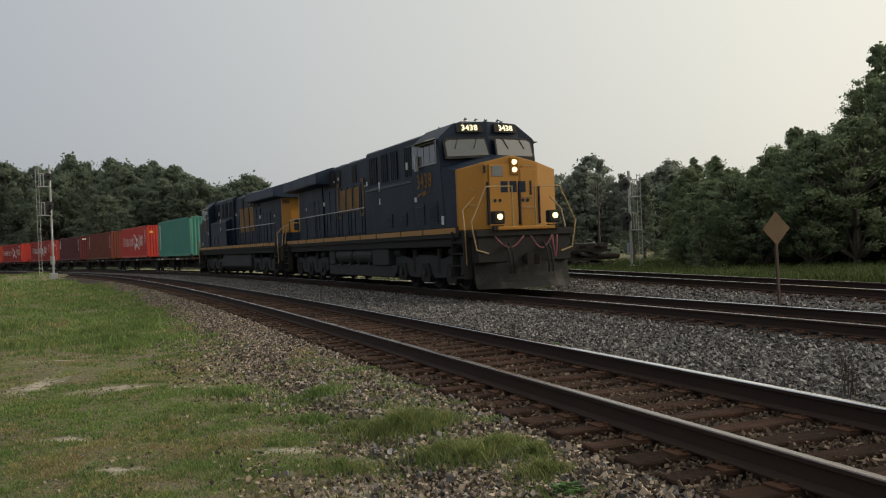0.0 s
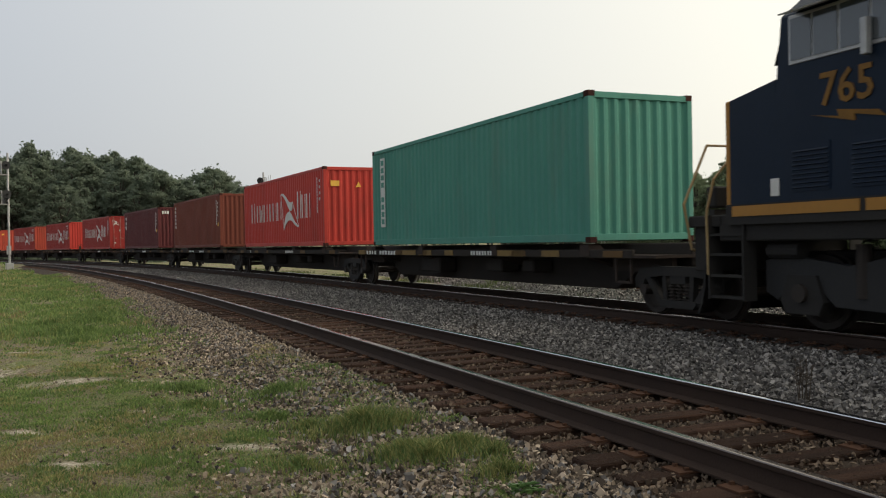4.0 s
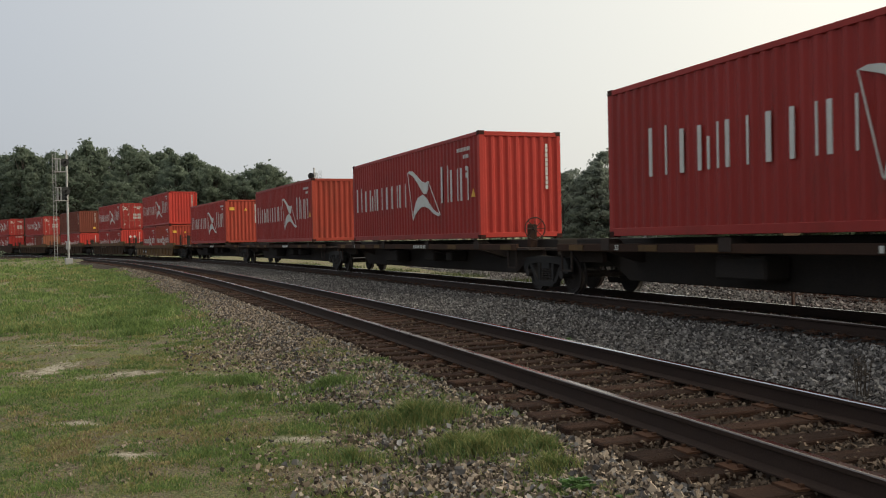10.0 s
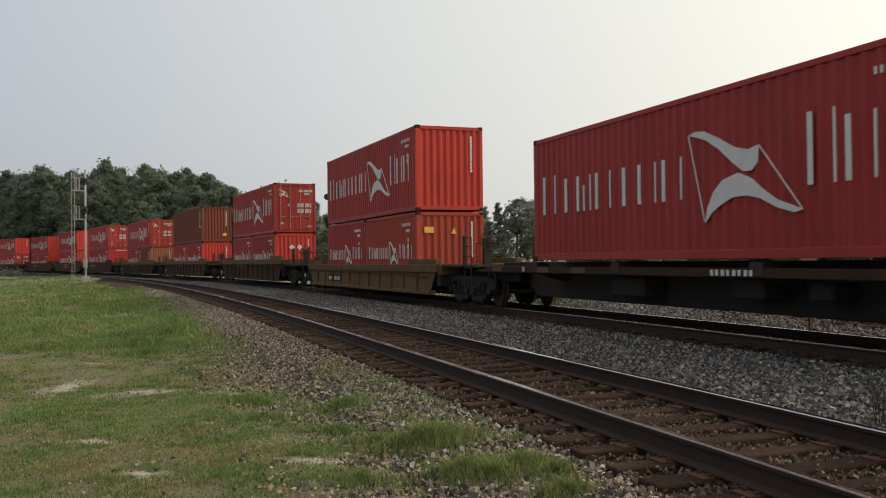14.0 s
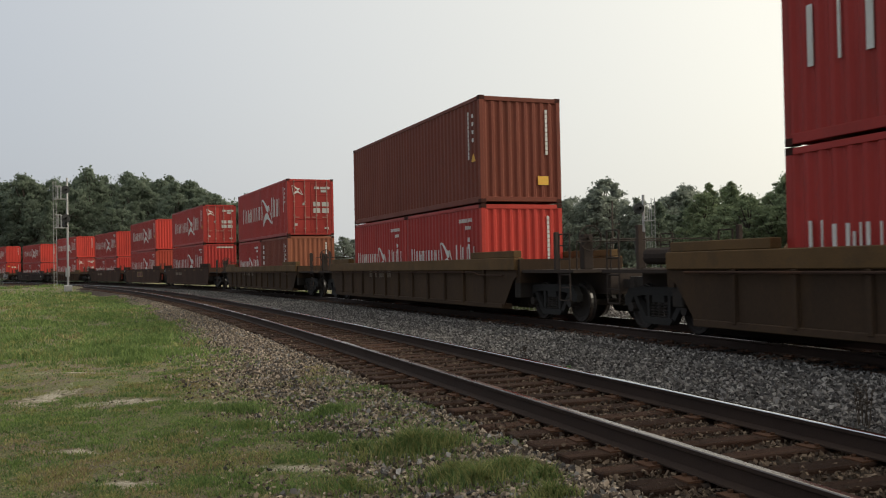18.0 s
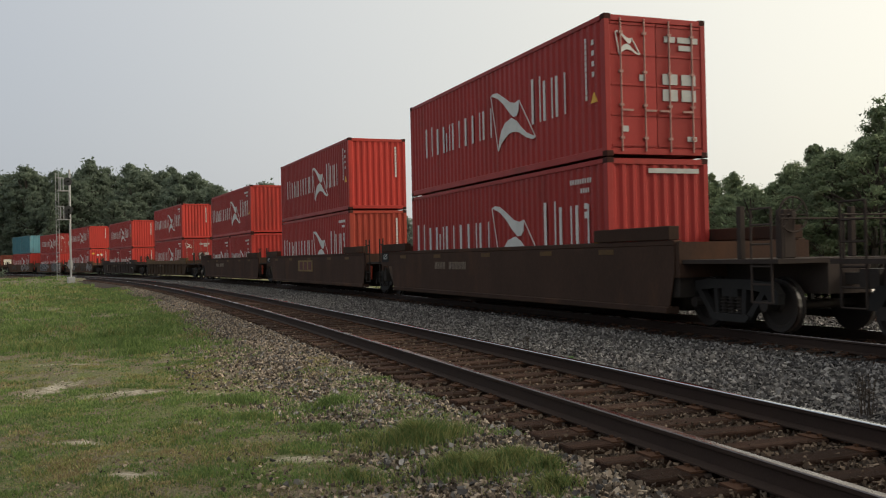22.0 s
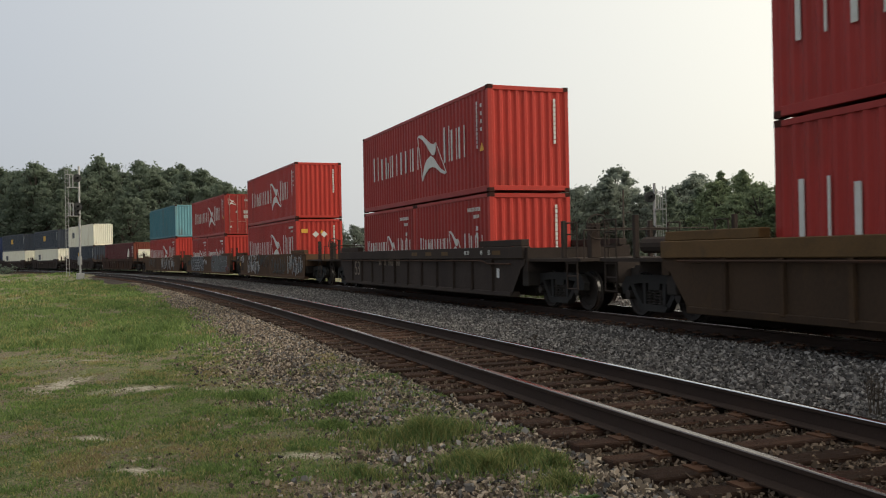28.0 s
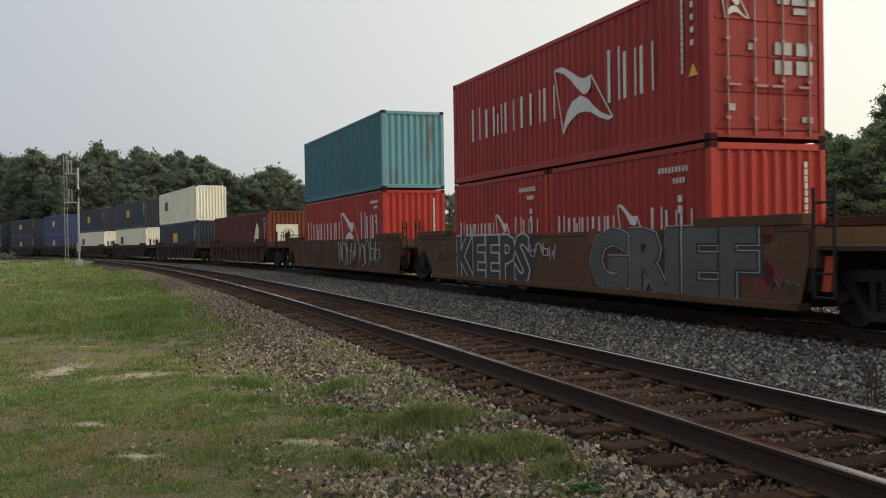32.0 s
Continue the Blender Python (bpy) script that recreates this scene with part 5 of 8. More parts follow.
for i, u in enumerate((423.71, 443.13, 462.27)):
    w = well_car(u, (413.9, 433.42, 452.7)[i], (433.42, 452.7, 472.0)[i], "brown graffiti-covered articulated well car unit", "smooth", (i == 0, i == 2), "car_brown", False)
    SCRAWLED.append(w)
for i in range(7):
    u = 485.1 + 22.9 * i
    well_car(u, u - 9.55, u + 9.55, DARK_L, paint="car_near_black" if i else "car_dark")

# ---------------------------------------------------------------- paint sprayed on the well cars
M["spray_red"] = surf("red_spray_paint", (0.16, 0.016, 0.018), (0.11, 0.014, 0.015), 0.7, scale=3, fine=40, bump=0.1)
M["spray_grey"] = surf("grey_spray_paint", (0.082, 0.084, 0.080), (0.058, 0.060, 0.058), 0.7, scale=2, fine=30, bump=0.03)
M["spray_white"] = surf("pale_spray_paint", (0.42, 0.43, 0.44), (0.30, 0.31, 0.32), 0.7, scale=2, fine=30, bump=0.03)
M["spray_dark"] = surf("black_spray_paint", (0.018, 0.018, 0.02), (0.026, 0.026, 0.028), 0.7, scale=2, fine=30, bump=0.03)


def sprayed(parent, body, x0, x1, z0, z1, layers):
    """Fat sprayed letters, layer over layer: shadow, outline, fill (the last layer gives the size)."""
    made = [lettered(parent, body, 0, 0, 0, 1.0, mat, "graffiti", thick=thick, depth=0.002) for mat, thick, slip in layers]
    xs, zs = [v.co.x for v in made[-1].data.vertices], [v.co.z for v in made[-1].data.vertices]
    fit = Matrix.Diagonal(((x1 - x0) / (max(xs) - min(xs)), 1, (z1 - z0) / (max(zs) - min(zs)), 1)) @ Matrix.Translation((-(max(xs) + min(xs)) / 2, 0, -(max(zs) + min(zs)) / 2))
    for k, (g, (mat, thick, slip)) in enumerate(zip(made, layers)):
        g.matrix_basis = Matrix.Translation(((x0 + x1) / 2 + slip, -1.457 - 0.005 * k, (z0 + z1) / 2 - slip)) @ fit


def blots(parent, x0, x1, z0, z1, count, mat, seed):
    """Rounded sprayed patches of ground colour behind the letters."""
    rnd = random.Random(seed)
    for i in range(count):
        cx, cz = rnd.uniform(x0, x1), rnd.uniform(z0, z1)
        r = rnd.uniform(0.12, 0.30)
        bm = B()
        prism(bm, [(cx + r * rnd.uniform(0.8, 1.3) * math.cos(a), min(1.58, max(0.34, cz + r * rnd.uniform(0.6, 1.0) * math.sin(a)))) for a in np.linspace(0, 6.0, 12)], "y", -1.4555, -1.4525)
        part("graffiti", bm, M[mat], parent, "sprayed colour patch")


def scribble(parent, x0, x1, z0, z1, count, mat, seed):
    """Unreadable sprayed strokes: arches, hooks and slanted bars, each its own piece."""
    rnd = random.Random(seed)
    w = (x1 - x0) / count
    for i in range(count):
        cx, h = x0 + (i + 0.5) * w, (z1 - z0) * rnd.uniform(0.7, 1.0)
        kind, bm = rnd.random(), B()
        zb = z0 + rnd.uniform(0, z1 - z0 - h)
        if kind < 0.45:
            a0, a1 = rnd.uniform(-2.6, -1.6), rnd.uniform(1.7, 3.4)
            pts = [(cx + 0.5 * w * math.sin(a), zb + h * (0.45 + 0.55 * math.cos(a))) for a in np.linspace(a0, a1, 9)]
        elif kind < 0.75:
            pts = [(cx - 0.4 * w, zb + h * 0.9), (cx - 0.2 * w, zb), (cx + 0.1 * w, zb + h * rnd.uniform(0.5, 0.9)), (cx + 0.3 * w, zb + h * 0.1), (cx + 0.5 * w, zb + h)]
        else:
            pts = [(cx - 0.3 * w, zb + h), (cx - 0.3 * w, zb), (cx + 0.4 * w, zb + h * rnd.uniform(0.0, 0.3)), (cx + 0.35 * w, zb + h * 0.6), (cx - 0.3 * w, zb + h * 0.55)]
        pipe(bm, [(x + rnd.uniform(-0.03, 0.03), -1.459, z + rnd.uniform(-0.03, 0.03)) for x, z in pts], rnd.uniform(0.014, 0.022), 4)
        part("graffiti", bm, M[mat], parent, "unreadable sprayed stroke")


blots(SCRAWLED[1], -5.3, -0.2, 0.5, 1.4, 8, "spray_dark", 3)
blots(SCRAWLED[1], 2.3, 8.0, 0.5, 1.45, 18, "spray_red", 4)
blots(SCRAWLED[1], 7.6, 8.0, 0.8, 1.3, 2, "car_yellow", 6)
sprayed(SCRAWLED[1], "KEEPS", -5.2, -0.45, 0.28, 1.46, (("spray_dark", 0.085, 0.06), ("spray_white", 0.055, 0.0), ("spray_dark", 0.026, 0.0)))
sprayed(SCRAWLED[1], "GRIEF", 2.5, 7.66, 0.30, 1.50, (("spray_dark", 0.095, 0.03), ("spray_white", 0.074, 0.0), ("spray_dark", 0.064, 0.0), ("spray_grey", 0.044, 0.0)))
scribble(SCRAWLED[1], -0.45, 0.9, 0.85, 1.25, 4, "spray_white", 1)
scribble(SCRAWLED[1], -6.9, -5.3, 0.75, 1.2, 6, "spray_grey", 8)
scribble(SCRAWLED[1], 7.95, 8.6, 0.4, 0.7, 3, "spray_grey", 9)
blots(SCRAWLED[0], -5.0, -1.8, 0.5, 1.35, 14, "spray_dark", 5)
scribble(SCRAWLED[0], -5.1, -1.6, 0.4, 1.12, 9, "spray_white", 2)
scribble(SCRAWLED[0], -4.9, -2.4, 1.12, 1.48, 5, "spray_white", 12)
scribble(SCRAWLED[0], -1.4, 0.8, 0.75, 1.45, 6, "spray_grey", 3)
scribble(SCRAWLED[0], 1.4, 4.8, 0.52, 1.32, 9, "spray_grey", 4)
scribble(SCRAWLED[0], 1.8, 4.4, 0.40, 0.62, 7, "spray_grey", 44)
blots(SCRAWLED[0], 5.5, 8.0, 0.5, 1.3, 12, "spray_dark", 25)
scribble(SCRAWLED[0], 5.2, 8.3, 0.40, 1.45, 7, "spray_white", 24)
part("number_panel", boxed(-8.66, -7.72, -1.458, -1.446, 1.10, 1.43), M["dark_mark"], SCRAWLED[0], "black painted panel")
part("number_panel", boxed(-7.70, -7.36, -1.458, -1.446, 1.10, 1.43), M["car_gold"], SCRAWLED[0], "tan painted patch")
lettered(SCRAWLED[0], "125 T", -8.18, -1.464, 1.31, 0.24, "mark")
lettered(SCRAWLED[0], "53", -6.75, -1.458, 0.72, 0.62, "dark_mark", thick=0.012)
part("notice", boxed(-7.55, -7.40, -1.458, -1.446, 0.78, 1.0), M["yellow_mark"], SCRAWLED[0], "pale yellow label")
scribble(SCRAWLED[0], -7.2, -6.2, 1.0, 1.44, 3, "spray_white", 31)
scribble(SCRAWLED[2], 0.8, 6.5, 0.45, 1.45, 9, "spray_white", 5)
blots(SCRAWLED[2], 0.8, 6.4, 0.5, 1.3, 10, "spray_dark", 15)
scribble(SCRAWLED[2], -5.5, -2.4, 0.6, 1.4, 6, "spray_grey", 6)


# ---------------------------------------------------------------- locomotives
def loco_bogie(parent, x):
    def bolster():
        bm = B()
        box(bm, -2.6, 2.6, -0.6, 0.6, 0.7, 1.1)
        return mesh_of("bogie", bm, M["loco_black"])

    def sideframe(s):
        bm = B()
        prism(bm, [(-2.75, 0.98), (-2.75, 0.52), (-2.5, 0.40), (-2.3, 0.62), (-1.7, 0.62), (-1.45, 0.36), (-0.6, 0.33), (-0.35, 0.60), (0.35, 0.60), (0.6, 0.33), (1.45, 0.36), (1.7, 0.62), (2.3, 0.62), (2.5, 0.40), (2.75, 0.52), (2.75, 0.98), (2.3, 1.06), (1.2, 0.90), (0.6, 1.04), (-0.6, 1.04), (-1.2, 0.90), (-2.3, 1.06)], "y", s * 1.12 - 0.07, s * 1.12 + 0.07)
        bmesh.ops.bevel(bm, geom=bm.edges[:], offset=0.015, segments=1, affect="EDGES", clamp_overlap=True)
        return mesh_of("sideframe", bm, M["tank"])

    def journal(s):
        bm = B()
        prism(bm, [(-0.30, 0.24), (0.30, 0.24), (0.40, 0.42), (0.26, 0.78), (-0.26, 0.78), (-0.40, 0.42)], "y", s * 1.12 - 0.12, s * 1.12 + 0.12)
        return mesh_of("journal_box", bm, M["loco_black"])
    b = part("bogie", shared("loco_bogie", bolster), None, parent, "three-axle bogie, dusty black")
    b.location.x = x
    for xx in (-1.35, 0.65, 1.35):
        part("traction_motor", shared("motor", lambda: mesh_of("traction_motor", boxed(-0.55, 0.45, -0.62, 0.62, 0.14, 0.86, bevel=0.04), M["loco_black"])), None, b).location.x = xx
    for s in (-1, 1):
        part("sideframe", shared(("locoframe", s), lambda: sideframe(s)), None, b, "dusty cast steel side frame")
        for xx in (-2.3, 2.3):
            part("brake_cylinder", shared(("cylinder", s), lambda: mesh_of("brake_cylinder", rodded((-0.3, s * 1.2, 1.12), (0.3, s * 1.2, 1.12), 0.12, 10), M["loco_black"])), None, b).location.x = xx
        for xx in (-1.0, 1.0):
            part("spring", shared(("locospring", s), lambda: mesh_of("spring", rodded((0, s * 1.14, 0.50), (0, s * 1.14, 1.2), 0.10, 10), M["wheel"])), None, b).location.x = xx
        for e in (-2.0, 0.0, 2.0):
            part("journal_box", shared(("journal", s), lambda: journal(s)), None, b).location.x = e
            part("bearing_cap", shared(("lococap", s), lambda: mesh_of("bearing_cap", rodded((0, s * 1.16, 0.53), (0, s * 1.30, 0.53), 0.13, 12), M["wheel"])), None, b).location.x = e
            w = part("wheel", shared(("locowheel", s), lambda: wheel_mesh(0.53, s)), None, b)
            w.location.x = e
            w = part("tread", shared(("locotread", s), lambda: tread_mesh(0.53, s)), None, b)
            w.location.x = e
            w = part("brake_shoe", shared(("shoe", s), lambda: mesh_of("brake_shoe", boxed(-0.07, 0.07, s * 0.78 - 0.06, s * 0.78 + 0.06, 0.35, 0.75, bevel=0.015), M["loco_black"])), None, b)
            w.location.x = e + 0.66
    return b


def rounded(outline, axis, lo, hi, bevel=0.03):
    bm = B()
    prism(bm, outline, axis, lo, hi)
    bmesh.ops.bevel(bm, geom=bm.edges[:], offset=bevel, segments=2, affect="EDGES", clamp_overlap=True)
    return bm


def rail_run(root, points, every, base, mat="loco_blue", top="rail_yellow"):
    """A hand rail along points, on posts down to base."""
    bm = B()
    pipe(bm, points, 0.020, 6)
    r = part("handrail", bm, M[top], root, "pale painted hand rail")
    (x0, y0, z0), (x1, y1, z1) = points[0], points[-1]
    n = max(1, round(abs(x1 - x0) / every))
    for i in range(n + 1):
        x = x0 + (x1 - x0) * i / n
        part("stanchion", rodded((x, y0, base), (x, y0, z0), 0.022, 6), M[mat], r)


def blocks(bm, x0, x1, z0, z1, y, n, lean=0.12, gap=0.25):
    """Plain leaning blocks in place of a painted company name."""
    cell = (x1 - x0) / n
    for i in range(n):
        a, b = x0 + i * cell, x0 + (i + 1) * cell - gap * cell
        for p, q in ((0.0, 1.0),):
            xa, xb = a + (b - a) * p, a + (b - a) * q
            prism(bm, [(xa, z0), (xb, z0), (xb + lean * (z1 - z0), z1), (xa + lean * (z1 - z0), z1)], "y", y - 0.005, y + 0.005)


STRETCHED = set()


def TALLER(z):
    return 1.70 + (z - 1.70) * 1.088


def locomotive(u, lead, label):
    root = tagged(new("locomotive"), label, "locomotive", "locomotives at the head of the train")
    blue, yel, blk = M["loco_blue"], M["loco_yellow"], M["loco_black"]
    # frame and what hangs under it
    part("underframe", boxed(-10.3, 10.3, -1.45, 1.45, 1.26, 1.66, bevel=0.02), blk, root)
    for s in (-1, 1):
        sill = part("sill", boxed(-10.1, 10.05, s * 1.50 - 0.02, s * 1.50 + 0.02, 1.50, 1.79), blk, root)
        xs = [-10.0, -9.0, -7.7, -6.3, -4.9, -3.5, -2.1, -0.4, 1.4, 3.2, 5.6, 7.5, 9.95]
        for a, b in zip(xs, xs[1:]):
            part("stripe", boxed(a + 0.05, b - 0.05, s * 1.525 - 0.008, s * 1.525 + 0.008, 1.62, 1.765), yel, sill, "golden yellow edge stripe")
    bm = B()
    if lead:
        prism(bm, [(-3.6, 0.30), (4.2, 0.30), (4.5, 0.52), (4.5, 0.72), (-3.6, 0.72)], "y", -1.30, 1.30)
        prism(bm, [(-3.5, 0.70), (4.4, 0.70), (4.4, 1.26), (-3.5, 1.26)], "y", -0.95, 0.95)
    else:
        prism(bm, [(-1.30, 1.26), (-1.36, 0.55), (-1.10, 0.30), (1.10, 0.30), (1.36, 0.55), (1.30, 1.26)], "x", -4.0, 3.5)
    part("fuel_tank", bm, M["tank"], root, "dusty dark fuel tank", bevel=0.04)
    for s in (-1, 1) if lead else ():
        for x in (-1.23, 1.09):
            bm = B()
            lathe(bm, [(0.20, x - 1.13), (0.29, x - 1.02), (0.29, x + 1.02), (0.20, x + 1.13)], 16, lambda a, b, w: (w, s * 1.18 + a * 0.8, 1.06 + b))
            part("air_tank", bm, M["tank"], root, smooth=False)
            for dx in (-0.6, 0.6):
                part("tank_saddle", boxed(x + dx - 0.06, x + dx + 0.06, s * 1.18 - 0.16, s * 1.18 + 0.16, 0.70, 0.86), M["tank"], root)
        part("filter_box", boxed(2.28, 3.95, s * 1.25 - 0.14, s * 1.25 + 0.14, 0.70, 1.28, bevel=0.03), M["tank"], root)
        part("sand_box", boxed(-3.4, -2.6, s * 1.25 - 0.1, s * 1.25 + 0.1, 0.72, 1.28, bevel=0.03), M["tank"], root)
    for x in (-6.85, 6.85):
        loco_bogie(root, x)
    # long hood
    part("engine_hood", rounded([(-0.95, 1.68), (-0.95, 4.34), (-0.70, 4.46), (0.70, 4.46), (0.95, 4.34), (0.95, 1.68)], "x", -5.4, 1.2), blue, root)
    for s in (-1, 1):
        for k in range(7):
            x = -5.1 + k * 0.86
            d = part("hood_door", shared(("hooddoor", s), lambda: mesh_of("hood_door", boxed(0, 0.78, s * 0.965 - 0.02, s * 0.965 + 0.02, 1.85, 3.55, bevel=0.01), M["loco_blue"])), None, root)
            d.location.x = x
            part("latch", shared(("latchbar", s), lambda: mesh_of("latch", boxed(0.68, 0.72, s * 0.995 - 0.012, s * 0.995 + 0.012, 2.4, 2.6), M["loco_grey"])), None, d)
    part("exhaust", rounded([(-1.2, 4.40), (0.6, 4.40), (0.5, 4.66), (-1.05, 4.66)], "y", -0.38, 0.38), M["loco_grey"], root)
    for x in (-4.4, -3.0, 1.4):
        part("roof_hatch", boxed(x, x + 1.0, -0.5, 0.5, 4.44, 4.53, bevel=0.02), blue, root)
    # radiator end with its wide flared top
    part("radiator_hood", rounded([(-0.98, 1.68), (-0.98, 3.9), (0.98, 3.9), (0.98, 1.68)], "x", -9.55, -5.4), blue, root)
    part("radiator_top", rounded([(-1.0, 3.80), (-1.55, 3.86), (-1.55, 4.26), (-0.85, 4.46), (0.85, 4.46), (1.55, 4.26), (1.55, 3.86), (1.0, 3.80)], "x", -10.2, -4.2), M["loco_skylit"], root, "wide flared radiator housing")
    for x in (-9.4, -8.1, -6.8):
        part("radiator_grille", boxed(x, x + 1.1, -0.62, 0.62, 4.44, 4.50, bevel=0.01), M["loco_grey"], root)
    end = B()
    prism(end, [(-9.5, -1.0), (-9.64, -1.0), (-9.90, -0.62), (-9.90, 0.62), (-9.64, 1.0), (-9.5, 1.0)][::-1], "z", 2.20, 3.80)
    tail = part("hood_end", end, yel, root, "golden yellow hood end", bevel=0.02)
    base = B()
    prism(base, [(-9.5, -1.0), (-9.64, -1.0), (-9.90, -0.62), (-9.90, 0.62), (-9.64, 1.0), (-9.5, 1.0)][::-1], "z", 1.68, 2.20)
    part("hood_end_base", base, blue, root, bevel=0.02)
    for i in range(3):
        y = -0.50 + i * 0.36
        part("company_bar", boxed(-9.915, -9.898, y, y + 0.26, 2.30, 2.80), blue, tail, "plain dark blue block")
    part("end_window", boxed(-9.925, -9.895, -0.24, 0.04, 3.28, 3.50), M["glass"], tail)
    if not lead:
        t = lettered(tail, "765", 0, 0, 0, 0.26, "loco_blue", "road_number", thick=0.004)
        t.matrix_basis = Matrix.Translation((-9.78, 0.835, 3.62)) @ Matrix.Rotation(radians(-90 - 34), 4, "Z")
    lamp = part("lamp_box", boxed(-10.32, -9.88, -0.30, 0.06, 3.56, 4.06, bevel=0.02), blk, root)
    for z in (3.70, 3.92):
        part("headlight", rodded((-10.35, -0.12, z), (-10.30, -0.12, z), 0.085, 14), M["lamp_off"], lamp, "unlit round lamp")
    for s in (-1, 1):
        bm = B()
        for k in range(8):
            z = 2.1 + k * 0.16
            box(bm, -9.2, -7.6, s * 0.985 - 0.015, s * 0.985 + 0.015, z, z + 0.05)
        part("intake_grille", bm, M["loco_blue"], root)
        for x in (-7.3, -6.6, -5.9):
            part("hood_door", boxed(x, x + 0.62, s * 0.99 - 0.018, s * 0.99 + 0.018, 1.85, 3.3, bevel=0.01), blue, root)
    # auxiliary cabinets behind the cab
    part("cabinet", rounded([(-1.08, 1.68), (-1.08, 4.40), (-0.8, 4.52), (0.8, 4.52), (1.08, 4.40), (1.08, 1.68)], "x", 1.1, 6.75), blue, root)
    part("side_cabinet", rounded([(-1.42, 1.68), (-1.42, 3.16), (-1.06, 3.30), (1.06, 3.30), (1.42, 3.16), (1.42, 1.68)], "x", 1.75, 6.72), blue, root)
    for s in (-1, 1):
        for x, w, h0, h1 in ((4.15, 0.45, 1.95, 2.3), (5.45, 0.50, 1.95, 2.3), (6.95, 0.70, 1.93, 2.45), (8.05, 0.62, 1.93, 2.45)):
            if w:
                bm = B()
                n = int((h1 - h0) / 0.055)
                yy = s * (1.43 if x < 6.3 else 1.515)
                for k in range(n):
                    z = h0 + k * 0.055
                    prism(bm, [(yy, z), (yy + s * 0.028, z + 0.012), (yy, z + 0.042)][::s], "x", x, x + w)
                box(bm, x - 0.03, x + w + 0.03, yy - 0.008, yy + 0.008, h0 - 0.03, h1 + 0.03)
                part("louvre", bm, blue, root, "louvred vent panel")
        for x, w in ((1.45, 0.75), (2.75, 0.55), (3.75, 0.55), (5.05, 0.55), (5.85, 0.62)):
            screen = part("air_screen", boxed(x, x + w, s * 1.085 - 0.012, s * 1.085 + 0.012, 3.42, 4.20), M["loco_black"], root, "dark recessed air screen")
            for k in range(4):
                xx = x + w * k / 3
                part("screen_bar", boxed(xx - 0.02, xx + 0.02, s * 1.10 - 0.012, s * 1.10 + 0.012, 3.38, 4.24), blue, screen)
        for x, w in ((-5.0, 1.5), (-3.2, 0.5), (-1.1, 0.5)):
            part("air_screen", boxed(x, x + w, s * 0.962 - 0.012, s * 0.962 + 0.012, 3.66, 4.24), M["loco_black"], root, "dark air intake below the roof edge")
        part("grab_rail", rodded((1.9, s * 1.46, 3.14), (6.5, s * 1.46, 3.14), 0.014, 6), M["loco_grey"], root)
    # the body above the deck is a little taller than drawn so far
    for ob in root.children_recursive:
        if ob.matrix_basis.translation.z > 1.7:
            ob.matrix_basis.translation.z = TALLER(ob.matrix_basis.translation.z)
            continue
        if ob.data.name in STRETCHED:
            continue
        STRETCHED.add(ob.data.name)
        for v in ob.data.vertices:
            if v.co.z > 1.70:
                v.co.z = TALLER(v.co.z)
    # cab, its front a shallow V that leans back
    def lean(y, z, out=0.0):
        return Vector((9.42 - max(0.0, z - 3.4) * 0.36 - 0.14 * abs(y) + out, y, z))
    sec = [(-1.51, 1.68), (-1.51, 4.30), (-0.98, 4.75), (0.0, 4.80), (0.98, 4.75), (1.51, 4.30), (1.51, 1.68), (0.0, 1.68)]
    bm = B()
    back = [bm.verts.new((6.7, y, z)) for y, z in sec]
    front = [bm.verts.new(lean(y, z)) for y, z in sec]
    bm.faces.new(back)
    bm.faces.new([front[i] for i in (7, 3, 2, 1, 0)])
    bm.faces.new([front[i] for i in (7, 6, 5, 4, 3)])
    for i in range(len(sec)):
        j = (i + 1) % len(sec)
        bm.faces.new((back[i], front[i], front[j], back[j]))
    bmesh.ops.recalc_face_normals(bm, faces=bm.faces[:])
    bmesh.ops.bevel(bm, geom=bm.edges[:], offset=0.02, segments=1, affect="EDGES", clamp_overlap=True)
    cab = part("cab", bm, blue, root, "dark blue driver's cab")
    part("roof_unit", rounded([(6.9, 4.76), (8.4, 4.76), (8.3, 4.88), (7.0, 4.88)], "y", -0.55, 0.55), M["loco_grey"], cab, "flat air conditioner on the roof")
    for x, y in ((8.75, -0.6), (8.7, -0.25), (8.6, 0.1), (8.6, 0.5), (8.3, 0.75), (6.8, -0.6)):
        bm = B()
        rod(bm, (x, y, 4.74), (x, y, 4.92), 0.012, 5)
        rod(bm, (x - 0.05, y, 4.86), (x + 0.12, y, 4.86), 0.022, 8)
        part("horn", bm, M["loco_grey"], cab)

    def slab(corners, near, far):
        """A thin plate lying on the leaning front, between two offsets."""
        bm = B()
        a = [bm.verts.new(lean(y, z, near)) for y, z in corners]
        b = [bm.verts.new(lean(y, z, far)) for y, z in corners]
        bm.faces.new(a)
        bm.faces.new(b[::-1])
        for i in range(len(corners)):
            j = (i + 1) % len(corners)
            bm.faces.new((a[i], b[i], b[j], a[j]))
        bmesh.ops.recalc_face_normals(bm, faces=bm.faces[:])
        return bm
    for s in (-1, 1):
        part("window_frame", slab([(s * 0.09, 3.74), (s * 1.40, 3.70), (s * 1.40, 4.20), (s * 1.28, 4.31), (s * 0.13, 4.33)], -0.01, 0.012), M["loco_black"], cab)
        part("windscreen", slab([(s * 0.14, 3.80), (s * 1.34, 3.77), (s * 1.34, 4.17), (s * 1.25, 4.25), (s * 0.18, 4.27)], -0.01, 0.02), M["glass"], cab, "flat cab windscreen")
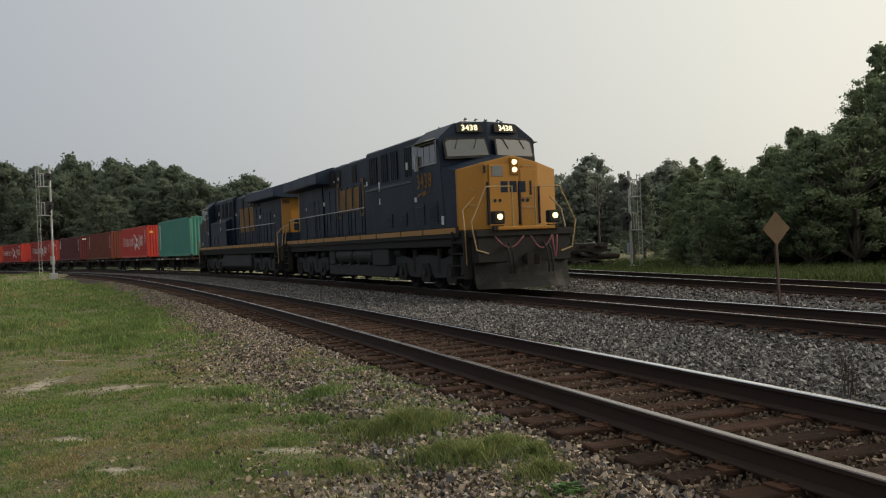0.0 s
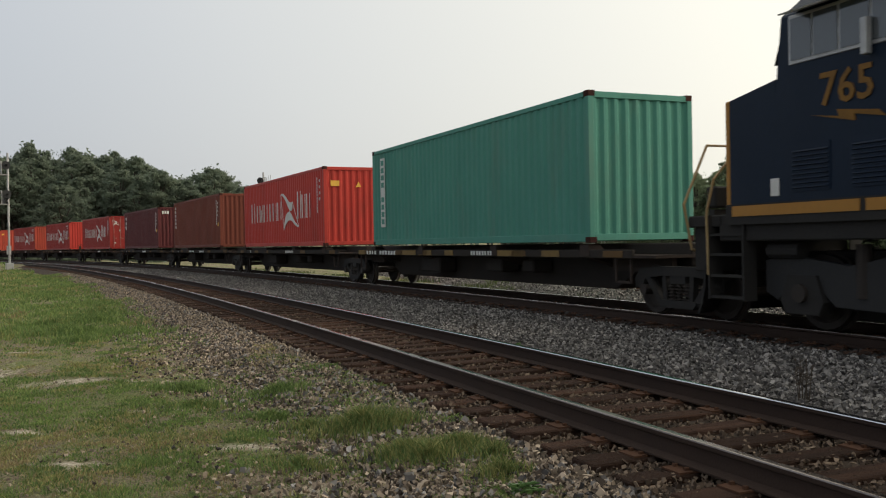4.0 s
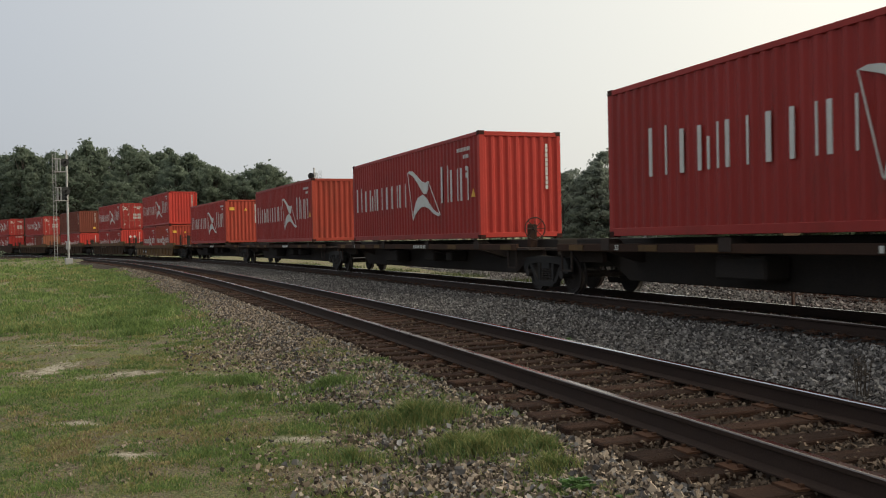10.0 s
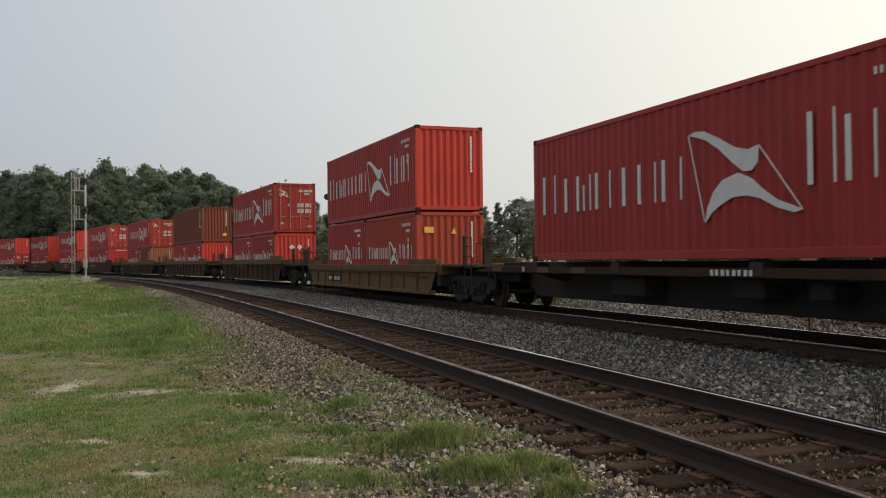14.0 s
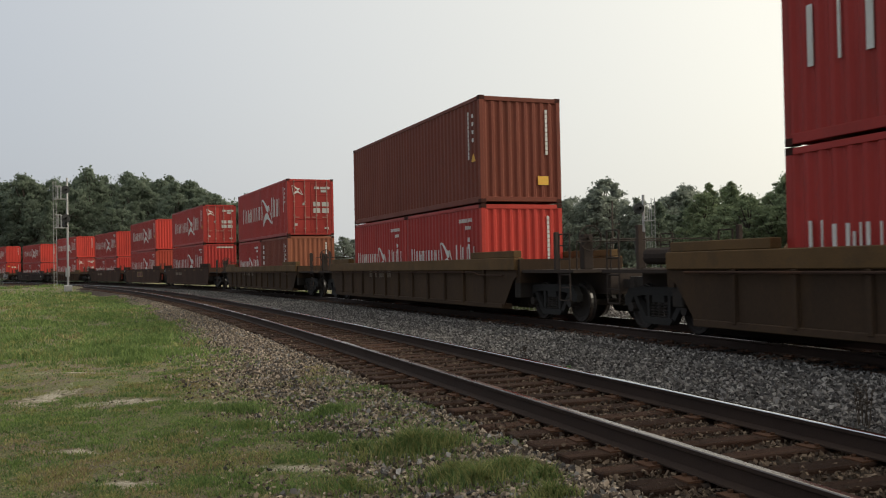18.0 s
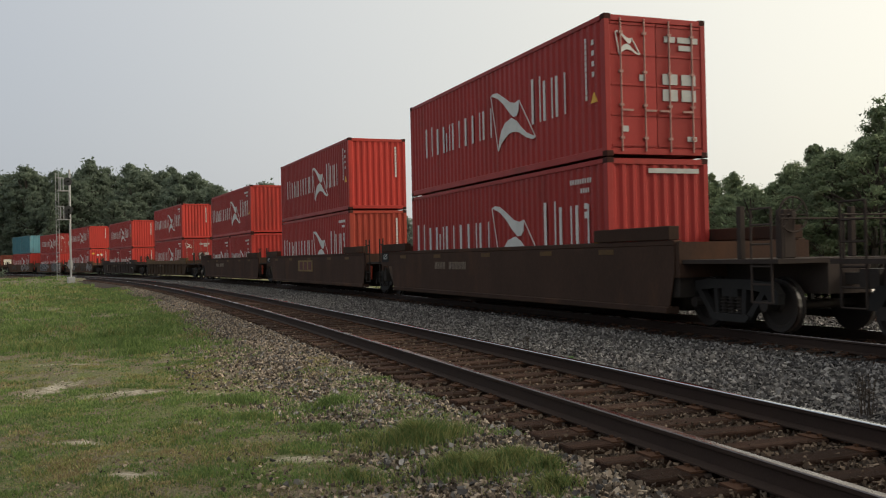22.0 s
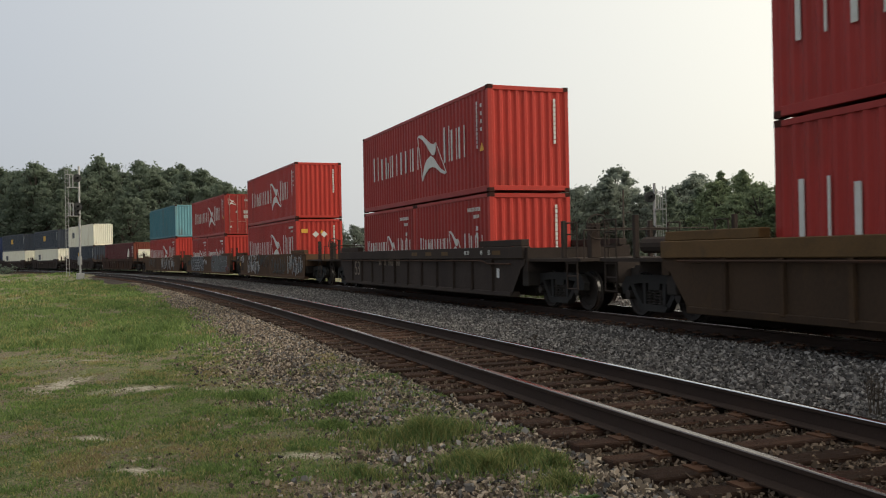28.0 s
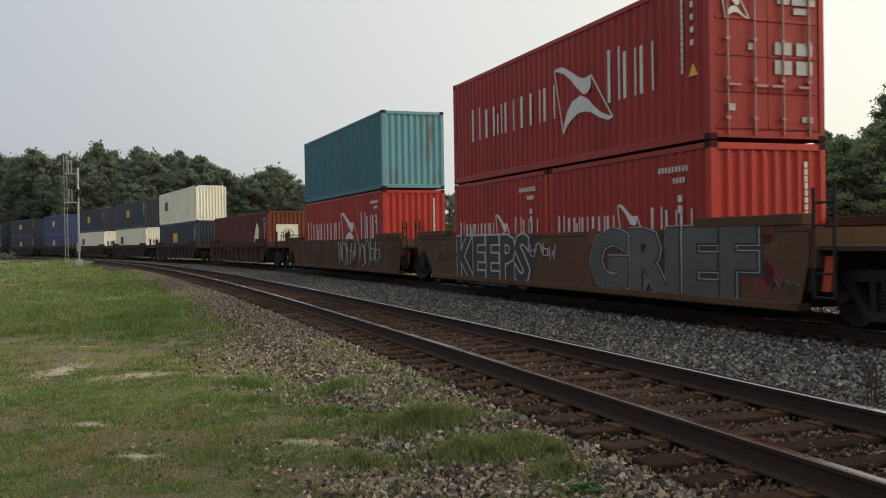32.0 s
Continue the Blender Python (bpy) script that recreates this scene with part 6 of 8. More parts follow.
        for y0 in (0.40, 0.95):
            part("wiper", rodded(lean(s * y0, 4.30, 0.03), lean(s * (y0 + 0.14), 4.0, 0.035), 0.012, 5), M["loco_black"], cab)
        nb = part("number_board", slab([(s * 0.18, 4.47), (s * 0.96, 4.47), (s * 0.93, 4.72), (s * 0.20, 4.73)], -0.02, 0.05), blk, cab, "number board, digits lit" if lead else "number board")
        if lead:
            t = part("digits", shared("digits", lambda: text_mesh("3438", 0.245, M["board"], 0.004, thick=0.004)), None, nb, "glowing white digits")
            t.matrix_basis = Matrix.Translation(lean(s * 0.57, 4.595, 0.06)) @ Matrix.Rotation(radians(8 * s), 4, "Z") @ Matrix.Rotation(radians(-19.8), 4, "Y") @ Matrix.Rotation(radians(90), 4, "Z")
        # side windows with an awning
        part("window_frame", boxed(6.84, 8.72, s * 1.515 - 0.012, s * 1.515 + 0.012, 3.62, 4.28, bevel=0.008), M["silver"], cab)
        for x, w in ((6.89, 0.42), (7.36, 0.45), (7.86, 0.40), (8.30, 0.37)):
            part("side_window", boxed(x, x + w, s * 1.53 - 0.01, s * 1.53 + 0.01, 3.67, 4.23), M["glass"], cab)
        bm = B()
        prism(bm, [(s * 1.47, 4.33), (s * 1.80, 4.24), (s * 1.81, 4.26), (s * 1.47, 4.36)][::s], "x", 7.0, 8.6)
        part("awning", bm, M["silver"], cab, "pale sun awning over the side window")
        part("mirror", boxed(7.30, 7.40, s * 1.60 - 0.05, s * 1.60 + 0.05, 3.5, 3.95, bevel=0.01), M["silver"], cab)
        part("notice", boxed(8.94, 9.10, s * 1.515 - 0.008, s * 1.515 + 0.008, 1.88, 2.12), M["mark"], cab, "white notice plate")
        # company blocks and road number on the flanks
        y = s * 0.998
        n, x0, x1, z0, z1 = (3, -2.72, -0.02, 2.74, 3.62) if lead else (3, -3.73, 0.0, 2.52, 3.90)
        for i in range(n):
            bm = B()
            blocks(bm, x0 + (x1 - x0) * i / n, x0 + (x1 - x0) * (i + 1) / n, z0, z1, y, 1, 0.10, 0.26)
            part("company_block", bm, M["shaded_faded_yellow"], root, "dull golden yellow painted block")
        if lead:
            for x0, d in ((-3.11, 1), (0.36, -1)):
                bm = B()
                a, b = sorted((x0, x0 + d * 0.11))
                box(bm, a, b, y - 0.005, y + 0.005, 2.50, 3.90)
                a, b = sorted((x0, x0 + d * 0.30))
                box(bm, a, b, y - 0.006, y + 0.006, 3.78, 3.90)
                box(bm, a, b, y - 0.006, y + 0.006, 2.50, 2.62)
                part("bracket", bm, M["shaded_faded_yellow"], root, "dull golden yellow painted bracket")
        lettered(root, "3438" if lead else "765", 7.74, s * 1.522, 3.18, 0.60, "shaded_faded_yellow", "road_number", flip=s > 0, thick=0.008)
        bm = B()
        prism(bm, [(7.14, 2.74), (7.62, 2.83), (7.60, 2.74), (8.34, 2.90), (7.86, 2.83), (7.90, 2.92), (7.24, 2.83)], "y", s * 1.518 - 0.006, s * 1.518 + 0.006)
        part("flash", bm, M["shaded_faded_yellow"], root, "dull yellow lightning flash")
    # nose: yellow front with chamfered corners under a low gable
    face = [(-1.50, 1.68, 10.06), (-1.50, 3.32, 10.06), (-0.80, 3.50, 10.34), (0.0, 3.68, 10.38), (0.80, 3.50, 10.34), (1.50, 3.32, 10.06), (1.50, 1.68, 10.06), (0.80, 1.68, 10.34), (-0.80, 1.68, 10.34)]

    def wedge(inner, outer):
        bm = B()
        a = [bm.verts.new((inner(x), y, z)) for y, z, x in face]
        b = [bm.verts.new((outer(x), y, z)) for y, z, x in face]
        for i in range(len(face)):
            j = (i + 1) % len(face)
            bm.faces.new((a[i], b[i], b[j], a[j]))
        for r in (a, b):
            bm.faces.new([r[i] for i in (0, 1, 2, 8)])
            bm.faces.new([r[i] for i in (8, 2, 3, 4, 7)])
            bm.faces.new([r[i] for i in (7, 4, 5, 6)])
        return bm
    bm = wedge(lambda x: x - 0.10, lambda x: x)
    bmesh.ops.recalc_face_normals(bm, faces=bm.faces[:])
    bmesh.ops.bevel(bm, geom=bm.edges[:], offset=0.018, segments=1, affect="EDGES", clamp_overlap=True)
    nz = part("nose", bm, yel, root, "golden yellow nose front")
    bm = wedge(lambda x: 9.0, lambda x: x - 0.102)
    for v in bm.verts:
        if v.co.x < 9.1 and v.co.z > 3:
            v.co.z += 0.16
    bmesh.ops.recalc_face_normals(bm, faces=bm.faces[:])
    part("nose_flank", bm, blue, root, "dark blue sides and top of the nose")
    part("nose_door", boxed(10.34, 10.392, -0.70, 0.16, 1.74, 3.42, bevel=0.012), yel, nz, "flat door in the nose")
    part("nose_panel", boxed(10.34, 10.388, 0.24, 0.74, 1.74, 3.30, bevel=0.012), yel, nz)
    for y0, z0, z1 in ((-0.75, 1.8, 2.95), (0.20, 1.8, 2.95), (0.55, 2.6, 2.98), (0.80, 1.8, 2.85), (-0.82, 3.2, 3.4)):
        part("door_post", boxed(10.36, 10.41, y0 - 0.022, y0 + 0.022, z0, z1), blue, nz)
    part("nose_window", boxed(10.38, 10.402, -0.62, -0.29, 3.10, 3.39, bevel=0.008), M["glass"], nz)
    part("lamp_box", boxed(10.32, 10.42, -0.07, 0.20, 3.13, 3.62, bevel=0.02), M["shaded_faded_yellow"], nz, "yellow headlight housing")
    for z in (3.28, 3.49):
        part("headlight", rodded((10.41, 0.06, z), (10.44, 0.06, z), 0.072, 16), M["lamp"] if lead else M["lamp_off"], nz, "lit round headlight" if lead else "unlit lamp")
    for i in range(3):
        y = -0.36 + i * 0.27
        part("company_bar", boxed(10.385, 10.398, y, y + 0.21, 2.67, 2.97), blue, nz, "plain dark block")
    for y0, z0 in ((0.28, 3.38), (0.28, 2.55), (0.30, 2.25), (-1.20, 2.75), (-1.22, 2.35)):
        bm = B()
        xx = 10.38 if y0 > 0 else 10.18
        pipe(bm, [(xx - 0.04, y0, z0), (xx + 0.05, y0, z0), (xx + 0.05, y0 + 0.32, z0), (xx - 0.04, y0 + 0.32, z0)], 0.013, 5)
        part("grab_rail", bm, M["rail_yellow"], nz)
    for y0 in (-0.55, -0.40, 0.30, 0.44):
        part("plug_hole", rodded((10.38, y0, 2.45), (10.40, y0, 2.45), 0.05, 10), blue, nz)
    # front platform, plough, coupler, hoses
    part("front_deck", boxed(10.2, 11.05, -1.45, 1.45, 1.48, 1.66, bevel=0.02), blk, root)
    part("anticlimber", boxed(11.05, 11.14, -0.85, 0.85, 1.64, 1.74, bevel=0.02), yel, root, "yellow front beam edge")
    part("buffer_beam", boxed(10.55, 10.98, -1.38, 1.38, 0.80, 1.50, bevel=0.02), blk, root)
    bm = B()
    rows = []
    for z, out in ((0.12, 0.34), (0.28, 0.20), (0.52, 0.08), (0.90, 0.0)):
        rows.append([(10.72 + out * 0.6, -1.40, z), (10.90 + out, -0.85, z), (10.98 + out, -0.3, z), (10.98 + out, 0.3, z), (10.90 + out, 0.85, z), (10.72 + out * 0.6, 1.40, z)])
    grid = [[[bm.verts.new((x - d, y, z)) for x, y, z in row] for row in rows] for d in (0.0, 0.05)]
    for k in range(3):
        for i in range(5):
            for g in grid:
                bm.faces.new((g[k][i], g[k][i + 1], g[k + 1][i + 1], g[k + 1][i]))
    for k in range(3):
        for i in (0, 5):
            bm.faces.new((grid[0][k][i], grid[0][k + 1][i], grid[1][k + 1][i], grid[1][k][i]))
    for k in (0, 3):
        for i in range(5):
            bm.faces.new((grid[0][k][i], grid[0][k][i + 1], grid[1][k][i + 1], grid[1][k][i]))
    bmesh.ops.recalc_face_normals(bm, faces=bm.faces[:])
    part("plough", bm, M["plow"], root, "dusty dark grey snow plough")
    coupler(root, 11.25, 1, 0.88)
    bm = B()
    for y0, y1, sag in ((-0.95, -0.1, 0.30), (0.1, 0.75, 0.34), (0.75, 0.9, 0.6)):
        pts = [(11.12, y0 + (y1 - y0) * k / 8, 1.48 - sag * math.sin(math.pi * k / 8)) for k in range(9)]
        pipe(bm, pts, 0.022, 6)
    part("brake_hose", bm, M["hose"], root, "red rubber hoses", smooth=True)
    bm = B()
    for y0 in (-0.62, -0.5, 0.52, 0.64):
        pipe(bm, [(11.05, y0, 1.3), (11.22, y0, 1.1), (11.26, y0 + 0.04, 0.7), (11.2, y0 + 0.06, 0.5)], 0.028, 6)
    part("air_hose", bm, M["loco_black"], root)
    for s in (-1, 1):
        dl = part("ditch_lamp_box", boxed(10.95, 11.2, s * 0.82 - 0.16, s * 0.82 + 0.16, 1.80, 2.14, bevel=0.03), blk, root)
        part("ditch_light", rodded((11.18, s * 0.82, 1.99), (11.23, s * 0.82, 1.99), 0.075, 16), M["lamp"] if lead else M["lamp_off"], dl, "lit ditch light" if lead else "unlit lamp")
        part("lamp_stand", boxed(11.0, 11.12, s * 0.82 - 0.15, s * 0.82 + 0.15, 1.64, 1.77), blk, dl)
        # steps at both ends
        for e, x0 in ((1, 9.75), (-1, -10.45)):
            for z in (0.42, 0.74, 1.06, 1.36):
                part("step", boxed(x0 - 0.02, x0 + 0.72, s * 1.42 - 0.14, s * 1.42 + 0.06, z - 0.02, z + 0.02), blk, root, "black boarding step")
            for xx in (x0 - 0.05, x0 + 0.72):
                part("step_side", boxed(xx, xx + 0.04, s * 1.42 - 0.16, s * 1.42 + 0.08, 0.38, 1.66), blk, root)
            bm = B()
            ex = x0 + (0.75 if e > 0 else -0.04)
            pipe(bm, [(ex, s * 1.50, 0.75), (ex, s * 1.52, 1.7), (ex - e * 0.15, s * 1.50, 2.2), (ex - e * 0.15, s * 1.15, 2.55)], 0.02, 6)
            part("grab_rail", bm, M["rail_yellow"], root, "yellow bent hand rail")
        bm = B()
        pipe(bm, [(11.0, s * 1.08, 1.04), (11.0, s * 1.42, 1.14), (11.0, s * 1.56, 1.85), (11.0, s * 1.10, 2.79), (11.0, s * 0.34, 2.79), (11.0, s * 0.34, 1.66)], 0.024, 6)
        part("front_rail", bm, M["rail_yellow"], root, "yellow bent rail before the nose")
        bm = B()
        pipe(bm, [(-10.9, s * 1.38, 1.0), (-10.92, s * 1.42, 1.6), (-10.9, s * 1.30, 2.5), (-10.85, s * 0.95, 2.66), (-10.85, s * 0.35, 2.66), (-10.85, s * 0.35, 1.6)], 0.024, 6)
        part("rear_rail", bm, M["rail_yellow"], root, "yellow bent rail at the hood end")
        rail_run(root, [(-9.8, s * 1.42, 2.74), (1.7, s * 1.42, 2.74)], 1.55, 1.79, "loco_blue", "silver")
        for x, z, w, h in ((5.2, 3.75, 0.14, 0.22), (3.4, 2.75, 0.05, 0.2), (3.4, 3.2, 0.05, 0.3), (0.75, 3.55, 0.12, 0.16), (0.5, 3.55, 0.12, 0.05), (-2.9, 4.05, 0.10, 0.12), (-3.5, 4.0, 0.08, 0.08), (-5.2, 3.15, 0.20, 0.16), (-8.2, 3.1, 0.14, 0.12), (6.95, 2.62, 0.16, 0.14)):
            yy = s * (1.0 if x < 1.1 else 1.108 if z > 3.4 else 1.428 if x < 6.8 else 1.518)
            part("sticker", boxed(x, x + w, yy - 0.02, yy + 0.01, z, z + h), M["mark"], root, "small white sticker")
    part("rear_deck", boxed(-11.0, -10.2, -1.45, 1.45, 1.42, 1.58, bevel=0.02), blk, root)
    part("rear_beam", boxed(-10.95, -10.55, -1.42, 1.42, 0.86, 1.42, bevel=0.02), blk, root)
    part("rear_stripe", boxed(-11.02, -11.0, -1.0, 1.0, 1.45, 1.57), yel, root)
    coupler(root, -11.25, -1, 0.88)
    return root


LOCO_A, LOCO_B = 29.2, 51.45
rides(locomotive(LOCO_A, True, "dark blue diesel locomotive with golden yellow nose, headlights lit"), LOCO_A, 13.7)
rides(locomotive(LOCO_B, False, "dark blue diesel locomotive coupled backwards, yellow hood end"), LOCO_B, 13.7, 0.0, 0.0, 180.0)



# ---------------------------------------------------------------- signals, sign, pole, wood pile
def plan_at(azimuth, d):
    """A plan point d metres off, so many degrees to the right of straight ahead."""
    a = radians(azimuth)
    return d * math.sin(a), d * math.cos(a)


def height_at(x, y):
    return float(ground_z(np.array([x]), np.array([y]))[0])


def signal(x, y, base, tall, turn, label, heads=(0.90, 0.66), ladder=1, reach=0.62, aside=0.30):
    """A colour-light signal: mast, ladder with two cages, two black heads."""
    root = tagged(new("railway_signal"), label, "railway signal", "railway signals")
    root.matrix_basis = pose(x, y, base, 0, 0, turn)
    part("mast", rodded((0, 0, 0), (0, 0, tall), 0.085, 12), M["silver"], root, "silver painted mast")
    part("foot", boxed(-0.28, 0.28, -0.28, 0.28, -0.3, 0.22, bevel=0.03), M["silver"], root)
    part("relay_box", boxed(-0.16, 0.16, 0.08, 0.36, 0.9, 1.6, bevel=0.02), M["silver"], root)
    lx = -reach * ladder
    bm = B()
    for dx in (-0.11, 0.11):
        rod(bm, (lx + dx, 0, 0), (lx + dx, 0, tall * 0.97), 0.022, 6)
    z = 0.3
    while z < tall * 0.96:
        rod(bm, (lx - 0.11, 0, z), (lx + 0.11, 0, z), 0.011, 5)
        z += 0.32
    part("ladder", bm, M["silver"], root, "steel ladder")
    for f in heads:
        zc = tall * f
        a, b = sorted((lx, 0.0))
        cage = part("platform", boxed(a, b, -0.36, 0.36, zc - 0.79, zc - 0.74), M["silver"], root, "small service platform")
        for yy in (-0.2, 0.2):
            for zz in (zc - 0.75, zc + 0.3):
                part("cage_rail", rodded((a, yy, zz), (b if zz < zc else (a + b) / 2, yy, zz), 0.024, 6), M["silver"], cage)
            for xx in (a + 0.25 * (b - a), (a + b) / 2):
                part("cage_post", rodded((xx, yy, zc - 0.75), (xx, yy, zc + 0.3), 0.024, 6), M["silver"], cage)
    for i, f in enumerate(heads):
        zc = tall * f
        hd = part("head", rodded((ladder * aside, -0.10, zc), (ladder * aside, 0.02, zc), 0.33 if i == 0 else 0.36, 20), M["signal_black"], root, "round black target")
        part("housing", boxed(ladder * aside - 0.19, ladder * aside + 0.19, -0.02, 0.34, zc - (0.28 if i == 0 else 0.75), zc + 0.28, bevel=0.03), M["signal_black"], hd)
        for k in range(1 if i == 0 else 3):
            zz = zc - k * 0.34
            bm = B()
            lathe(bm, [(0.105, -0.12), (0.115, -0.34), (0.10, -0.34), (0.09, -0.12)], 14, lambda p, q, w: (ladder * aside + p, w, zz + q))
            part("hood", bm, M["signal_black"], hd)
    return root


signal(-31.8, 74.6, 0.08, 9.0, 30, "silver two-head railway signal with ladder on a low mound", (0.89, 0.63), 1, 0.95, -0.14)
sx, sy = plan_at(11.5, 58)
signal(sx, sy, height_at(sx, sy), 6.05, 8, "silver two-head railway signal with ladder before the woods", (0.86, 0.52), -1)
sx, sy = plan_at(-8.8, 95)
signal(sx, sy, height_at(sx, sy), 9.3, 0, "tall signal beyond the tracks, black round head", (0.91, 0.66), -1)
sx, sy = plan_at(0.0, 80)
signal(sx, sy, height_at(sx, sy), 7.6, 0, "signal with two black heads beyond the tracks", (0.90, 0.58), -1)

root = tagged(new("warning_sign"), "faded rusty yellow diamond sign leaning on a thin post", "sign")
root.matrix_basis = pose(6.84, 18.82, -0.42, 0, -1.5, 20)
part("post", boxed(-0.03, 0.03, 0.0, 0.05, 0, 2.0, bevel=0.006), M["rust_post"], root, "dark rusty post")
bm = B()
k = 0.34
prism(bm, [(0, 1.80 - k * 1.02), (k, 1.80), (0, 1.80 + k * 1.02), (-k, 1.80)], "y", -0.012, -0.002)
bmesh.ops.bevel(bm, geom=bm.verts[:], offset=0.04, segments=2, affect="VERTICES")
plate = part("diamond_plate", bm, M["sign"], root, "faded yellow diamond plate")
for z in (1.62, 1.98):
    part("bolt", rodded((0, -0.02, z), (0, -0.01, z), 0.014, 8), M["rust_post"], plate)

root = tagged(new("utility_pole"), "thin weathered wooden pole before the far trees", "pole")
px_, py_ = plan_at(9.6, 82)
root.matrix_basis = pose(px_, py_, height_at(px_, py_))
bm = B()
rod(bm, (0, 0, 0), (0.05, 0, 7.4), 0.10, 8, 0.07)
part("shaft", bm, M["log"], root)
bm = B()
rod(bm, (0.05, 0, 5.3), (0.75, 0, 5.45), 0.025, 6)
part("bracket", bm, M["rust_post"], root)

rnd = random.Random(11)
wx, wy = plan_at(8.4, 62)
wz = height_at(wx, wy)
stack = tagged(new("wood_pile"), "heap of old dark railway sleepers dumped by the track", "wood pile")
stack.matrix_basis = pose(wx, wy, wz, 0, 0, 12)
log_mesh = mesh_of("old_sleeper", boxed(-1.25, 1.25, -0.12, 0.12, -0.09, 0.09, bevel=0.02), M["log"])
for layer in range(9):
    for k in range(9 - layer // 2):
        lg = part("old_sleeper", log_mesh, None, stack)
        turn_ = rnd.uniform(-7, 7) + (90 if layer % 3 == 2 else 0)
        lg.matrix_basis = pose(rnd.uniform(-1.2, 1.2), -1.3 + k * 0.33 + rnd.uniform(-0.1, 0.1), 0.09 + layer * 0.185, rnd.uniform(-3, 3), rnd.uniform(-3, 3), turn_)

# ---------------------------------------------------------------- trees
# haze is put into these leaf colours: greyer and paler, most when far
LEAF = island("haze_lifted_near_leaves", (0.175, 0.225, 0.135), (0.27, 0.32, 0.19), 0.85, (0.22, 0.272, 0.162), 0.08, 0.65)
PINE = island("hazed_pine_and_oak_leaves", (0.142, 0.180, 0.130), (0.198, 0.234, 0.178), 0.9, (0.170, 0.208, 0.154), 0.08, 0.6)
HAZE_PALE = island("haze_pale_leaves", (0.205, 0.238, 0.198), (0.265, 0.295, 0.248), 0.9, (0.235, 0.266, 0.223), 0.08, 0.6)


def leaf_cloud(rng, centres, radii, count, size, flat=0.75, axis_at=None):
    """Small leaf sprays spread over many clumps; their normals follow the clump, as a dense spray's light does."""
    pick = rng.randint(0, len(centres), count)
    d = rng.normal(size=(count, 3))
    d /= np.linalg.norm(d, axis=1)[:, None]
    r = np.clip(np.abs(rng.normal(0.75, 0.5, count)), 0.05, 2.2)
    d2 = d.copy()
    d2[:, 2] *= flat
    c = centres[pick] + d2 * (radii[pick] * r)[:, None]
    n = d + rng.normal(size=(count, 3)) * 0.5
    n /= np.linalg.norm(n, axis=1)[:, None]
    a = np.cross(n, rng.normal(size=(count, 3)))
    a /= np.linalg.norm(a, axis=1)[:, None]
    b = np.cross(n, a)
    s = size * rng.uniform(0.5, 1.3, count)[:, None]
    v = np.stack([c - a * s * 0.5, c + a * s * 0.5 - b * s * rng.uniform(0.1, 0.5, (count, 1)), c + a * s * 0.1 + b * s * 0.6], 1).reshape(-1, 3)
    i = np.arange(count) * 3
    f = np.stack([i, i + 1, i + 2], 1)
    soft = d * 0.8 + n * 0.35 + np.array([0, 0, 0.25])
    if axis_at is not None:
        out = c - axis_at
        soft += 0.55 * out / np.maximum(np.linalg.norm(out, axis=1)[:, None], 1e-6)
    soft /= np.linalg.norm(soft, axis=1)[:, None]
    turned = (np.cross(v[1::3] - v[0::3], v[2::3] - v[0::3]) * soft).sum(1) < 0
    f[turned] = f[turned][:, ::-1]
    return v, f, np.repeat(soft, 3, 0)


def quick_mesh(name, v, f, material, normals=None):
    me = bpy.data.meshes.new(name)
    k = f.shape[1]
    me.vertices.add(len(v))
    me.vertices.foreach_set("co", np.ascontiguousarray(v, dtype=np.float32).ravel())
    me.loops.add(f.size)
    me.loops.foreach_set("vertex_index", np.ascontiguousarray(f, dtype=np.int32).ravel())
    me.polygons.add(len(f))
    me.polygons.foreach_set("loop_start", np.arange(0, f.size, k, dtype=np.int32))
    me.materials.append(material)
    me.update(calc_edges=True)
    if normals is not None:
        me.shade_smooth()
        me.normals_split_custom_set_from_vertices(normals)
    return me


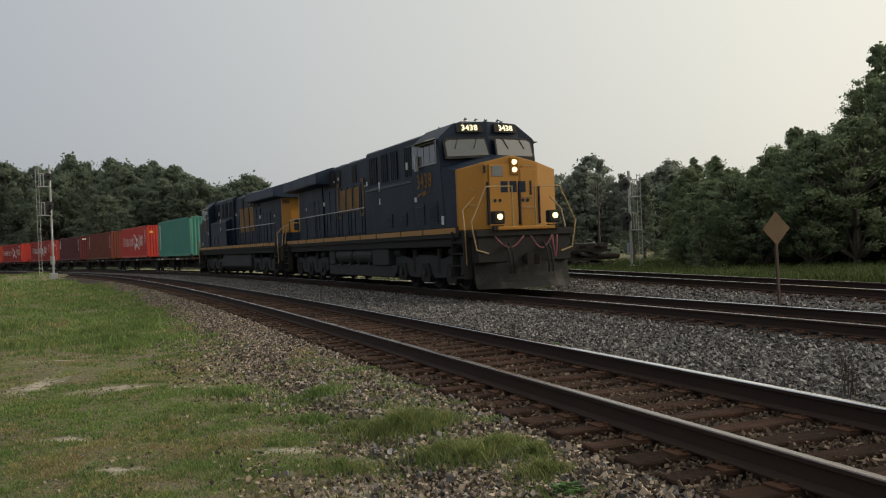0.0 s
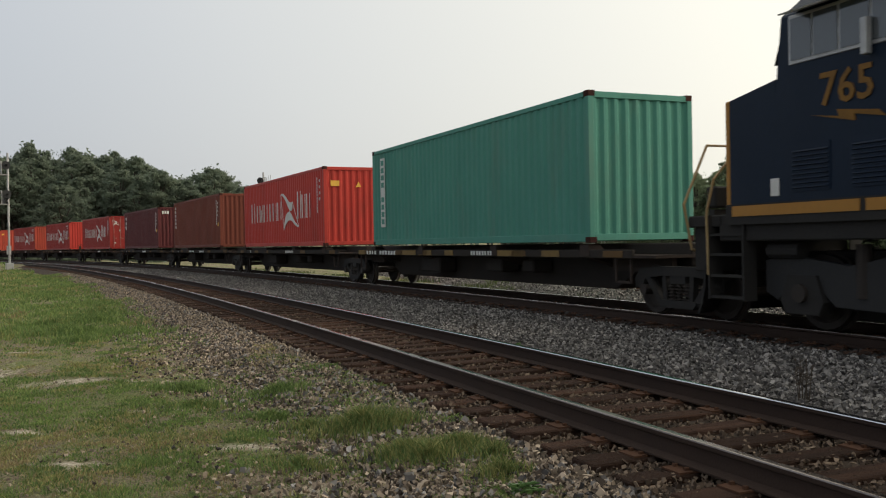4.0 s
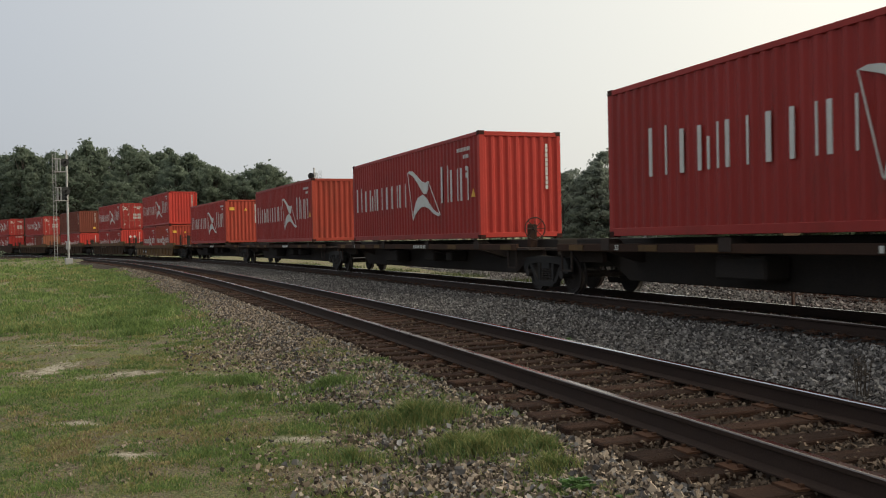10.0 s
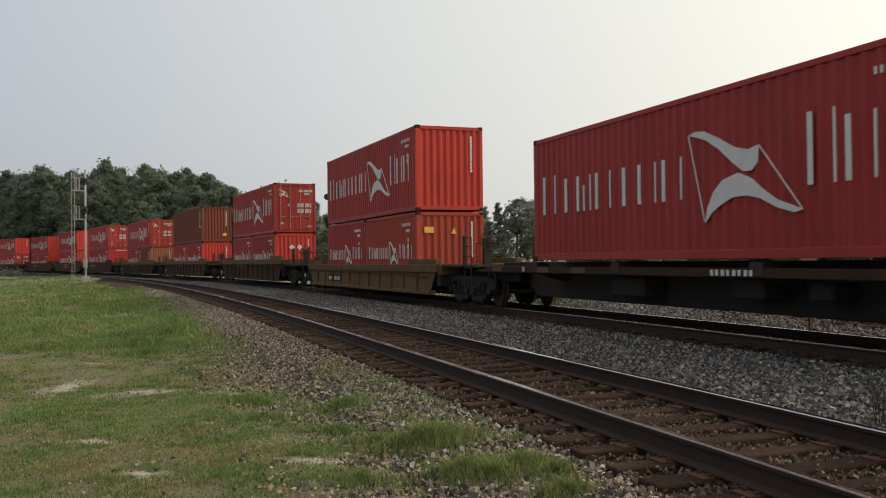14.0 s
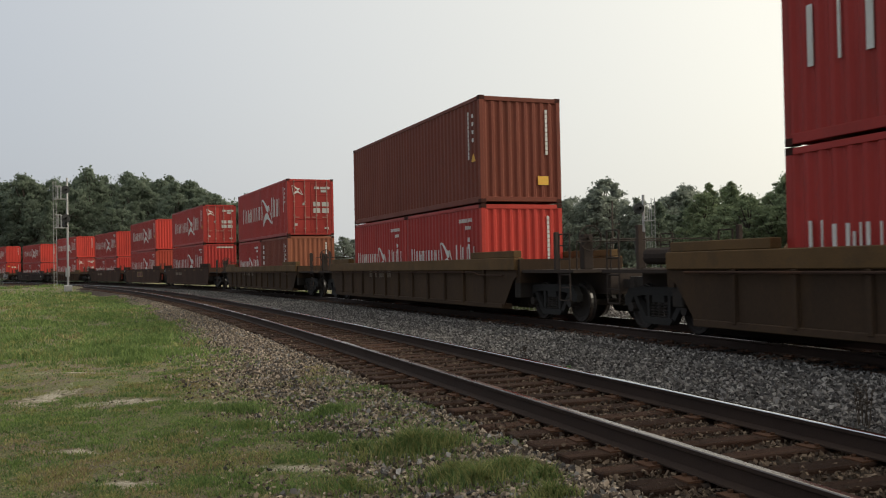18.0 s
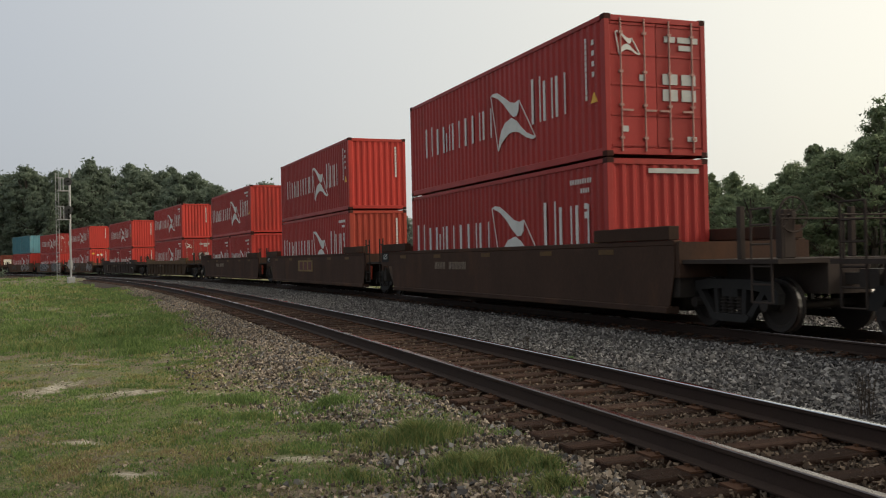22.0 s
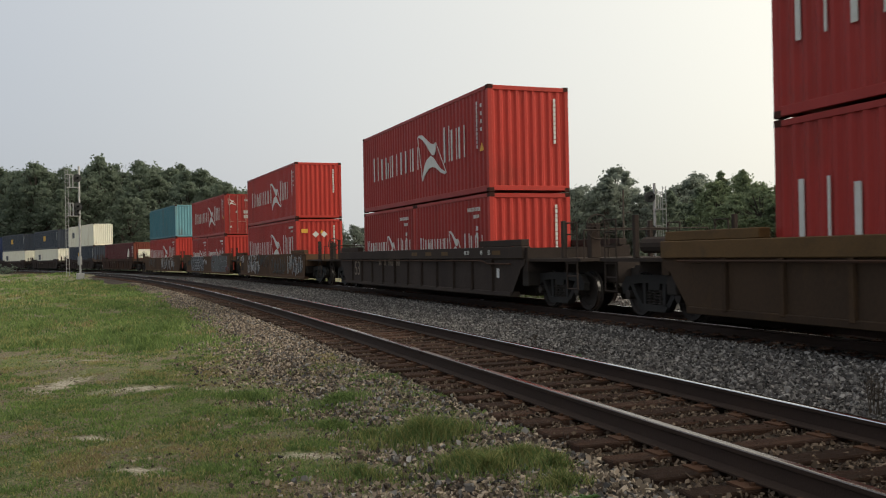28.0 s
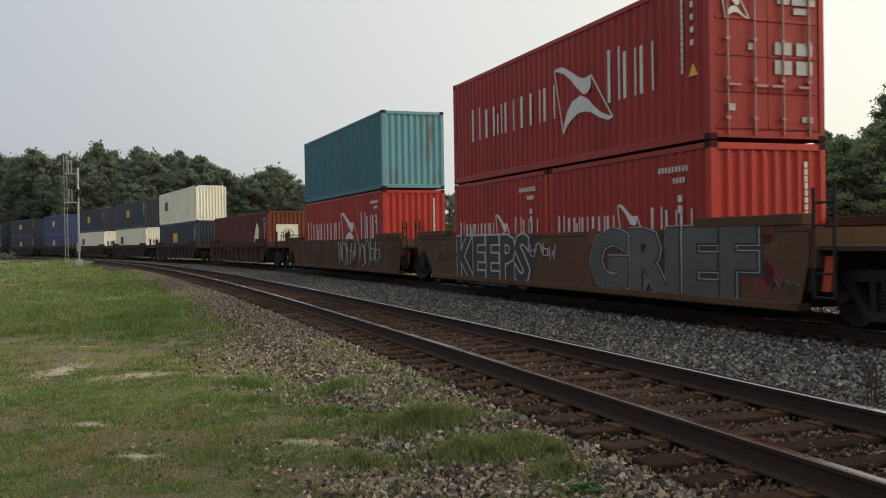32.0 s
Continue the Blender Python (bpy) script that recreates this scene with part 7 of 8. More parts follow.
def tree_meshes(seed, kind, leaves, size, material, fine=1.0):
    """A tree 1 m tall (scaled later): trunk with limbs, and a crown of clumps."""
    rng = np.random.RandomState(seed)
    bm = B()
    lean = rng.uniform(-0.04, 0.04, 2)
    pts = [Vector((lean[0] * t * t, lean[1] * t * t, t * 0.93)) for t in np.linspace(0, 1, 6)]
    for i in range(5):
        rod(bm, pts[i], pts[i + 1], 0.020 * (1 - i / 5.6), 7, 0.020 * (1 - (i + 1) / 5.6))
    cs, rs = [], []
    n = int({"broad": 120, "pine": 72, "slim": 90}[kind] / fine ** 1.2)
    for i in range(n):
        t = i / (n - 1)
        if kind == "broad":
            z = 0.16 + 0.76 * t
            reach = 0.26 * math.sin(math.pi * min(1, 0.22 + 0.72 * t)) * rng.uniform(0.4, 1.15)
            rad = rng.uniform(0.022, 0.062)
        elif kind == "pine":
            z = 0.52 + 0.44 * t
            reach = 0.17 * math.sin(math.pi * (0.15 + 0.8 * t)) * rng.uniform(0.3, 1.3)
            rad = rng.uniform(0.020, 0.050)
        else:
            z = 0.12 + 0.84 * t
            reach = 0.17 * (1.08 - t) * rng.uniform(0.4, 1.25)
            rad = rng.uniform(0.020, 0.054) * (1.15 - 0.6 * t)
        rad *= fine
        a = rng.uniform(0, 2 * math.pi)
        c = np.array([math.cos(a) * reach + lean[0] * z * z, math.sin(a) * reach + lean[1] * z * z, z])
        cs.append(c)
        rs.append(rad)
        k = min(4, int(max(0.1, z - 0.14) * 5))
        if reach > 0.05 and i % 3 == 0:
            rod(bm, pts[k] * 0.6 + pts[min(5, k + 1)] * 0.4, Vector(c), 0.0075, 5, 0.0025)
    trunk = mesh_of("trunk", bm, M["bark"])
    v, f, soft = leaf_cloud(rng, np.array(cs), np.array(rs) * 1.15, leaves, size, 0.62, np.array([0, 0, 0.5]))
    return trunk, quick_mesh("crown", v, f, material, soft)


NEAR_KINDS = [tree_meshes(20 + i, k, 13500, 0.0175, LEAF, 0.72) for i, k in enumerate(("broad", "slim", "slim", "broad", "slim", "broad"))]
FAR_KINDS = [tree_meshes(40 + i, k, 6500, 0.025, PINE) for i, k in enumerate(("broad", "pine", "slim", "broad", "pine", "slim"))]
HAZE_PALE_KINDS = [tree_meshes(60 + i, k, 5000, 0.028, HAZE_PALE) for i, k in enumerate(("broad", "slim", "pine", "broad"))]


def plant_tree(kinds, i, az_, d, tall, spin, wide, label, group):
    x, y = plan_at(az_, d)
    root = tagged(new("tree"), label, "tree", group)
    root.matrix_basis = Matrix.Translation((x, y, height_at(x, y) - 0.1)) @ Matrix.Rotation(spin, 4, "Z") @ Matrix.Diagonal((tall * wide, tall * wide, tall, 1))
    trunk, crown = kinds[i % len(kinds)]
    part("trunk", trunk, None, root)
    part("crown", crown, None, root, "leafy crown with gaps")


SKYLINE_A = [-27, -25.8, -22.5, -19.5, -17.6, -15.3, -14.1, -12.6, -11.6, -10.6, -9.9, -8.5, -7.0, -3.0, 2.0, 6.0, 8.0, 9.6, 11.0, 12.4, 13.9, 15.2, 16.4, 17.4, 18.6, 20.3, 22.1, 23.6, 25.0, 25.8, 28.0, 32.0]
SKYLINE_E = [5.5, 5.6, 6.1, 5.8, 5.9, 4.9, 4.2, 4.6, 4.9, 4.4, 3.8, 2.6, 2.0, 3.2, 3.6, 4.3, 4.9, 5.1, 4.3, 4.2, 4.5, 4.5, 5.4, 4.4, 3.8, 5.7, 7.0, 6.7, 8.4, 12.0, 12.4, 11.5]
rnd = random.Random(21)


def wood(lo, hi, dlo, dhi, count, kinds, label, group, low=0.72, wide=(0.8, 1.25), rim=0.35):
    for i in range(count):
        a = lo + (hi - lo) * (i + rnd.uniform(0.0, 1.0)) / count
        d = rnd.uniform(dlo, dhi)
        e = float(np.interp(a, SKYLINE_A, SKYLINE_E)) * (rnd.uniform(0.93, 1.04) if rnd.random() < rim else rnd.uniform(low, 0.95))
        x, y = plan_at(a, d)
        while line_offset(np.array([x]), np.array([y]))[0][0] < 13:
            d += 8
            x, y = plan_at(a, d)
        tall = EYE[2] + d * math.tan(radians(e)) - height_at(x, y)
        plant_tree(kinds, rnd.randrange(9), a, d, max(2.0, tall), rnd.uniform(0, 6.28), rnd.uniform(*wide), label, group)


wood(-29, -17, 186, 225, 62, FAR_KINDS, "tall dark green tree in the far wood", "trees of the far wood")
wood(-17.5, -9.6, 150, 200, 48, FAR_KINDS, "dark green tree in the far wood", "trees of the far wood", wide=(0.8, 1.3))
wood(-29, -9, 150, 230, 40, FAR_KINDS, "lower dark green tree in the far wood", "trees of the far wood", low=0.45, rim=0.0, wide=(1.1, 1.6))
# the mist on these trees is only in their leaf colour
wood(-9.8, 7.0, 210, 270, 36, HAZE_PALE_KINDS, "distant tree with mist painted into its pale leaves", "distant misty trees", low=0.7, wide=(0.9, 1.5))
wood(6.0, 14.5, 118, 150, 24, HAZE_PALE_KINDS, "grey-green tree with mist painted into its pale leaves", "distant misty trees", wide=(0.9, 1.4))
wood(11.5, 15.8, 82, 100, 9, FAR_KINDS, "mid-green tree by the line", "trees beyond the tracks", low=0.55, rim=0.1, wide=(1.0, 1.4))
wood(14.6, 20.0, 60, 74, 14, NEAR_KINDS, "leafy green tree beyond the tracks", "trees beyond the tracks", wide=(0.95, 1.3), rim=0.4)
wood(19.5, 33.0, 50, 66, 26, NEAR_KINDS, "tall leafy tree beyond the tracks", "trees beyond the tracks", wide=(0.8, 1.15), rim=0.45)
wood(14.0, 33.0, 47, 56, 26, NEAR_KINDS, "young leafy tree at the edge of the wood", "trees beyond the tracks", low=0.35, rim=0.0, wide=(1.1, 1.6))

# low growth at the foot of the woods
rng = np.random.RandomState(77)
for lo, hi, dlo, dhi, n, lab in ((13.0, 33.0, 42, 50, 130, "dense low shrubs at the foot of the wood"), (-29.0, 12.0, 100, 175, 260, "low scrub in front of the far wood")):
    cs, rs = [], []
    for i in range(n):
        a = rng.uniform(lo, hi)
        d = rng.uniform(dlo, dhi)
        if d < 60 + 95 * max(0.0, (-a - 4) / 20):
            d += 45
        x, y = plan_at(a, d)
        r = rng.uniform(0.35, 1.0) * (1 if lo > 0 else 1.6)
        cs.append((x, y, height_at(x, y) + r * 0.3))
        rs.append(r)
    v, f, soft = leaf_cloud(rng, np.array(cs), np.array(rs), n * 260, 0.20 if lo > 0 else 0.36)
    tagged(part("shrubs", quick_mesh("shrubs", v, f, LEAF if lo > 0 else PINE, soft)), lab, "shrubs", kind="stuff")

# ---------------------------------------------------------------- stones
CHIP = np.array([(-1, -0.6, -1), (1, -0.7, -1), (0.1, 1, -1), (-0.8, -0.5, 1), (0.7, -0.6, 1), (0.0, 0.7, 1)], float) * 0.75
CHIP_F = np.array([(0, 2, 1), (3, 4, 5), (0, 1, 4), (0, 4, 3), (1, 2, 5), (1, 5, 4), (2, 0, 3), (2, 3, 5)])


def scatter(name, rng, s, off, z, lo, hi, material, label, place=on_line):
    """Broken stones at the given metres up the line and off it."""
    n = len(s)
    x, y, _ = place(s, off)
    q = rng.normal(size=(n, 4))
    q /= np.linalg.norm(q, axis=1)[:, None]
    w, i, j, k = q.T
    R = np.stack([1 - 2 * (j * j + k * k), 2 * (i * j - k * w), 2 * (i * k + j * w), 2 * (i * j + k * w), 1 - 2 * (i * i + k * k), 2 * (j * k - i * w), 2 * (i * k - j * w), 2 * (j * k + i * w), 1 - 2 * (i * i + j * j)], 1).reshape(n, 3, 3)
    size = rng.uniform(lo, hi, (n, 1)) * rng.uniform(0.5, 1.25, (n, 3))
    v = CHIP[None] * size[:, None] * rng.uniform(0.6, 1.2, (n, 6, 3))
    v = np.einsum("nab,nkb->nka", R, v) + np.stack([x, y, z], 1)[:, None]
    f = CHIP_F[None] + (np.arange(n) * 6)[:, None, None]
    me = quick_mesh(name, v.reshape(-1, 3), f.reshape(-1, 3), material)
    me.shade_flat()
    return tagged(part(name, me), label, "ballast stones", kind="stuff")


GREY = island("grey_stones", (0.040, 0.037, 0.037), (0.30, 0.284, 0.268), 0.9, (0.105, 0.098, 0.094), 0.25)
TAN = island("tan_and_grey_stones", (0.046, 0.036, 0.029), (0.46, 0.375, 0.285), 0.9, (0.175, 0.137, 0.103), 0.25)
RUSTY = island("rust_brown_stones", (0.034, 0.024, 0.019), (0.22, 0.165, 0.12), 0.92, (0.080, 0.056, 0.040), 0.2)
# stones of the train's strip, its shade in their colours too
SHADED_FOUL = island("shade_darkened_stones", (0.014, 0.013, 0.013), (0.095, 0.088, 0.082), 0.85, (0.032, 0.029, 0.027), 0.3)


def spread(rng, n, lo, hi, bias=1.5):
    """Metres up the line, denser near the camera."""
    return lo + (hi - lo) * rng.uniform(0, 1, n) ** bias


rng = np.random.RandomState(3)
n = 98000
s = spread(rng, n, -2, 62, 1.9)
o = rng.uniform(-3.9, -1.18, n)
keep = rng.uniform(size=n) < np.interp(o, [-3.9, -3.2, -2.8, -2.45, -1.5, -1.36, -1.18], [0.03, 0.20, 0.7, 1, 1, 0.75, 0.25])
s, o = s[keep], o[keep]
bed_z = np.interp(o, [-3.9, -2.95, -2.6, -2.3, -1.5, -1.3, -1.05], [-0.36, -0.37, -0.39, -0.320, -0.250, -0.262, -0.262])
big = rng.uniform(size=len(s)) < 0.16
scatter("gravel", rng, s[~big], o[~big], bed_z[~big] + rng.uniform(0.0, 0.03, (~big).sum()), 0.014, 0.034, TAN, "loose tan and grey ballast stones on the shoulder")
scatter("gravel", rng, s[big], o[big], bed_z[big] + rng.uniform(0.0, 0.035, big.sum()), 0.018, 0.038, GREY, "larger grey ballast stones on the shoulder")
n = 36000
s, o = spread(rng, n, -2, 45, 1.8), rng.uniform(-1.3, 1.3, n)
scatter("gravel", rng, s, o, -0.240 + rng.uniform(0, 0.036, n), 0.012, 0.031, RUSTY, "small rusty brown stones between the sleepers")
n = 66000
s, o = spread(rng, n, -2, 75, 1.7), rng.uniform(1.12, 4.75, n)
scatter("gravel", rng, s, o, np.interp(o, [1.3, 1.9, 2.6, 3.3, 4.0, 4.7, 5], [-0.235, -0.24, -0.26, -0.265, -0.25, -0.225, -0.225]) + rng.uniform(0.0, 0.03, n), 0.018, 0.042, GREY, "broken grey ballast stones between the tracks")
n = 16000
s, o = spread(rng, n, -4, 60), rng.uniform(4.55, 7.5, n)
scatter("gravel", rng, s, o, -0.229 + rng.uniform(0.0, 0.03, n), 0.022, 0.046, SHADED_FOUL, "ballast stones under the train's track, shade painted into them")
n = 9000
s, o = spread(rng, n, -4, 60), rng.uniform(7.4, 9.1, n)
scatter("gravel", rng, s, o, np.interp(o, [4.9, 7.5, 8.3, 9.4], [-0.225, -0.235, -0.33, -0.50]) + rng.uniform(0.0, 0.025, n), 0.022, 0.045, GREY, "broken grey ballast stones beyond the train's track")
n = 14000
r = rng.uniform(-12, 45, n)
o = rng.uniform(-3.2, -0.9, n)
pts = np.array([on_branch(a, b)[:2] for a, b in zip(r, o)])
scatter("gravel", rng, pts[:, 0], pts[:, 1], np.interp(o, [-3.2, -2.2, -1.3], [-0.44, -0.22, -0.13]) + rng.uniform(0, 0.03, n), 0.028, 0.055, GREY, "pale broken ballast stones of the third track", place=lambda a, b: (a, b, 0))

# ---------------------------------------------------------------- grass
BRIGHT = island("bright_green_grass", (0.117, 0.194, 0.056), (0.257, 0.329, 0.108), 0.75, (0.184, 0.261, 0.079), 0.25, 0.40)
GREEN = island("green_grass", (0.079, 0.135, 0.045), (0.194, 0.252, 0.092), 0.75, (0.133, 0.194, 0.065), 0.25, 0.40)
OLIVE = island("yellowish_grass", (0.162, 0.180, 0.059), (0.369, 0.351, 0.149), 0.8, (0.257, 0.263, 0.095), 0.25, 0.38)
DRY = island("dry_grass_blades", (0.198, 0.153, 0.081), (0.396, 0.324, 0.180), 0.85, (0.288, 0.230, 0.122), 0.2, 0.3)
# darker tone than the other grass
DARK_GRASS = island("long_dark_grass", (0.040, 0.062, 0.018), (0.105, 0.13, 0.045), 0.75, (0.065, 0.09, 0.028), 0.2, 0.3)


def blades(name, rng, x, y, z, tall, width, material, label, lean_by=None):
    """Bent blades, three faces each; lean_by: a direction in which each one leans out."""
    n = len(x)
    a = rng.uniform(0, 2 * math.pi, n)
    lean = rng.uniform(0.2, 1.1, n) * tall
    b = rng.uniform(0, 2 * math.pi, n) if lean_by is None else lean_by + rng.normal(0, 0.7, n)
    base = np.stack([x, y, z], 1)
    side = np.stack([np.cos(a), np.sin(a), np.zeros(n)], 1) * (width / 2)[:, None]
    mid = base + np.stack([np.cos(b) * lean * 0.35, np.sin(b) * lean * 0.35, tall * 0.62], 1)
    tip = base + np.stack([np.cos(b) * lean, np.sin(b) * lean, tall], 1)
    v = np.stack([base - side, base + side, mid + side * 0.7, mid - side * 0.7, tip], 1).reshape(-1, 3)
    i = np.arange(n) * 5
    f = np.concatenate([np.stack([i, i + 1, i + 2], 1), np.stack([i, i + 2, i + 3], 1), np.stack([i + 3, i + 2, i + 4], 1)])
    return tagged(part(name, quick_mesh(name, v, f, material)), label, "grass", kind="stuff")


def lumps(x, y, cell, seed):
    """Smooth random values between 0 and 1 over the plan, in lumps of about cell metres."""
    lat = np.random.RandomState(seed).rand(256, 256)
    u, w = x / cell + 900, y / cell + 900
    i, j = np.floor(u).astype(int), np.floor(w).astype(int)
    p, q = u - i, w - j
    p, q = p * p * (3 - 2 * p), q * q * (3 - 2 * q)
    i, j = i % 255, j % 255
    return (lat[i, j] * (1 - p) + lat[i + 1, j] * p) * (1 - q) + (lat[i, j + 1] * (1 - p) + lat[i + 1, j + 1] * p) * q


def bareness(x, y):
    """How near a plan point is to one of the sandy bare spots, 0 to 1."""
    out = np.zeros(len(x))
    for cx, cy, rx, ry in BARE:
        wob = 0.6 + 0.8 * lumps(x, y, 0.35, 8)
        out = np.maximum(out, np.exp(-(((x - cx) / rx) ** 2 + ((y - cy) / ry) ** 2) / wob ** 2))
    return out


rng = np.random.RandomState(9)


def turf_z(x, y):
    """The ground's height, or the ballast shoulder's where that lies higher."""
    off, _ = line_offset(x, y)
    return np.maximum(ground_z(x, y), np.interp(off, [-2.95, -2.3, -1.5], [-0.50, -0.315, -0.235]))


def lawn(n, dlo, dhi, azlo, azhi):
    """Plan points on the grassy side, denser near the camera."""
    d = dlo * (dhi / dlo) ** rng.uniform(0, 1, n)
    a = np.radians(rng.uniform(azlo, azhi, n))
    x, y = d * np.sin(a), d * np.cos(a)
    off, _ = line_offset(x, y)
    edge = -1.55 - 0.85 * np.clip((y - 14) / 8, 0, 1) - 0.9 * np.clip(lumps(x, y, 1.7, 4) - 0.5, 0, 1) - 0.6 * lumps(x, y, 0.45, 5) + 0.1 + 0.35 * np.exp(-((y - 10.5) / 2.5) ** 2)
    k = off < edge
    return x[k], y[k], off[k]


def clumps(n, dlo, dhi, per):
    """Hand-sized clumps of short grass whose blades lean outwards, sorted by tone."""
    x, y, off = lawn(n, dlo, dhi, -32, 17)
    d = np.hypot(x, y)
    lush = np.clip((y - 15.3) / 3.5, 0, 1)
    cov = 0.42 * lumps(x, y, 1.5, 1) + 0.44 * lumps(x, y, 0.42, 2) + 0.14 * rng.uniform(size=len(x)) + 0.16 * lush
    k = (cov > 0.41 + 0.16 * rng.uniform(-0.5, 0.5, len(x))) & (bareness(x, y) < rng.uniform(0.25, 0.8, len(x)))
    x, y, d, cov, lush = x[k], y[k], d[k], cov[k], lush[k]
    m = len(x)
    tone = 0.42 * lumps(x, y, 2.6, 6) + 0.42 * lumps(x, y, 0.45, 7) + 0.34 * rng.uniform(size=m) + 0.10 * lush
    rad = rng.uniform(0.035, 0.10, m) * (0.8 + d / 16)
    high = rng.uniform(0.016, 0.05, m) * (0.7 + 1.3 * np.clip(cov - 0.45, 0, 0.5)) * (1 + 1.4 * lush) * (1 + d / 60)
    c = np.repeat(np.arange(m), per)
    a, q = rng.uniform(0, 2 * math.pi, m * per), np.sqrt(rng.uniform(0, 1, m * per))
    bx, by = x[c] + np.cos(a) * q * rad[c], y[c] + np.sin(a) * q * rad[c]
    bh = high[c] * rng.uniform(0.5, 1.15, m * per) * (1.15 - 0.45 * q)
    width = (0.0032 + 0.0009 * d)[c] * rng.uniform(0.7, 1.3, m * per)
    z = turf_z(x, y)[c]
    for lo, hi, mat_, lab in ((-1, 0.40, DRY, "dry straw-coloured grass clumps"), (0.40, 0.53, OLIVE, "short patchy yellow-green grass"), (0.53, 0.72, GREEN, "short patchy green grass"), (0.72, 9, BRIGHT, "fresh bright green grass clumps")):
        k = (tone[c] >= lo) & (tone[c] < hi)
        if k.any():
            blades("grass", rng, bx[k], by[k], z[k], bh[k], width[k], mat_, lab, a[k])


clumps(16000, 5.2, 16, 16)
clumps(15000, 13, 105, 13)
x, y, off = lawn(34000, 5.2, 50, -32, 15)
k = bareness(x, y) < 0.6
x, y = x[k], y[k]
d = np.hypot(x, y)
pick = 0.6 * lumps(x, y, 1.2, 12) + 0.4 * rng.uniform(size=len(x))
for k, mat_, lab in ((pick < 0.42, DRY, "thin dry stalks between the clumps"), (pick >= 0.42, OLIVE, "thin yellow-green blades between the clumps")):
    blades("grass", rng, x[k], y[k], turf_z(x[k], y[k]), rng.uniform(0.010, 0.034, k.sum()), 0.003 + 0.0008 * d[k], mat_, lab)
x, y, off = lawn(9000, 5.2, 40, -32, 15)
keep = (0.6 * lumps(x, y, 1.3, 14) + 0.4 * lumps(x, y, 0.4, 15) > 0.60 - 0.22 * (off > -3.9)) | (bareness(x, y) > 0.5)
scatter("gravel", rng, x[keep], y[keep], turf_z(x[keep], y[keep]) + 0.004, 0.008, 0.026, TAN, "stray stones lying in the grass", place=lambda a, b: (a, b, 0))
# taller, lush tufts by the ballast: (plan x, y, radius, height, blades)
TUFTS = [(-0.41, 8.0, 0.42, 0.20, 2600), (0.36, 7.0, 0.30, 0.12, 1100), (0.6, 6.7, 0.25, 0.11, 800), (-0.83, 6.9, 0.4, 0.09, 900), (-1.5, 10.3, 0.40, 0.12, 1100), (-0.05, 7.0, 0.30, 0.13, 1300),
         (0.12, 6.75, 0.22, 0.15, 800), (0.60, 6.2, 0.22, 0.12, 600), (-0.95, 8.4, 0.30, 0.11, 700), (-1.35, 8.9, 0.3, 0.11, 700), (-2.2, 9.6, 0.5, 0.10, 900), (-2.6, 10.8, 0.5, 0.11, 900)]
for i in range(62):
    yy = 17.4 + 44 * (i / 62) ** 1.5
    edge_x = float(on_line(yy - 4.2, -3.6)[0]) - 0.25
    TUFTS.append((edge_x - rng.uniform(0.0, 0.33) * yy * (1 if i % 3 else 0.25), yy + rng.uniform(-0.8, 0.8), rng.uniform(0.5, 1.0) * (0.55 + yy / 26), rng.uniform(0.11, 0.24), int(rng.uniform(600, 1300))))
xs, ys, hs = [], [], []
for cx, cy, r, h, n in TUFTS:
    a, q = rng.uniform(0, 2 * math.pi, n), r * np.abs(rng.normal(0, 0.62, n))
    q = q * (1 + 0.35 * np.sin(3 * a + cx) + 0.25 * np.sin(7 * a + cy))
    xs.append(cx + q * np.cos(a) * 1.3)
    ys.append(cy + q * np.sin(a) * 0.8)
    hs.append(h * rng.uniform(0.35, 1.1, n) * np.clip(1.15 - 0.55 * q / r, 0.2, 1.2))
x, y, h = np.concatenate(xs), np.concatenate(ys), np.concatenate(hs)
off, _ = line_offset(x, y)
k = off < -1.6 - 0.5 * np.clip((y - 9) / 5, 0, 1)
x, y, h = x[k], y[k], h[k]
h = h * np.clip(1.15 - y / 60, 0.62, 1.0)
pick = 0.5 * lumps(x, y, 1.0, 22) + 0.5 * rng.uniform(size=len(x))
for k, mat_, lab in ((pick < 0.33, OLIVE, "paler blades among the tufts"), ((pick >= 0.33) & (pick < 0.62), GREEN, "taller green grass in tufts"), (pick >= 0.62, BRIGHT, "taller lush bright green grass in tufts")):
    blades("grass", rng, x[k], y[k], turf_z(x[k], y[k]) + 0.01, h[k], 0.003 + 0.0008 * np.hypot(x[k], y[k]), mat_, lab)
# rough grass between the train's track and the third track, and before the wood
n = 12000
s, o = rng.uniform(-6, 60, n), rng.uniform(8.4, 10.6, n)
x, y, _ = on_line(s, o)
k = (np.sin(s * 0.8) + np.sin(s * 2.3 + o)) > 0.2
blades("grass", rng, x[k], y[k], ground_z(x[k], y[k]) + 0.06, rng.uniform(0.08, 0.22, k.sum()), np.full(k.sum(), 0.022), DARK_GRASS, "rough grass between the tracks")
n = 44000
a, d = np.radians(rng.uniform(5, 33, n)), 33 * (78 / 33) ** rng.uniform(0, 1, n)
x, y = d * np.sin(a), d * np.cos(a)
blades("grass", rng, x, y, ground_z(x, y), rng.uniform(0.12, 0.5, n), np.full(n, 0.05), DARK_GRASS, "long dark grass before the wood")

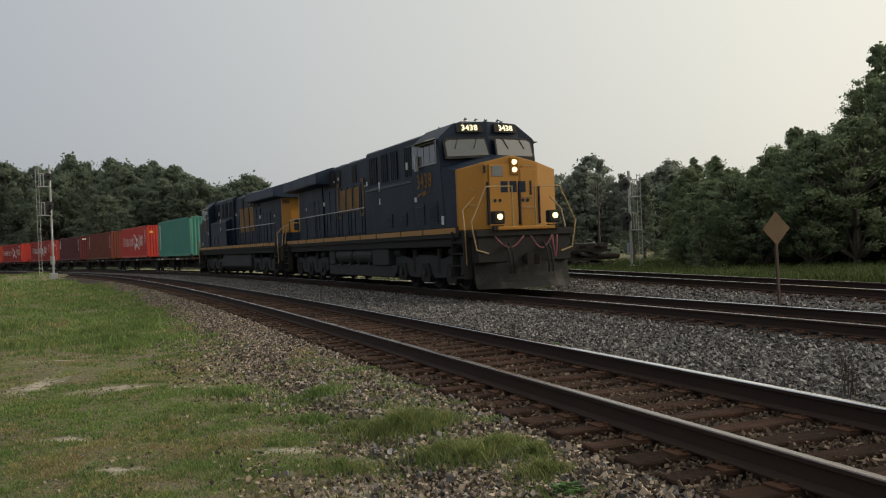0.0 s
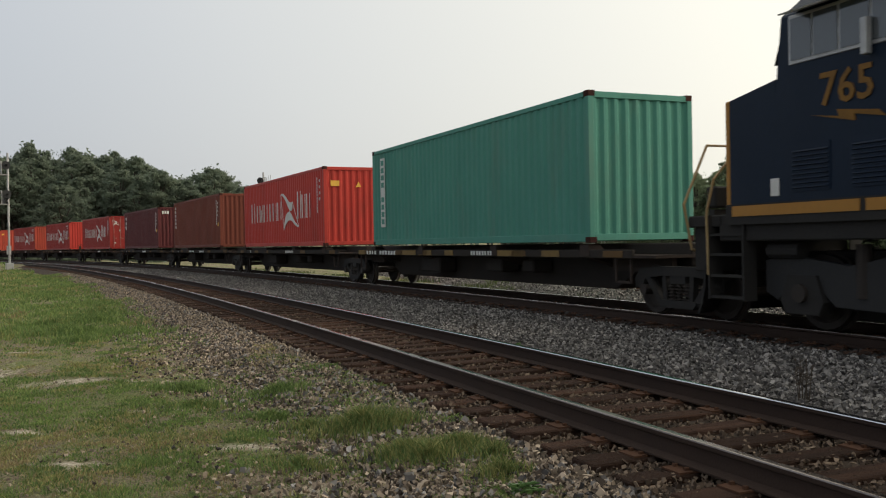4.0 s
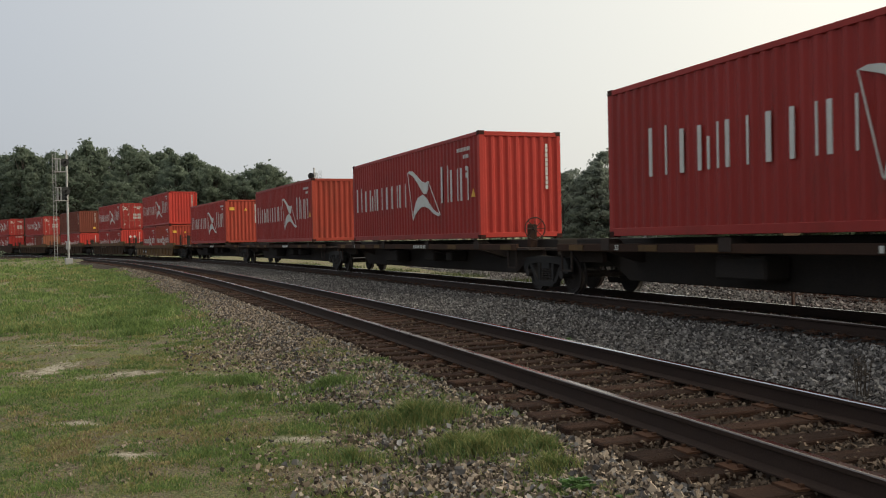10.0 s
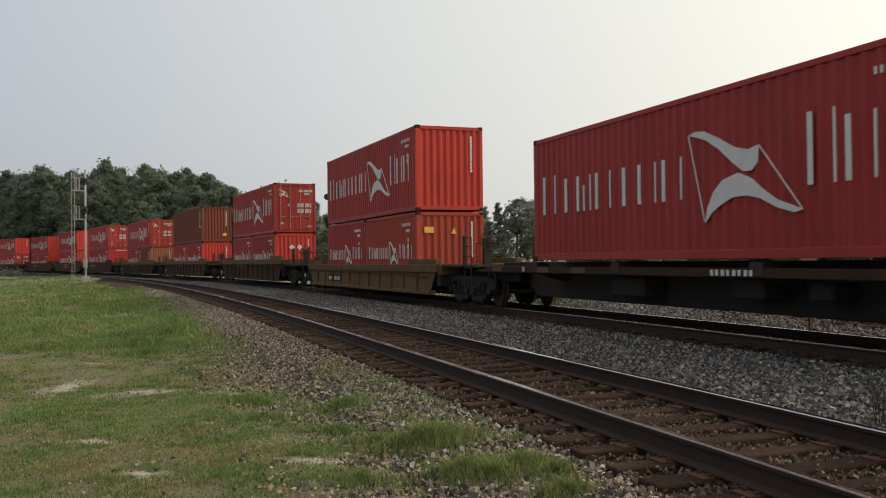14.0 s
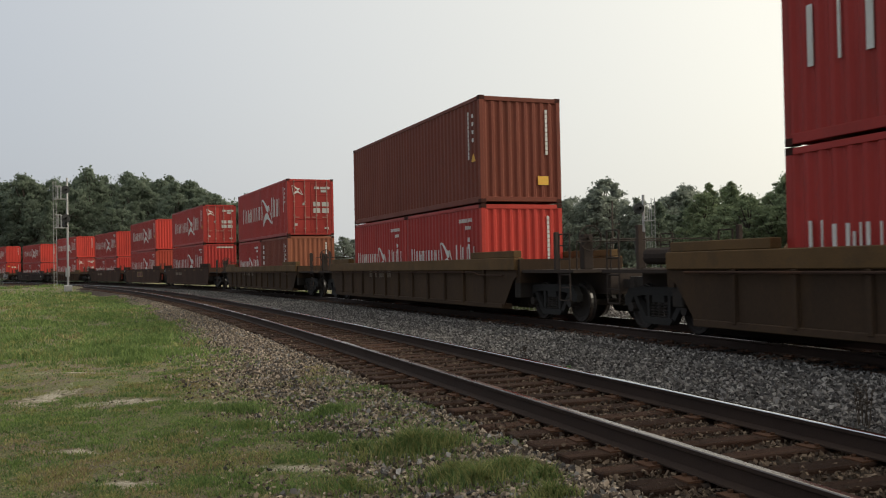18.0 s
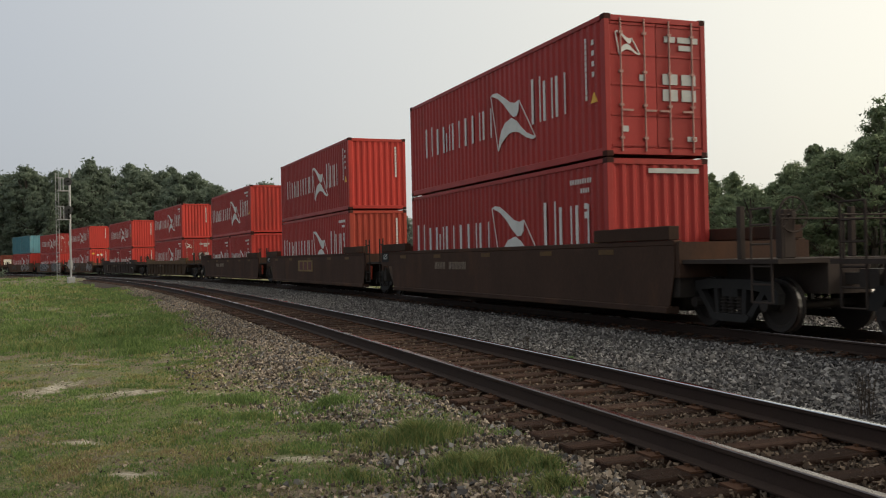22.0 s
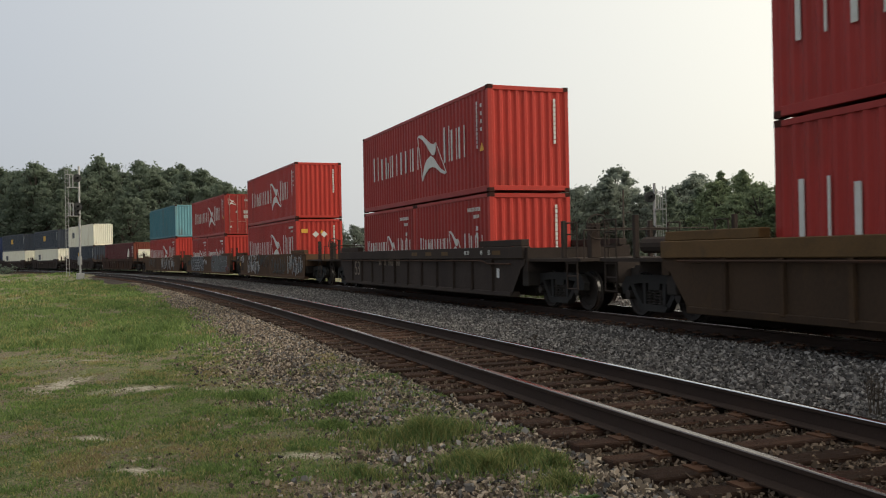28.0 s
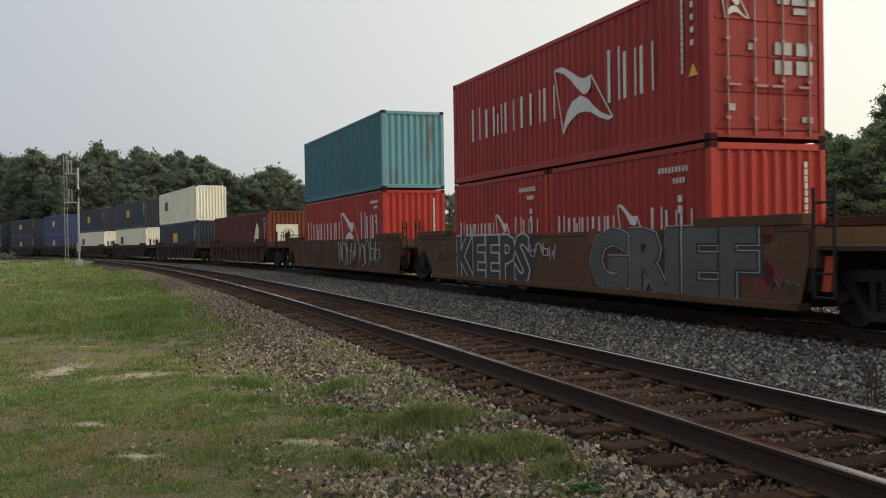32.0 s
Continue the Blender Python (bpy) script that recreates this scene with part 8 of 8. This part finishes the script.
# ---------------------------------------------------------------- weeds in the ballast, stones in the grass
def weed(x, y, z, tall, count, material, label, seed, leafy=False):
    r = random.Random(seed)
    root = tagged(new("weed"), label, "weed")
    root.matrix_basis = pose(x, y, z)
    for i in range(count):
        bm = B()
        a, l = r.uniform(0, 6.28), r.uniform(0.05, 0.35) * tall
        bx, by = r.uniform(-0.06, 0.06), r.uniform(-0.06, 0.06)
        h = tall * r.uniform(0.6, 1.05)
        top = (bx + l * math.cos(a), by + l * math.sin(a), h)
        rod(bm, (bx, by, -0.05), top, 0.006, 4, 0.003)
        for k in range(7 if not leafy else 9):
            t = r.uniform(0.25 if leafy else 0.5, 1.0)
            c = Vector((bx, by, 0)).lerp(Vector(top), t)
            b = r.uniform(0, 6.28)
            q = c + Vector((math.cos(b), math.sin(b), 0.5 if not leafy else 0.25)) * (0.035 if not leafy else 0.06)
            rod(bm, c, q, 0.007 if not leafy else 0.014, 4, 0.003)
        tagged(part("stem", bm, material, root), kind="stuff")


M["dead"] = surf("dead_weed", (0.040, 0.030, 0.022), (0.065, 0.048, 0.034), 0.9, scale=8, fine=60, bump=0.1)
M["fresh"] = surf("fresh_weed", (0.060, 0.125, 0.025), (0.045, 0.10, 0.02), 0.7, scale=8, fine=60, bump=0.1)
weed(3.66, 8.42, -0.24, 0.42, 9, M["dead"], "dead brown weed stalks in the ballast", 1)
weed(1.05, 14.8, -0.25, 0.30, 4, M["dead"], "small dead weed in the ballast", 2)
weed(1.5, 12.6, -0.25, 0.16, 8, M["fresh"], "small green weed in the ballast", 3, True)
weed(0.95, 13.9, -0.25, 0.14, 6, M["fresh"], "small green weed in the ballast", 4, True)
weed(0.72, 5.75, -0.36, 0.16, 12, M["fresh"], "low bright green weed at the ballast edge", 5, True)
weed(0.95, 5.55, -0.36, 0.12, 8, M["fresh"], "low bright green weed at the ballast edge", 6, True)
weed(8.1, 21.5, -0.35, 0.35, 7, M["fresh"], "green weed between the tracks", 7, True)


# ---------------------------------------------------------------- motion
def motions():
    """Everything on the train moves down the line."""
    for ob, u, span, z, seat in RIDERS:
        walk(ob, [(t, on_train(u, span, t, z) @ seat) for t in np.arange(0, 32.01, 1.0).tolist()])


motions()
